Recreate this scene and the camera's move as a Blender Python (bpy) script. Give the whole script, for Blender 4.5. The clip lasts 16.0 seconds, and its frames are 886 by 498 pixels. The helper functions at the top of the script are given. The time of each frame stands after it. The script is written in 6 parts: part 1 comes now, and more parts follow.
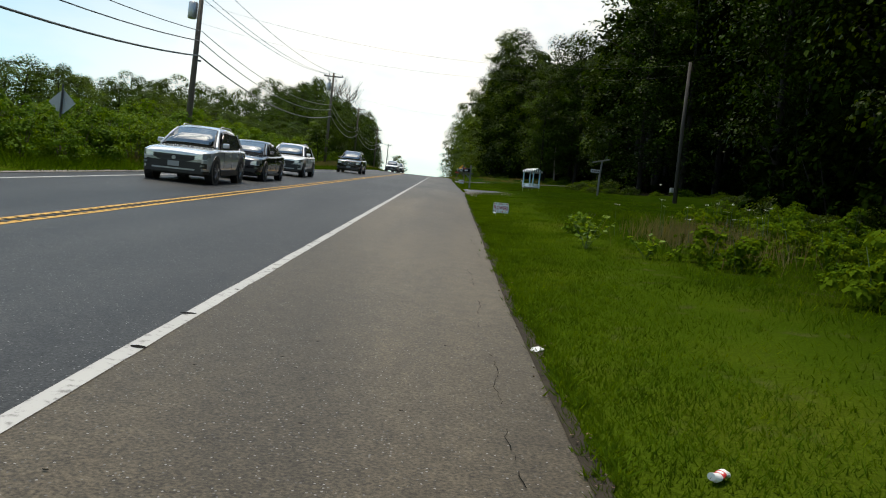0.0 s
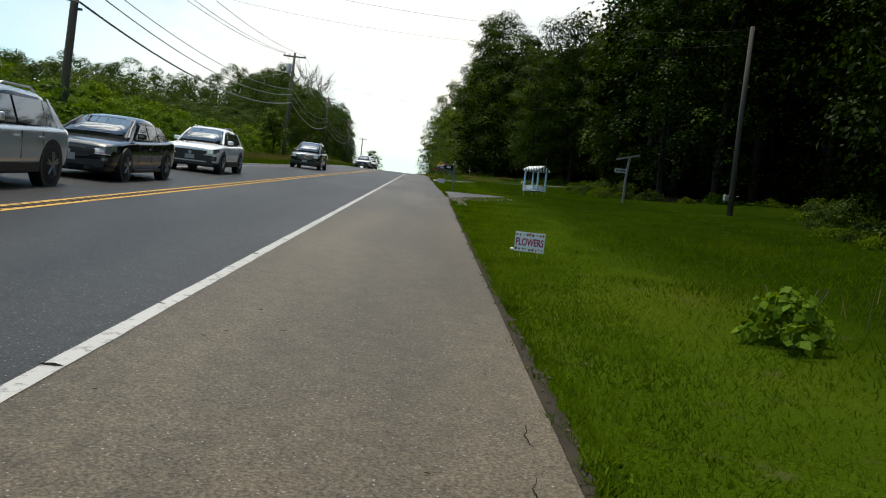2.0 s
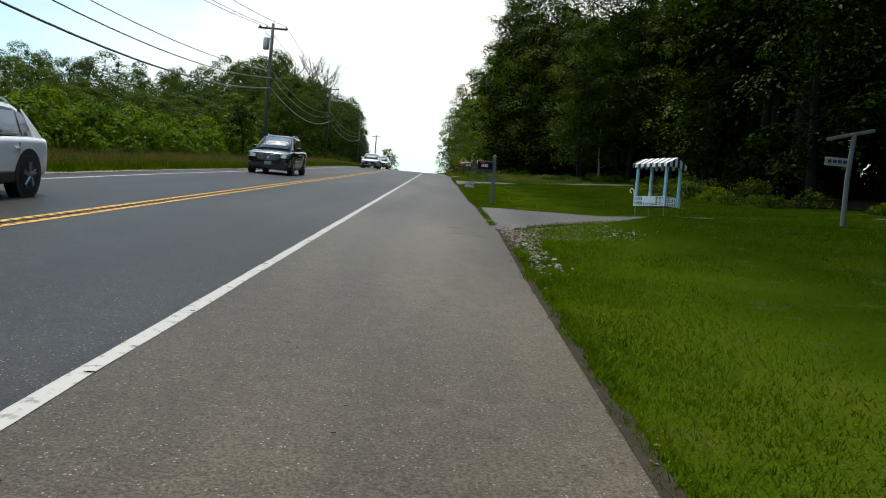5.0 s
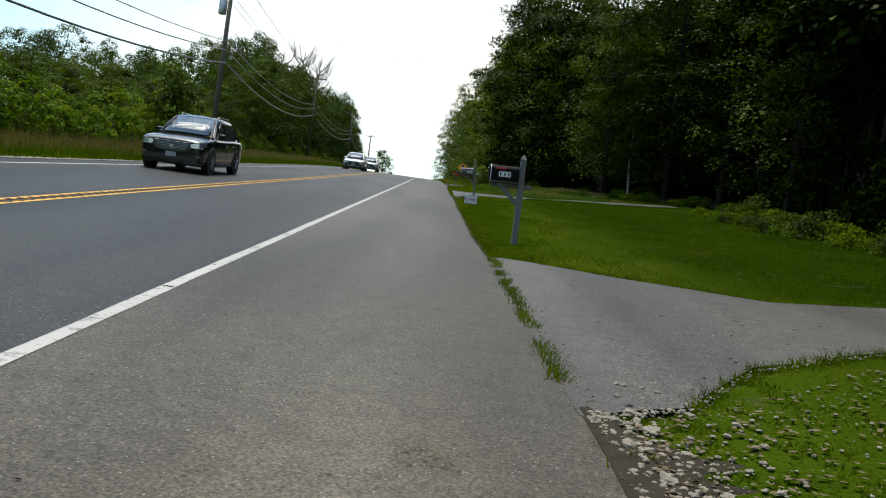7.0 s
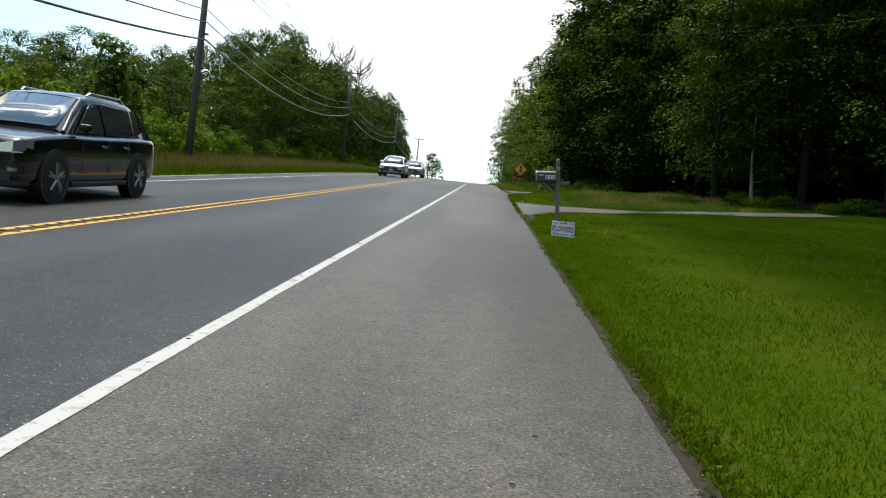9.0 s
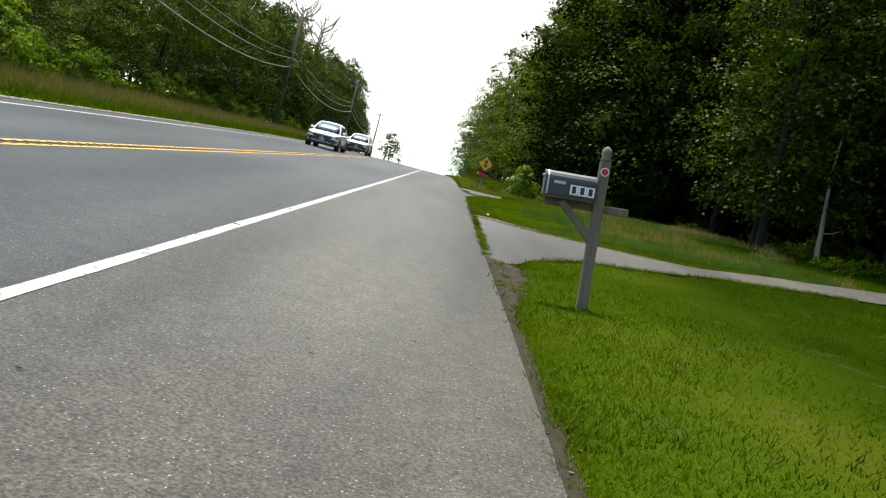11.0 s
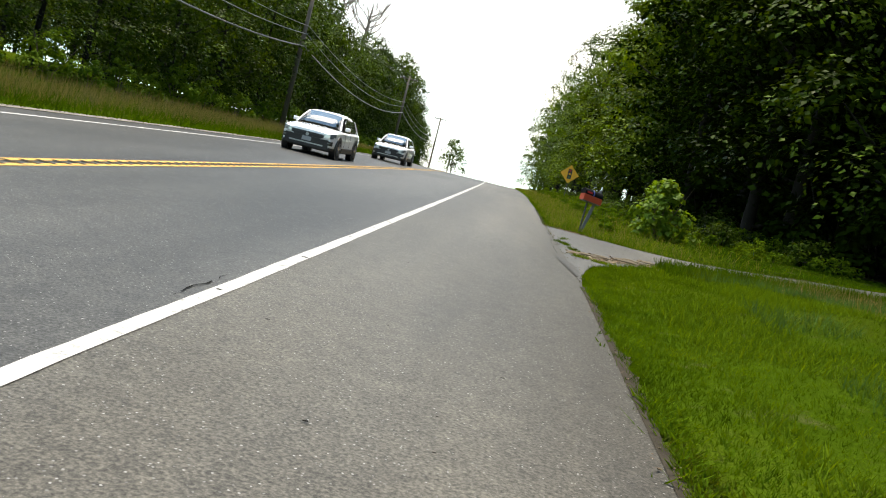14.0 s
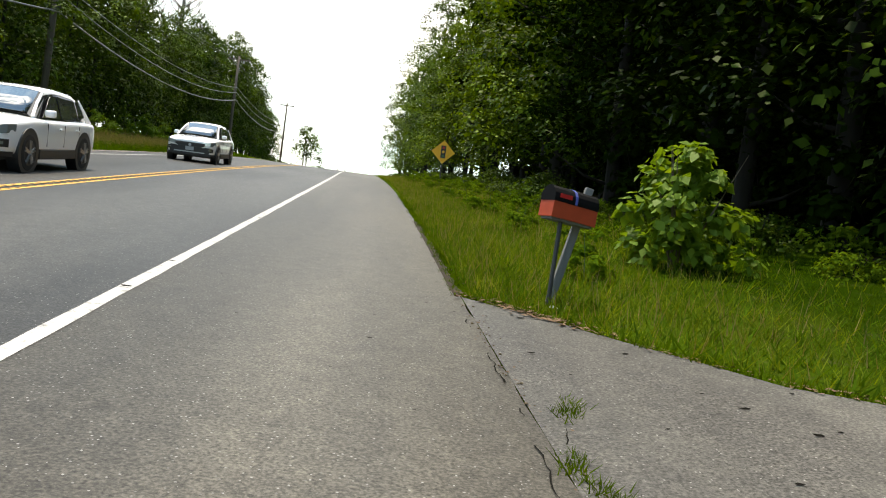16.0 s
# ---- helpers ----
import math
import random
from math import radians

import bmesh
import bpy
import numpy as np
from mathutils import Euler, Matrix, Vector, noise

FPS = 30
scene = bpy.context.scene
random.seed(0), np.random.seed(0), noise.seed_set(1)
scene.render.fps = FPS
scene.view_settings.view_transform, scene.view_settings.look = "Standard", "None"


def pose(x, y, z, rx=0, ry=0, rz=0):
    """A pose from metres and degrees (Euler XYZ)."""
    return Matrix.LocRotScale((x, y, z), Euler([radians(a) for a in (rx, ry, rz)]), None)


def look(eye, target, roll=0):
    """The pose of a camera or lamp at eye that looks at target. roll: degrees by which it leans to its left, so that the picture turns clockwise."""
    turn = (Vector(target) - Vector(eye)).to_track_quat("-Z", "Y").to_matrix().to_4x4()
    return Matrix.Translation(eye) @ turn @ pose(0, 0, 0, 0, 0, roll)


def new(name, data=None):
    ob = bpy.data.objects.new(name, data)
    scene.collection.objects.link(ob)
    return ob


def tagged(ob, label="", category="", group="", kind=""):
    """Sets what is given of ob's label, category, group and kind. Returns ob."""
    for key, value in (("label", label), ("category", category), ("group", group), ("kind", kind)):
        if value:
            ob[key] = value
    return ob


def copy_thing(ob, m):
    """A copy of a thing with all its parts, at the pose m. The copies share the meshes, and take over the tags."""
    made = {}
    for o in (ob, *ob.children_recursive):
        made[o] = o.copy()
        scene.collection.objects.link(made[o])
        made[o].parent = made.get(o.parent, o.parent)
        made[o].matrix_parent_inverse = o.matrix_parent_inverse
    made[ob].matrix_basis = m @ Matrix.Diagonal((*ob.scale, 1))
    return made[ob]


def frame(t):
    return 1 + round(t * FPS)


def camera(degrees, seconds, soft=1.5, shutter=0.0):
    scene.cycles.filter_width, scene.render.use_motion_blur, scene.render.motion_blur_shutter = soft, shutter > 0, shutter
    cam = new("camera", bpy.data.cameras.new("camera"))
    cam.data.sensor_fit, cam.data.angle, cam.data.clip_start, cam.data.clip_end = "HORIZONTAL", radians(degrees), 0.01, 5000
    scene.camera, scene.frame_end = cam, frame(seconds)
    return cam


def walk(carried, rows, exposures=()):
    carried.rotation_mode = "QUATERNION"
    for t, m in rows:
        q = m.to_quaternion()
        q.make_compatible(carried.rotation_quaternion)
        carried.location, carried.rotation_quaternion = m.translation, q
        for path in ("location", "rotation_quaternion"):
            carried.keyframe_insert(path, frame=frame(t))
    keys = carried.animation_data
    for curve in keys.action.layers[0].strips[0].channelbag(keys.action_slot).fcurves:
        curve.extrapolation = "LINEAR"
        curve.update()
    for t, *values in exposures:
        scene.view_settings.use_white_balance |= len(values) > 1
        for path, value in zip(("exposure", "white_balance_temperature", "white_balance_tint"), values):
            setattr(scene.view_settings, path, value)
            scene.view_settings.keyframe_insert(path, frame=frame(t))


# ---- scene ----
cam = camera(55.41, 16.0, 1.1)
# seconds, eye x y z, yaw to the left, pitch up, roll
ROWS = [
    (0.0, 0.010, 0.000, 1.219, -0.49, 0.34, 6.02),
    (0.5, -0.011, 2.946, 1.532, -0.19, -0.33, 5.78),
    (1.0, -0.010, 5.963, 1.837, 0.14, -0.07, 5.76),
    (1.5, 0.029, 8.858, 2.128, -0.97, 0.26, 3.30),
    (2.0, 0.039, 11.810, 2.404, -2.10, 0.28, 6.62),
    (2.5, 0.013, 14.708, 2.722, 0.89, -0.03, 6.97),
    (3.0, 0.018, 17.664, 3.000, -1.18, -0.09, 4.37),
    (3.5, -0.002, 20.691, 3.333, -0.34, 0.14, 5.81),
    (4.0, 0.020, 23.745, 3.628, -0.08, 0.03, 4.74),
    (4.2, 0.004, 24.953, 3.763, -0.17, -0.19, 4.25),
    (6.3, 0.299, 37.624, 4.998, -1.78, 0.21, 6.48),
    (6.5, 0.315, 38.901, 5.141, -1.88, 0.22, 6.50),
    (7.0, 0.338, 42.193, 5.487, -0.96, 0.32, 7.67),
    (7.5, 0.328, 45.504, 5.803, -0.46, 0.30, 8.53),
    (8.0, 0.227, 48.807, 6.143, 2.17, 0.21, 8.56),
    (8.5, 0.126, 52.173, 6.535, 2.96, 0.10, 6.93),
    (8.7, 0.093, 53.463, 6.664, 3.15, 0.12, 5.78),
    (10.8, 0.328, 67.826, 8.056, -3.48, -0.19, 12.31),
    (11.0, 0.314, 69.173, 8.177, -0.69, -0.25, 14.51),
    (11.5, 0.114, 72.487, 8.532, 8.03, 0.02, 13.09),
    (12.0, -0.160, 75.780, 8.906, 7.54, 0.46, 3.55),
    (12.5, -0.301, 79.146, 9.251, 1.91, 0.27, -2.16),
    (13.0, -0.122, 82.588, 9.576, -7.29, -0.02, -0.71),
    (13.5, 0.033, 85.828, 9.875, -6.12, -0.12, 10.50),
    (14.0, 0.016, 88.996, 10.192, 4.04, -0.84, 14.13),
    (14.5, -0.127, 92.169, 10.573, 6.12, 0.06, 6.13),
    (15.0, -0.212, 95.378, 10.924, 2.35, -0.27, -0.82),
    (15.5, -0.138, 98.620, 11.222, -4.84, -0.56, 1.03),
    (16.0, 0.019, 101.858, 11.497, -4.62, -0.32, 7.31),
]
EXPOSURES = [(t, stops, kelvin, 10) for t, stops, kelvin in ((0.0, -0.52, 7500), (6.5, -0.36, 7250), (8.7, -0.13, 7250), (11.0, 0.4, 7650), (12.5, 0.33, 7300), (13.5, 0.33, 7350), (14.0, 0.46, 7750), (14.5, 0.5, 7850), (16.0, 0.44, 7950))]
walk(cam, [(t, pose(x, y, z, 0, 0, yaw) @ pose(0, 0, 0, 90 + pitch) @ pose(0, 0, 0, 0, 0, roll)) for t, x, y, z, yaw, pitch, roll in ROWS], EXPOSURES)

# ---- world, sun ----
SUN_EL, SUN_LEFT = 74.0, 38.0
world = bpy.data.worlds.new("world")
scene.world = world
world.use_nodes = True
wn, wl = world.node_tree.nodes, world.node_tree.links
wn.clear()
sky = wn.new("ShaderNodeTexSky")
sky.sky_type, sky.sun_disc = "NISHITA", False
sky.sun_elevation, sky.sun_rotation = radians(SUN_EL), radians(360 - SUN_LEFT)
sky.air_density, sky.dust_density, sky.ozone_density = 1.2, 0.8, 1.5
geo = wn.new("ShaderNodeTexCoord")
cmap = wn.new("ShaderNodeMapping")
cmap.inputs["Scale"].default_value = (1.0, 1.0, 2.6)
cloud = wn.new("ShaderNodeTexNoise")
cloud.inputs["Scale"].default_value, cloud.inputs["Detail"].default_value, cloud.inputs["Roughness"].default_value = 2.2, 6.0, 0.55
cramp = wn.new("ShaderNodeMapRange")
cramp.inputs["From Min"].default_value, cramp.inputs["From Max"].default_value = 0.41, 0.55
cramp.inputs["To Min"].default_value = 0.35
cmix = wn.new("ShaderNodeMix")
cmix.data_type = "RGBA"
cmix.inputs[7].default_value = (17.5, 17.5, 17.5, 1)
wbg, wout = wn.new("ShaderNodeBackground"), wn.new("ShaderNodeOutputWorld")
wbg.inputs["Strength"].default_value = 0.1
wl.new(geo.outputs["Generated"], cmap.inputs["Vector"])
wl.new(cmap.outputs[0], cloud.inputs["Vector"])
wl.new(cloud.outputs[0], cramp.inputs["Value"])
# white haze thickens towards the horizon, thin cloud overhead
sep, low = wn.new("ShaderNodeSeparateXYZ"), wn.new("ShaderNodeMapRange")
low.interpolation_type = "SMOOTHSTEP"
low.inputs["From Min"].default_value, low.inputs["From Max"].default_value = 0.62, 0.13
low.inputs["To Min"].default_value, low.inputs["To Max"].default_value = 0.06, 1.0
veil = wn.new("ShaderNodeMath")
veil.operation = "MULTIPLY"
wl.new(geo.outputs["Generated"], sep.inputs[0])
wl.new(sep.outputs["Z"], low.inputs["Value"])
wl.new(low.outputs[0], veil.inputs[0])
wl.new(cramp.outputs[0], veil.inputs[1])
# the haze is thickest straight ahead, over the crest
side = wn.new("ShaderNodeMapRange")
side.interpolation_type = "SMOOTHSTEP"
side.inputs["From Min"].default_value, side.inputs["From Max"].default_value = 0.78, 1.0
side.inputs["To Min"].default_value = 0.22
glow = wn.new("ShaderNodeMath")
glow.operation = "MULTIPLY"
toward = wn.new("ShaderNodeVectorMath")
toward.operation = "DOT_PRODUCT"
toward.inputs[1].default_value = (0.12, 0.99, 0)
wl.new(geo.outputs["Generated"], toward.inputs[0])
wl.new(toward.outputs["Value"], side.inputs["Value"])
wl.new(veil.outputs[0], glow.inputs[0])
wl.new(side.outputs[0], glow.inputs[1])
wl.new(glow.outputs[0], cmix.inputs[0])
blue = wn.new("ShaderNodeVectorMath")
blue.operation, blue.inputs[1].default_value = "MULTIPLY", (1.88, 2.44, 2.52)
wl.new(sky.outputs[0], blue.inputs[0])
wl.new(blue.outputs[0], cmix.inputs[6])
# thin cloud lit through round the sun
near_sun, aura, lit, halo = wn.new("ShaderNodeVectorMath"), wn.new("ShaderNodeMapRange"), wn.new("ShaderNodeMath"), wn.new("ShaderNodeMix")
near_sun.operation, lit.operation = "DOT_PRODUCT", "MULTIPLY"
near_sun.inputs[1].default_value = (-math.sin(radians(SUN_LEFT)) * math.cos(radians(SUN_EL)), math.cos(radians(SUN_LEFT)) * math.cos(radians(SUN_EL)), math.sin(radians(SUN_EL)))
aura.interpolation_type = "SMOOTHERSTEP"
aura.inputs["From Min"].default_value, aura.inputs["From Max"].default_value = 0.70, 0.96
puffs = wn.new("ShaderNodeMapRange")
puffs.inputs["From Min"].default_value, puffs.inputs["From Max"].default_value = 0.47, 0.53
halo.data_type, halo.blend_type = "RGBA", "ADD"
halo.inputs[7].default_value = (30.0, 29.3, 28.0, 1)
wl.new(geo.outputs["Generated"], near_sun.inputs[0])
wl.new(near_sun.outputs["Value"], aura.inputs["Value"])
wl.new(aura.outputs[0], lit.inputs[0])
wl.new(cloud.outputs[0], puffs.inputs["Value"])
wl.new(puffs.outputs[0], lit.inputs[1])
wl.new(lit.outputs[0], halo.inputs[0])
wl.new(cmix.outputs[2], halo.inputs[6])
wl.new(halo.outputs[2], wbg.inputs["Color"])
wl.new(wbg.outputs[0], wout.inputs["Surface"])

sun = new("sun", bpy.data.lights.new("sun", "SUN"))
sun.data.energy, sun.data.angle, sun.data.color = 4.7, radians(0.55), (1.0, 0.955, 0.88)
sun_way = Vector((-math.sin(radians(SUN_LEFT)) * math.cos(radians(SUN_EL)), math.cos(radians(SUN_LEFT)) * math.cos(radians(SUN_EL)), math.sin(radians(SUN_EL))))
sun.matrix_world = look(sun_way * 80, (0, 0, 0))

# ---- materials ----


def shader(name, rough=0.6, metal=0.0, spec=0.5):
    m = bpy.data.materials.new(name)
    m.use_nodes = True
    b = m.node_tree.nodes["Principled BSDF"]
    b.inputs["Roughness"].default_value, b.inputs["Metallic"].default_value = rough, metal
    b.inputs["Specular IOR Level"].default_value = spec
    return m, m.node_tree.nodes, m.node_tree.links, b


def noise_node(n, l, scale, detail=4.0, rough=0.55, stretch=None, coord="Object"):
    tc, tx = n.new("ShaderNodeTexCoord"), n.new("ShaderNodeTexNoise")
    tx.inputs["Scale"].default_value, tx.inputs["Detail"].default_value, tx.inputs["Roughness"].default_value = scale, detail, rough
    src = tc.outputs[coord]
    if stretch:
        mp = n.new("ShaderNodeMapping")
        mp.inputs["Scale"].default_value = stretch
        l.new(src, mp.inputs["Vector"])
        src = mp.outputs[0]
    l.new(src, tx.inputs["Vector"])
    return tx.outputs[0]


def ramp(n, l, value, stops):
    r = n.new("ShaderNodeValToRGB")
    while len(r.color_ramp.elements) < len(stops):
        r.color_ramp.elements.new(0.5)
    for e, (p, c) in zip(r.color_ramp.elements, stops):
        e.position, e.color = p, (*c, 1)
    l.new(value, r.inputs[0])
    return r.outputs[0]


def mixed(n, l, a, b, fac, how="MIX"):
    m = n.new("ShaderNodeMix")
    m.data_type, m.blend_type = "RGBA", how
    for sock, val in ((m.inputs[0], fac), (m.inputs[6], a), (m.inputs[7], b)):
        if hasattr(val, "links"):
            l.new(val, sock)
        elif isinstance(val, (tuple, list)):
            sock.default_value = (*val, 1)
        else:
            sock.default_value = val
    return m.outputs[2]


def bumped(n, l, b, height, strength=0.3, dist=0.01):
    u = n.new("ShaderNodeBump")
    u.inputs["Strength"].default_value, u.inputs["Distance"].default_value = strength, dist
    l.new(height, u.inputs["Height"])
    l.new(u.outputs[0], b.inputs["Normal"])


def plain(name, color, rough=0.6, metal=0.0, vary=0.15, scale=8.0, bump=0.0, spec=0.5):
    """A paint, metal or plastic with soft blotches and fine grain."""
    m, n, l, b = shader(name, rough, metal, spec)
    big = noise_node(n, l, scale, 3.0)
    fine = noise_node(n, l, scale * 9, 3.0)
    c = mixed(n, l, tuple(x * (1 - vary) for x in color), tuple(min(1, x * (1 + vary)) for x in color), big)
    c = mixed(n, l, c, tuple(x * (1 - vary) for x in color), mixed(n, l, (0, 0, 0), (0.5, 0.5, 0.5), fine))
    l.new(c, b.inputs["Base Color"])
    if bump:
        bumped(n, l, b, fine, bump, 0.004)
    return m


def asphalt(name, dark, light, tint, uphill_tone=None):
    m, n, l, b = shader(name, 0.5, 0.0, 0.08)
    patches = noise_node(n, l, 0.35, 5.0, 0.6, (1.0, 0.22, 1.0))
    streaks = noise_node(n, l, 1.6, 4.0, 0.6, (1.0, 0.035, 1.0))
    grain = noise_node(n, l, 55.0, 4.0, 0.7)
    c = ramp(n, l, patches, [(0.3, dark), (0.7, light)])
    mottle = noise_node(n, l, 5.5, 5.0, 0.65)
    c = mixed(n, l, c, ramp(n, l, mottle, [(0.3, (0.72, 0.72, 0.74)), (0.7, (1.22, 1.21, 1.18))]), 1.0, "MULTIPLY")
    c = mixed(n, l, c, tint, mixed(n, l, (0, 0, 0), (0.5, 0.5, 0.5), streaks))
    lanes = noise_node(n, l, 0.75, 2.0, 0.5, (1.0, 0.006, 1.0))
    c = mixed(n, l, c, ramp(n, l, lanes, [(0.35, (0.78, 0.78, 0.79)), (0.65, (1.24, 1.23, 1.21))]), 1.0, "MULTIPLY")
    c = mixed(n, l, c, ramp(n, l, grain, [(0.32, (0.16, 0.16, 0.16)), (0.50, (0.95, 0.95, 0.95)), (0.66, (1.9, 1.88, 1.82))]), 0.85, "MULTIPLY")
    if uphill_tone:
        # the tone shifts further up the road: shoulder less brown, lane lighter
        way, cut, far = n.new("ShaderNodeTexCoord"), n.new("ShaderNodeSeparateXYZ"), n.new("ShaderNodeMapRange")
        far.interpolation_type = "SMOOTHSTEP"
        far.inputs["From Min"].default_value, far.inputs["From Max"].default_value = uphill_tone[0], uphill_tone[1]
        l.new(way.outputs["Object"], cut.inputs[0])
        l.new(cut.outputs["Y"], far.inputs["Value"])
        c = mixed(n, l, c, mixed(n, l, c, uphill_tone[2], 1.0, "MULTIPLY"), far.outputs[0])
    # pale stone chips in the binder
    tc, vo = n.new("ShaderNodeTexCoord"), n.new("ShaderNodeTexVoronoi")
    vo.inputs["Scale"].default_value = 58.0
    l.new(tc.outputs["Object"], vo.inputs["Vector"])
    pick = n.new("ShaderNodeSeparateColor")
    l.new(vo.outputs["Color"], pick.inputs[0])
    near = n.new("ShaderNodeMath")
    near.operation, near.inputs[1].default_value = "LESS_THAN", 0.3
    l.new(vo.outputs["Distance"], near.inputs[0])
    rare = n.new("ShaderNodeMath")
    rare.operation, rare.inputs[1].default_value = "GREATER_THAN", 0.87
    l.new(pick.outputs[0], rare.inputs[0])
    both = n.new("ShaderNodeMath")
    both.operation = "MULTIPLY"
    l.new(near.outputs[0], both.inputs[0])
    l.new(rare.outputs[0], both.inputs[1])
    c = mixed(n, l, c, mixed(n, l, (0.05, 0.048, 0.045), (0.28, 0.275, 0.265), pick.outputs[1]), both.outputs[0])
    l.new(c, b.inputs["Base Color"])
    bumped(n, l, b, grain, 0.2, 0.004)
    return m


def foliage(name, deep, fresh, glow=0.35, rough=0.5, patch=0.0, spec=0.0, clumps=0.0):
    """Leaves: colour by piece and by plant, some light shining through."""
    m, n, l, b = shader(name, rough, 0.0, spec)
    g, o = n.new("ShaderNodeNewGeometry"), n.new("ShaderNodeObjectInfo")
    c = ramp(n, l, g.outputs["Random Per Island"], [(0.0, tuple(0.6 * a + 0.4 * d for a, d in zip(deep, fresh))), (0.8, tuple(0.45 * a + 0.55 * d for a, d in zip(deep, fresh))), (1.0, fresh)])
    shade = ramp(n, l, o.outputs["Random"], [(0.0, (0.72, 0.8, 0.75)), (1.0, (1.2, 1.1, 0.95))])
    c = mixed(n, l, c, shade, 1.0, "MULTIPLY")
    if patch:
        spots = noise_node(n, l, patch, 5.0, 0.6)
        c = mixed(n, l, c, ramp(n, l, spots, [(0.28, (0.42, 0.45, 0.6)), (0.46, (0.82, 0.86, 0.9)), (0.58, (1.02, 1.02, 1.0)), (0.74, (1.5, 1.18, 2.2))]), 1.0, "MULTIPLY")
        tufts = noise_node(n, l, patch * 5.5, 4.0, 0.6)
        c = mixed(n, l, c, ramp(n, l, tufts, [(0.3, (0.5, 0.56, 0.65)), (0.52, (1.0, 1.0, 1.0)), (0.7, (1.22, 1.15, 1.1))]), 1.0, "MULTIPLY")
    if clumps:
        # noise clumps put lit sprays and shaded gaps into the leaf colour
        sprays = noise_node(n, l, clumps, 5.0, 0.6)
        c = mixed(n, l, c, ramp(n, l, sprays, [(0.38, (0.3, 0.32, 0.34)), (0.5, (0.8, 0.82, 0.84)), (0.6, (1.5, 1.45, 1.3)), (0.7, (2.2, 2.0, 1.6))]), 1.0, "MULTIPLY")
    l.new(c, b.inputs["Base Color"])
    t, mix = n.new("ShaderNodeBsdfTranslucent"), n.new("ShaderNodeMixShader")
    l.new(mixed(n, l, c, (1.5, 1.35, 0.5), 1.0, "MULTIPLY"), t.inputs["Color"])
    mix.inputs[0].default_value = glow
    l.new(b.outputs[0], mix.inputs[1])
    l.new(t.outputs[0], mix.inputs[2])
    l.new(mix.outputs[0], n["Material Output"].inputs["Surface"])
    return m


def ground_paint():
    m, n, l, b = shader("grass_ground", 0.95, 0.0, 0.0)
    big = noise_node(n, l, 0.25, 4.0, 0.6)
    mid = noise_node(n, l, 2.2, 5.0, 0.65)
    fine = noise_node(n, l, 38.0, 3.0, 0.7)
    c = ramp(n, l, big, [(0.28, (0.022, 0.043, 0.002)), (0.5, (0.036, 0.063, 0.004)), (0.74, (0.060, 0.076, 0.007))])
    # the ground's green is darkened with distance from the road
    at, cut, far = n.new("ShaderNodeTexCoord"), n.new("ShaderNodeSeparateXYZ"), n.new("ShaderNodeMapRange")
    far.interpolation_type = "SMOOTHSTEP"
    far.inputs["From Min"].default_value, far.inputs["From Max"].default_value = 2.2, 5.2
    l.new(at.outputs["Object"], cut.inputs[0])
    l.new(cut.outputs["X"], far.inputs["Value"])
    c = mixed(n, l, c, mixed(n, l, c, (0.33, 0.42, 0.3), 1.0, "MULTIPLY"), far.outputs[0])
    c = mixed(n, l, c, (0.075, 0.062, 0.035), ramp(n, l, mid, [(0.58, (0, 0, 0)), (0.78, (0.6, 0.6, 0.6))]))
    c = mixed(n, l, c, ramp(n, l, fine, [(0.25, (0.45, 0.45, 0.45)), (0.7, (1.3, 1.3, 1.3))]), 0.8, "MULTIPLY")
    l.new(c, b.inputs["Base Color"])
    bumped(n, l, b, fine, 0.8, 0.03)
    return m


def wood(name, color, rough=0.85):
    m, n, l, b = shader(name, rough, 0.0, 0.25)
    grain = noise_node(n, l, 14.0, 6.0, 0.7, (1.0, 1.0, 0.06))
    blot = noise_node(n, l, 2.0, 3.0)
    c = ramp(n, l, grain, [(0.3, tuple(x * 0.55 for x in color)), (0.7, tuple(x * 1.2 for x in color))])
    c = mixed(n, l, c, tuple(x * 0.7 for x in color), mixed(n, l, (0, 0, 0), (0.7, 0.7, 0.7), blot))
    l.new(c, b.inputs["Base Color"])
    bumped(n, l, b, grain, 0.5, 0.006)
    return m


def car_paint(name, color, metal=0.3):
    m, n, l, b = shader(name, 0.2, metal, 0.4)
    dust = noise_node(n, l, 3.0, 5.0, 0.6)
    c = mixed(n, l, color, tuple(0.85 * x + 0.006 for x in color), dust)
    l.new(c, b.inputs["Base Color"])
    b.inputs["Coat Weight"].default_value, b.inputs["Coat Roughness"].default_value = 0.8, 0.03
    return m


def worn_paint(name, color, under):
    """Road paint, rubbed through to the asphalt in places."""
    m, n, l, b = shader(name, 0.7, 0.0, 0.3)
    wear = noise_node(n, l, 11.0, 6.0, 0.7)
    big = noise_node(n, l, 0.9, 4.0, 0.6)
    c = mixed(n, l, tuple(x * 0.8 for x in color), color, big)
    c = mixed(n, l, c, under, ramp(n, l, wear, [(0.54, (0, 0, 0)), (0.68, (0.9, 0.9, 0.9))]))
    l.new(c, b.inputs["Base Color"])
    bumped(n, l, b, wear, 0.2, 0.003)
    return m


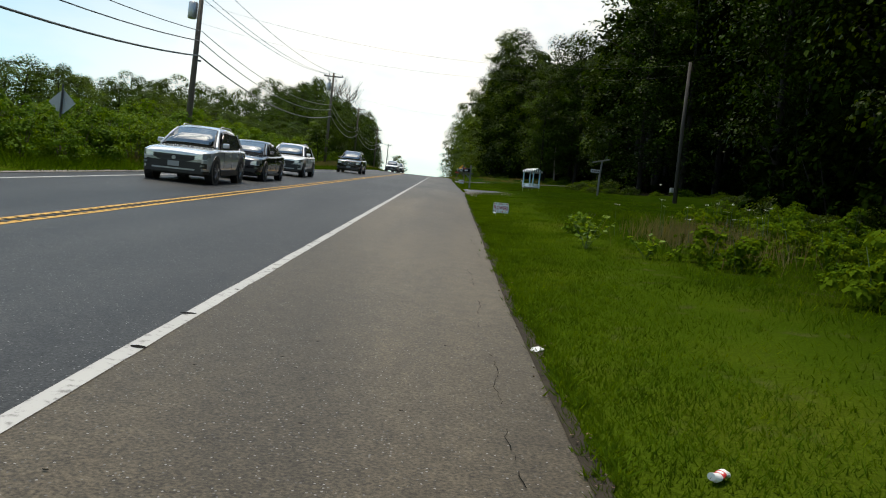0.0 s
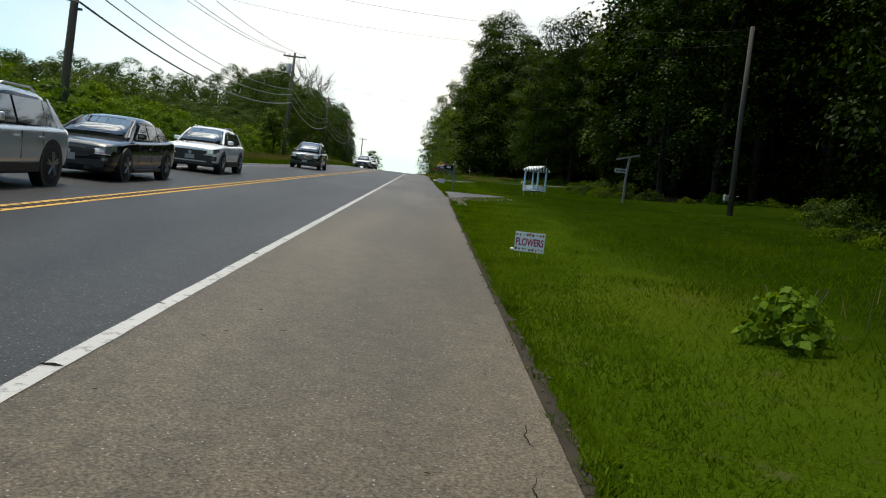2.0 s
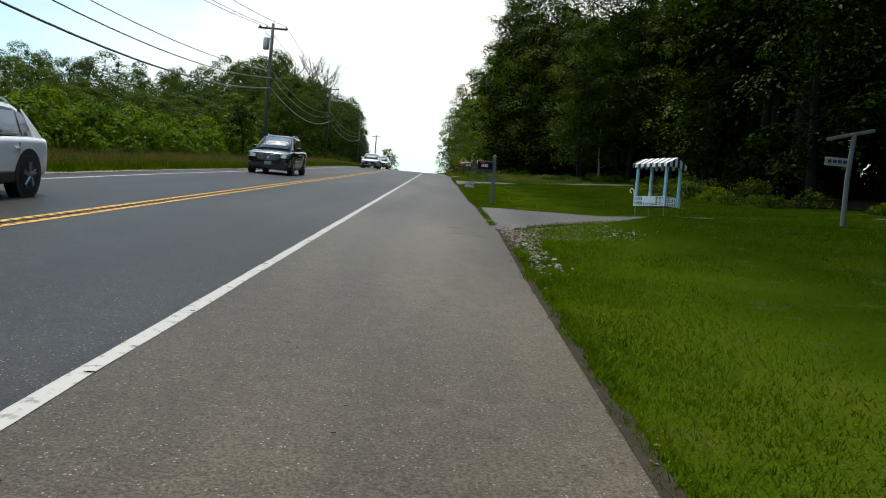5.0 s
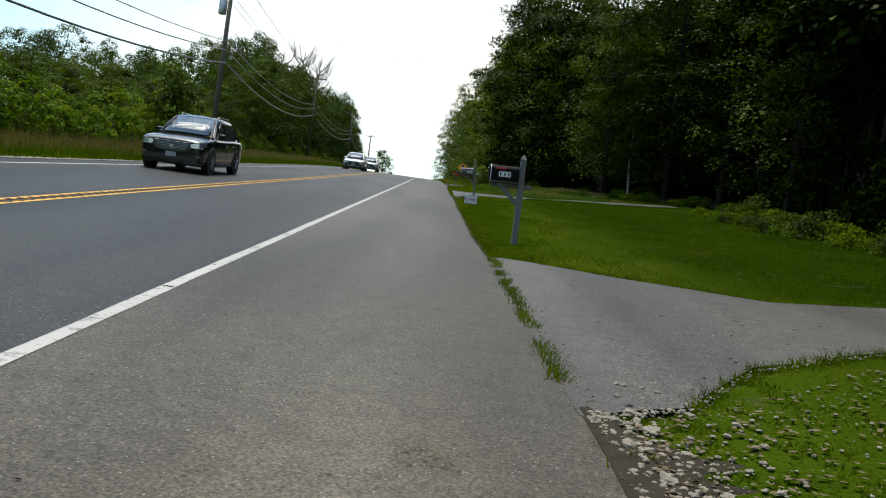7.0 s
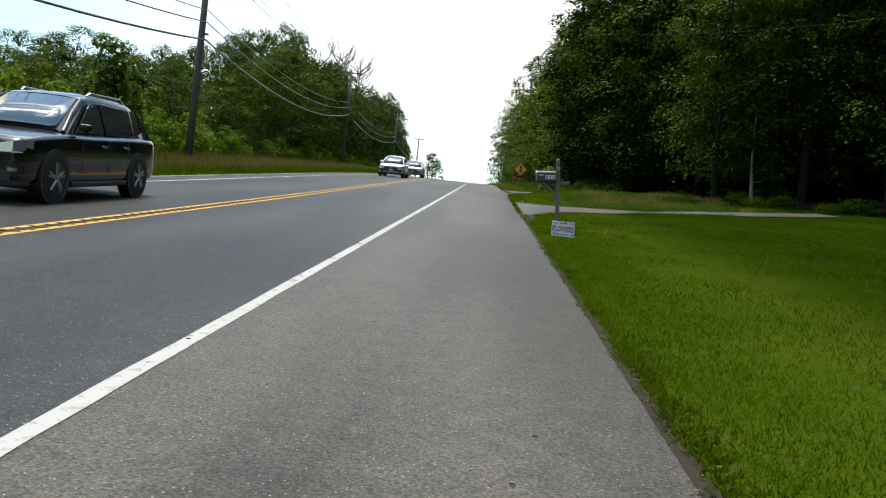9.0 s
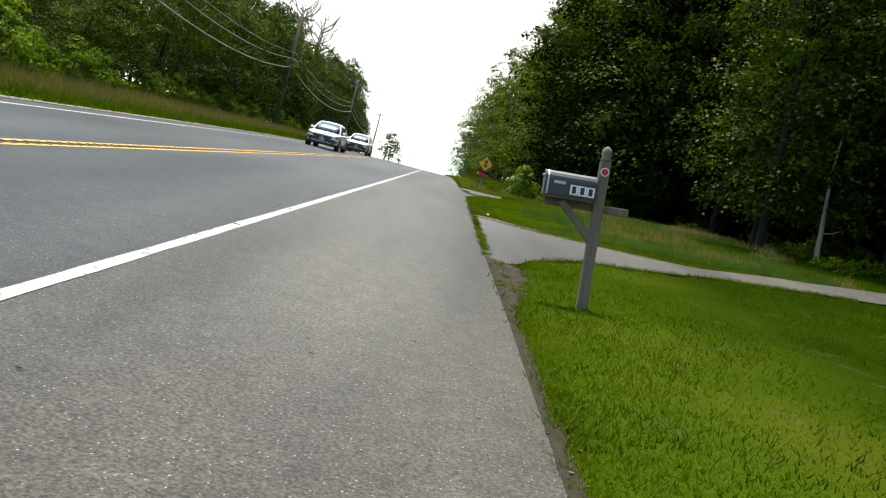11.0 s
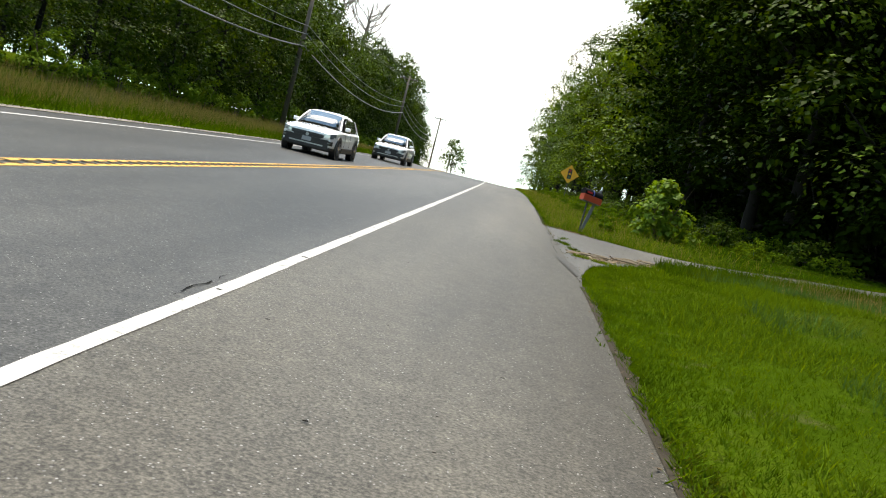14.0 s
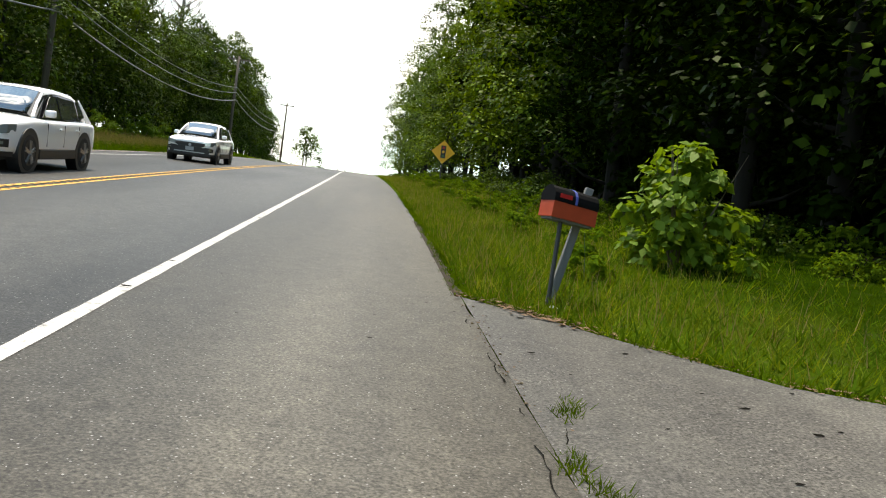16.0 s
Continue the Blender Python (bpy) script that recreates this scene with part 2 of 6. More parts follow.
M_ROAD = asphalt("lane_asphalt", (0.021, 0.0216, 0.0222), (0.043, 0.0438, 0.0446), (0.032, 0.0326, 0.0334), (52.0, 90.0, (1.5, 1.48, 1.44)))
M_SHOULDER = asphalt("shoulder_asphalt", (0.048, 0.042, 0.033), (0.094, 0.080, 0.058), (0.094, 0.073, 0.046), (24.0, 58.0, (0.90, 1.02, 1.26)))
M_DRIVE = asphalt("driveway_asphalt", (0.058, 0.057, 0.054), (0.098, 0.096, 0.091), (0.080, 0.078, 0.074))
M_WHITE_LINE = worn_paint("white_road_paint", (0.41, 0.41, 0.40), (0.09, 0.09, 0.088))
M_YELLOW_LINE = worn_paint("yellow_road_paint", (0.56, 0.31, 0.055), (0.09, 0.085, 0.075))
M_CRACK = plain("crack_tar", (0.010, 0.009, 0.008), 0.95, 0, 0.3, 20, 0, 0.05)
M_GROOVE = plain("rumble_groove", (0.075, 0.060, 0.036), 0.95, 0, 0.3, 12, 0, 0.1)
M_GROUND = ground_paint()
M_GRASS = foliage("grass_blades", (0.031, 0.070, 0.003), (0.070, 0.118, 0.006), 0.43, 0.8, 0.55)
M_LAWN = foliage("lawn_blades", (0.023, 0.058, 0.003), (0.056, 0.100, 0.005), 0.40, 0.8, 0.55)
M_WEED = foliage("weed_leaves", (0.024, 0.060, 0.004), (0.100, 0.160, 0.012), 0.33, 0.7)
M_TANGLE = foliage("tangle_leaves", (0.016, 0.036, 0.003), (0.070, 0.088, 0.014), 0.3, 0.7)
# three leaf tones: dark stands in for shade, light for sunlit crowns
M_LEAF = [foliage("leaves_mid", (0.008, 0.024, 0.0015), (0.066, 0.116, 0.008), 0.26, 0.5, 0, 0.05, 0.55),
          foliage("leaves_dark", (0.003, 0.010, 0.0008), (0.042, 0.080, 0.0045), 0.22, 0.5, 0, 0.04, 0.5),
          foliage("leaves_light", (0.016, 0.044, 0.003), (0.104, 0.166, 0.011), 0.30, 0.5, 0, 0.06, 0.55)]
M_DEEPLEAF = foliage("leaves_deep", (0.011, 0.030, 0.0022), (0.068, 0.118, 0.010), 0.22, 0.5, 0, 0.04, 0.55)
# near-black leaves, the wood's shade painted into their colour
M_SHADELEAF = foliage("leaves_painted_shade", (0.0018, 0.0058, 0.0008), (0.011, 0.022, 0.0026), 0.10, 0.7)
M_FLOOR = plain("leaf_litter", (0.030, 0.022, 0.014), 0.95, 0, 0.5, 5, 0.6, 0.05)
M_BUSH = foliage("bush_leaves", (0.036, 0.092, 0.007), (0.15, 0.24, 0.024), 0.40, 0.55, 0, 0.14)
M_BANK = foliage("bank_grass", (0.058, 0.098, 0.008), (0.150, 0.190, 0.024), 0.38, 0.8, 0.7)
M_BLUEGRASS = foliage("blue_green_grass", (0.034, 0.082, 0.020), (0.086, 0.150, 0.046), 0.40, 0.8, 0.7)
M_SEED = foliage("seed_heads", (0.110, 0.098, 0.046), (0.22, 0.175, 0.095), 0.3, 0.8)
M_PALEGRAVEL = plain("crushed_stone", (0.135, 0.120, 0.098), 0.85, 0, 0.6, 30, 0.4, 0.2)
M_PATCH = asphalt("tar_patch", (0.038, 0.037, 0.035), (0.074, 0.072, 0.068), (0.058, 0.056, 0.053))
M_HEDGE = foliage("hedge_leaves", (0.026, 0.072, 0.005), (0.130, 0.215, 0.015), 0.33, 0.6, 0, 0.04)
M_BARK = wood("bark", (0.13, 0.105, 0.08), 0.95)
# near-black bark, shade put into the colour of the trunks
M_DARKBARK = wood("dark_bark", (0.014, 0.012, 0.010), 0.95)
M_STEM = plain("green_stem", (0.06, 0.10, 0.03), 0.7, 0, 0.2, 20)
M_DEAD = wood("dead_branch", (0.24, 0.21, 0.18), 0.95)
M_POLE = wood("pole_wood", (0.135, 0.112, 0.09), 0.9)
# grey wood kept dark, the forest's shade put into its colour
M_GREYBARK = wood("grey_pole", (0.070, 0.064, 0.058), 0.9)
M_GREYWOOD = wood("weathered_post", (0.17, 0.17, 0.168), 0.85)
M_BROWNWOOD = wood("brown_post", (0.175, 0.148, 0.118), 0.85)
M_STICK = wood("dry_stick", (0.27, 0.215, 0.155), 0.9)
M_CABLE = plain("grey_cable", (0.16, 0.16, 0.16), 0.55, 0, 0.2, 2)
M_SOIL = plain("dark_soil", (0.036, 0.030, 0.022), 0.95, 0, 0.6, 9, 0.9, 0.1)
M_WIRE = plain("black_cable", (0.02, 0.02, 0.02), 0.7, 0, 0.2, 2)
M_STEEL = plain("galvanised_steel", (0.42, 0.43, 0.44), 0.45, 0.8, 0.12, 5)
M_DARKSTEEL = plain("dark_steel", (0.06, 0.06, 0.065), 0.5, 0.6, 0.2, 10)
M_SIGNBACK = plain("sign_back", (0.33, 0.34, 0.36), 0.55, 0.5, 0.1, 4)
M_SIGNYELLOW = plain("sign_yellow", (0.90, 0.42, 0.02), 0.45, 0, 0.08, 4)
M_BLACK = plain("black_plastic", (0.018, 0.018, 0.02), 0.45, 0, 0.2, 10)
M_MBBLACK = plain("mailbox_black", (0.006, 0.006, 0.0065), 0.65, 0.0, 0.25, 12, 0, 0.08)
M_MBGREY = plain("mailbox_grey", (0.034, 0.037, 0.045), 0.4, 0.2, 0.15, 12)
M_MBRED = plain("mailbox_red", (0.42, 0.055, 0.02), 0.5, 0, 0.25, 9)
M_RED = plain("red_paint", (0.45, 0.02, 0.02), 0.4, 0, 0.2, 10)
M_BLUE = plain("blue_band", (0.06, 0.08, 0.30), 0.5, 0, 0.1, 10)
M_TILE = plain("white_tile", (0.72, 0.73, 0.74), 0.5, 0, 0.05, 20)
M_PALEBLUE = plain("pale_blue_paint", (0.36, 0.58, 0.70), 0.55, 0, 0.12, 9)
M_AWNWHITE = plain("awning_white", (0.74, 0.75, 0.76), 0.7, 0, 0.06, 9)
M_SIGNWHITE = plain("sign_white", (0.70, 0.74, 0.78), 0.55, 0, 0.06, 6)
M_MAGENTA = plain("letter_magenta", (0.36, 0.012, 0.09), 0.55, 0, 0.2, 14)
M_FLOWERRED = plain("flower_red", (0.55, 0.10, 0.05), 0.6, 0, 0.25, 30)
M_FLOWERPINK = plain("flower_pink", (0.62, 0.38, 0.36), 0.6, 0, 0.2, 30)
M_PRINTGREEN = plain("print_green", (0.06, 0.13, 0.06), 0.6, 0, 0.3, 30)
M_STONE = plain("pale_stone", (0.235, 0.21, 0.17), 0.85, 0, 0.6, 14, 0.4)
M_DIRT = plain("sandy_dirt", (0.125, 0.098, 0.064), 0.95, 0, 0.5, 7, 0.8, 0.15)
M_GRIT = plain("pale_grit", (0.20, 0.185, 0.155), 0.9, 0, 0.4, 6, 0.5, 0.2)
M_DEADLEAF = plain("dead_leaves", (0.13, 0.075, 0.035), 0.9, 0, 0.4, 25)
M_LITTER = plain("litter_white", (0.70, 0.70, 0.70), 0.5, 0, 0.1, 20)
M_TYRE = plain("tyre_rubber", (0.018, 0.018, 0.018), 0.85, 0, 0.2, 18)
M_RIM = plain("alloy_rim", (0.42, 0.42, 0.44), 0.3, 0.9, 0.1, 9)
M_CHROME = plain("chrome", (0.65, 0.66, 0.68), 0.15, 1.0, 0.04, 9)
M_LAMP = plain("headlight", (0.42, 0.44, 0.46), 0.08, 0.6, 0.1, 12)
M_TAIL = plain("tail_light", (0.30, 0.01, 0.01), 0.2, 0, 0.1, 12)
M_GLASS = plain("car_glass", (0.030, 0.034, 0.038), 0.04, 0.0, 0.1, 3, 0, 1.0)
M_GLASS.node_tree.nodes["Principled BSDF"].inputs["IOR"].default_value = 2.1
M_PILLAR = plain("gloss_black", (0.012, 0.012, 0.014), 0.15, 0.0, 0.1, 3)
M_SILVER = car_paint("silver_paint", (0.60, 0.63, 0.66), 0.4)
M_WHITECAR = car_paint("white_paint", (0.92, 0.93, 0.94), 0.0)
M_BLACKCAR = car_paint("black_paint", (0.004, 0.0045, 0.007), 0.0)
M_FARWOOD = foliage("far_woods", (0.045, 0.065, 0.035), (0.085, 0.105, 0.055), 0.2, 0.8)

# ---- helpers for shapes ----
SLOPE, CREST, CURVE = 0.101, 98.0, 0.00035


def road_z(y):
    d = min(max(0.0, y - CREST), 288.0)
    return SLOPE * min(y, CREST + 288.0) - 0.5 * CURVE * d * d


def bend(y):
    """How far the road has swung to the left of straight ahead."""
    d = max(0.0, y - 95.0)
    return -0.0003 * d * d if d < 55 else -0.9075 - 0.033 * (d - 55)


WHITE_X, YELLOW_X, FAR_X, LEFT_X = -1.66, -5.15, -8.85, -9.7
EDGE = [(-60, 0.80), (8, 0.78), (24, 0.98), (40, 1.2), (46, 1.33), (52, 1.32), (58, 1.16), (76, 1.13), (90, 1.03), (98.5, 1.05), (110, 0.9), (400, 0.9)]


def edge_x(y):
    for (a, p), (b, q) in zip(EDGE, EDGE[1:]):
        if y <= b:
            f = max(0.0, (y - a) / (b - a))
            return p + (q - p) * f + bend(y)
    return EDGE[-1][1] + bend(y)


def road_h(x, y):
    """Cross fall of the carriageway: the far lane lies a little higher, less so uphill."""
    return (0.012 - 0.009 * min(1.0, max(0.0, (y - 58.0) / 20.0))) * max(0.0, -1.6 - x)


def lie(x, y):
    """Height of the land or road at a place."""
    u, z = x - bend(y), road_z(y)
    e = edge_x(y) - bend(y)
    if u > e:
        d = u - e
        h = min(0.06 * max(0.0, d - 0.3), 1.35) + 0.02 * min(1, d / 0.3)
        h += 0.05 * noise.noise((x * 0.35, y * 0.35, 0)) * min(1, d / 2)
        # the lawn is raised before the first driveway to hide it from the camera
        rim = 48.3 + 0.36 * (u - 2.8) - y
        if u > 3.0 and 0 < rim < 6:
            h += 0.24 * min(1.0, (u - 3.0) / 1.8) * (rim / 0.9 if rim < 0.9 else (6 - rim) / 5.1)
        h += 0.36 * max(0.0, 1 - abs(y - 98.0) / 5.5) * min(1.0, max(0.0, d - 0.6) / 2.2)
    elif u < LEFT_X:
        d = LEFT_X - u
        h = road_h(LEFT_X, y) + min(0.075 * d, 0.9) + 0.07 * noise.noise((x * 0.3, y * 0.3, 4)) * min(1, d / 2)
    else:
        h = road_h(u, y)
    return z + h


def mesh_of(name, verts, faces, material):
    me = bpy.data.meshes.new(name)
    me.from_pydata([tuple(map(float, v)) for v in verts], [], [tuple(f) for f in faces])
    me.materials.append(material)
    me.update()
    return me


def quads_mesh(name, verts, material):
    """A mesh of loose quads from an (n, 4, 3) array."""
    n = len(verts)
    me = bpy.data.meshes.new(name)
    me.vertices.add(n * 4)
    me.vertices.foreach_set("co", np.ascontiguousarray(verts, dtype=np.float32).ravel())
    me.loops.add(n * 4)
    me.loops.foreach_set("vertex_index", np.arange(n * 4, dtype=np.int32))
    me.polygons.add(n)
    me.polygons.foreach_set("loop_start", np.arange(0, n * 4, 4, dtype=np.int32))
    me.materials.append(material)
    me.update(calc_edges=True)
    return me


def bm_mesh(name, bm, material, smooth=False):
    me = bpy.data.meshes.new(name)
    bmesh.ops.recalc_face_normals(bm, faces=bm.faces)
    bm.to_mesh(me)
    bm.free()
    me.materials.append(material)
    if smooth:
        for p in me.polygons:
            p.use_smooth = True
    return me


def part(name, bm, material, parent, label="", smooth=False):
    ob = new(name, bm_mesh(name, bm, material, smooth) if isinstance(bm, bmesh.types.BMesh) else bm)
    ob.parent = parent
    if label:
        ob["label"] = label
    return ob


def thing(name, label, category, m=None, group=""):
    ob = new(name)
    ob.empty_display_size = 0.2
    tagged(ob, label, category, group)
    if m is not None:
        ob.matrix_world = m
    return ob


def box(bm, x0, x1, y0, y1, z0, z1, bevel=0.0):
    r = bmesh.ops.create_cube(bm, size=1.0, matrix=Matrix.LocRotScale(((x0 + x1) / 2, (y0 + y1) / 2, (z0 + z1) / 2), None, (x1 - x0, y1 - y0, z1 - z0)))
    if bevel:
        es = list({e for v in r["verts"] for e in v.link_edges})
        bmesh.ops.bevel(bm, geom=es, offset=bevel, segments=2, profile=0.5, affect="EDGES")
    return r["verts"]


def solid(*dims, bevel=0.0):
    bm = bmesh.new()
    box(bm, *dims, bevel=bevel)
    return bm


def tube(bm, pts, radii, sides=8, cap=True):
    """A round bar along points, with a radius at each."""
    rings = []
    up = Vector((0.31, 0.17, 0.93))
    for i, p in enumerate(pts):
        a, b = Vector(pts[max(0, i - 1)]), Vector(pts[min(len(pts) - 1, i + 1)])
        d = (b - a).normalized()
        ref = up if abs(d.dot(up)) < 0.95 else Vector((1, 0, 0))
        s = d.cross(ref).normalized()
        t = d.cross(s)
        rings.append([bm.verts.new(Vector(p) + (s * math.cos(k) + t * math.sin(k)) * radii[i]) for k in (2 * math.pi * j / sides for j in range(sides))])
    for p, q in zip(rings, rings[1:]):
        for j in range(sides):
            bm.faces.new((p[j], p[(j + 1) % sides], q[(j + 1) % sides], q[j]))
    if cap:
        bm.faces.new(rings[0])
        bm.faces.new(rings[-1])


def bar(pts, radii, sides=8):
    bm = bmesh.new()
    if not isinstance(radii, (list, tuple)):
        radii = [radii] * len(pts)
    tube(bm, pts, radii, sides)
    return bm


def plate(points, thick, axis=(0, -1, 0)):
    """A flat outline given thickness along an axis."""
    bm = bmesh.new()
    f = bm.faces.new([bm.verts.new(p) for p in points])
    r = bmesh.ops.extrude_face_region(bm, geom=[f])
    bmesh.ops.translate(bm, verts=[v for v in r["geom"] if isinstance(v, bmesh.types.BMVert)], vec=Vector(axis) * thick)
    return bm


# ---- driveway outlines ----
DRIVE_EDGES = [
    ([(1.26, 46.7), (1.9, 47.0), (2.77, 48.2), (4.56, 49.3), (6.9, 49.9), (12.0, 51.2), (20.0, 54.0)],
     [(1.26, 54.8), (2.25, 53.9), (2.9, 53.2), (4.4, 52.1), (6.9, 52.2), (12.0, 53.6), (20.0, 56.5)], "grey paved driveway with a cracked weedy joint"),
    ([(1.06, 80.2), (1.5, 80.6), (1.72, 81.4), (2.74, 82.95), (3.92, 83.7), (5.5, 84.5), (9.0, 86.4), (14.0, 89.5)],
     [(1.06, 89.5), (2.5, 88.0), (3.7, 87.1), (4.6, 86.8), (6.0, 87.0), (9.0, 88.8), (14.0, 92.0)], "grey paved driveway strewn with small twigs"),
    ([(1.02, 99.2), (1.08, 100.1), (1.2, 100.95), (1.34, 101.62), (1.58, 102.06), (1.77, 102.29), (2.18, 102.84), (2.64, 103.38), (3.02, 103.72), (4.0, 104.15), (7.0, 105.0), (12.0, 107.5), (20.0, 112.0)],
     [(0.86, 109.5), (1.51, 108.55), (1.98, 107.74), (2.62, 106.85), (3.23, 106.5), (3.9, 106.42), (5.0, 106.45), (7.2, 107.1), (12.0, 109.8), (20.0, 114.4)], "grey paved driveway with a crumbling sandy edge"),
]


# bare soil beside the asphalt: start, end, widest
SOIL = [(42.0, 46.9, 0.42), (76.2, 80.9, 0.40), (89.9, 92.4, 0.27)]
# bare sand beyond the second driveway: middle and half widths
SAND = [(1.2, 89.62, 0.2, 0.3), (1.48, 89.35, 0.24, 0.22), (1.8, 89.0, 0.26, 0.17), (2.25, 88.55, 0.26, 0.12), (2.8, 88.0, 0.27, 0.08), (1.62, 89.5, 0.2, 0.13)]


def soil_width(y):
    w = 0.0
    for a, b, k in SOIL:
        if a < y < b:
            f = (y - a) / (b - a)
            w = max(w, k * min(1, 1.6 * f) * min(1, 6 * (1 - f)) * (1 + 0.6 * noise.noise((y * 1.9, 3, 0)) + 0.6 * noise.noise((y * 6, 1, 0)) + 0.5 * noise.noise((y * 15, 2, 0))))
    return w


def paved(x, y):
    for near, far, _ in DRIVE_EDGES:
        if abs(y - near[0][1]) < 16:
            lo = np.interp(x, [p[0] for p in near], [p[1] for p in near])
            hi = np.interp(x, [p[0] for p in far], [p[1] for p in far])
            if lo - 0.04 < y < hi + 0.04:
                return True
    return False


def off_drive(x, y):
    if x < edge_x(y) + 0.92 * soil_width(y) and noise.noise((x * 7, y * 7, 1)) > -0.16:
        return False
    if any(((x - a) / p) ** 2 + ((y - b) / q) ** 2 < 0.8 for a, b, p, q in SAND) and noise.noise((x * 9, y * 9, 4)) > -0.3:
        return False
    return not paved(x, y)


def grassy(x, y):
    """Where grass grows: off the driveways, and only in tufts on the stony corner."""
    if 44.3 < y < 48.6 and x < 3.7 - 0.35 * abs(y - 46.3) and noise.noise((x * 4, y * 4, 6)) > -0.12:
        return False
    return off_drive(x, y)


# ---- ground and road ----
def steps(a, b, n):
    return [a + (b - a) * i / n for i in range(n + 1)]


def build_ground():
    xs = [-1800, -900, -450, -220, -120, -80, -60, -48, -38, -30] + steps(-25, -10.2, 14) + [-9.75, -9.3, -5.0, -1.0] + steps(0.2, 1.6, 14) + steps(1.8, 5, 14) + steps(5.5, 14, 16) + [16, 19, 23, 28, 34, 42, 55, 75, 110, 200, 420, 900, 1800]
    ys = [-1500, -700, -300, -120, -50, -20] + steps(-10, 125, 225) + steps(127, 200, 36) + steps(206, 390, 40) + [420, 500, 650, 900, 1300, 1900, 2800]
    verts = []
    for y in ys:
        for u in xs:
            x = u + bend(min(y, 500))
            z = lie(x, y)
            e = edge_x(min(y, 399)) - bend(min(y, 399))
            if LEFT_X - 0.06 < u < e + 0.001:
                z -= 0.07 if LEFT_X + 0.3 < u < e - 0.12 else 0.035 if u > 0 else 0.0
            if e - 0.2 < u < 14 and paved(x, y):
                z -= 0.04
            verts.append((x, y, z))
    w = len(xs)
    faces = [(j * w + i, j * w + i + 1, (j + 1) * w + i + 1, (j + 1) * w + i) for j in range(len(ys) - 1) for i in range(w - 1)]
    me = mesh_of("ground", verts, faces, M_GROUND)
    for p in me.polygons:
        p.use_smooth = True
    return tagged(new("ground", me), "mown green roadside grass with bare brown patches", "ground", kind="structure")


def strip(name, left, right, y0, y1, rise, material, step=1.5, cols=2):
    """A ribbon of the carriageway between two lines along the road."""
    ys = steps(y0, y1, int((y1 - y0) / step))
    verts, faces = [], []
    for y in ys:
        a, b = left(y), right(y)
        for i in range(cols + 1):
            x = a + (b - a) * i / cols
            verts.append((x, y, road_z(y) + road_h(x - bend(y), y) + rise))
    w = cols + 1
    for j in range(len(ys) - 1):
        for i in range(cols):
            faces.append((j * w + i, j * w + i + 1, (j + 1) * w + i + 1, (j + 1) * w + i))
    return mesh_of(name, verts, faces, material)


def ragged(y, seed=0.0):
    return 0.035 * noise.noise((y * 0.9, seed, 0)) + 0.02 * noise.noise((y * 4.5, seed, 3))


ground = build_ground()
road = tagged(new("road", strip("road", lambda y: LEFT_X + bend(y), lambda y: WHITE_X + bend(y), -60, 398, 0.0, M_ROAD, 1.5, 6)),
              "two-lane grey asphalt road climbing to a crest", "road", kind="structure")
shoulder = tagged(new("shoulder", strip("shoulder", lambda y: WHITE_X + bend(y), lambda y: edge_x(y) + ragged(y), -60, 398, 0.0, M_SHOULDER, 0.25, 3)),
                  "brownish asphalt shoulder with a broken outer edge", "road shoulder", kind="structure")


def line(name, x, half, material, label, y0=-60, y1=330):
    ob = new(name, strip(name, lambda y: x - half + bend(y) + 0.008 * noise.noise((y, x, 0)) + 0.006 * noise.noise((y * 5, x, 0)), lambda y: x + half + bend(y) + 0.008 * noise.noise((y, x, 9)) + 0.006 * noise.noise((y * 5, x, 9)), y0, y1, 0.005, material, 0.25, 1))
    return tagged(ob, label, "road marking", kind="structure")


line("edge_line_near", WHITE_X, 0.055, M_WHITE_LINE, "worn white edge line along the shoulder")
line("edge_line_far", FAR_X, 0.06, M_WHITE_LINE, "worn white edge line on the far side")
line("centre_line_near", YELLOW_X + 0.12, 0.055, M_YELLOW_LINE, "yellow centre line, one of a pair")
line("centre_line_far", YELLOW_X - 0.12, 0.055, M_YELLOW_LINE, "yellow centre line, one of a pair")


def quad_on_road(x, y, wx, wy, rise, turn=0.0):
    c, s = math.cos(turn), math.sin(turn)
    out = []
    for a, b in ((-1, -1), (1, -1), (1, 1), (-1, 1)):
        px, py = x + bend(y) + a * wx * c - b * wy * s, y + a * wx * s + b * wy * c
        out.append((px, py, road_z(py) + road_h(px - bend(py), py) + rise))
    return out


def build_rumble():
    rnd = random.Random(4)
    q = []
    y = 1.0
    while y < 240:
        q.append(quad_on_road(YELLOW_X + rnd.uniform(-0.01, 0.01), y, 0.115, 0.045, 0.009))
        y += 0.31
    ob = new("rumble_strip", quads_mesh("rumble_strip", np.array(q), M_GROOVE))
    tagged(ob, "dark milled rumble grooves between the yellow lines", "rumble strip", kind="stuff")
    return ob


build_rumble()


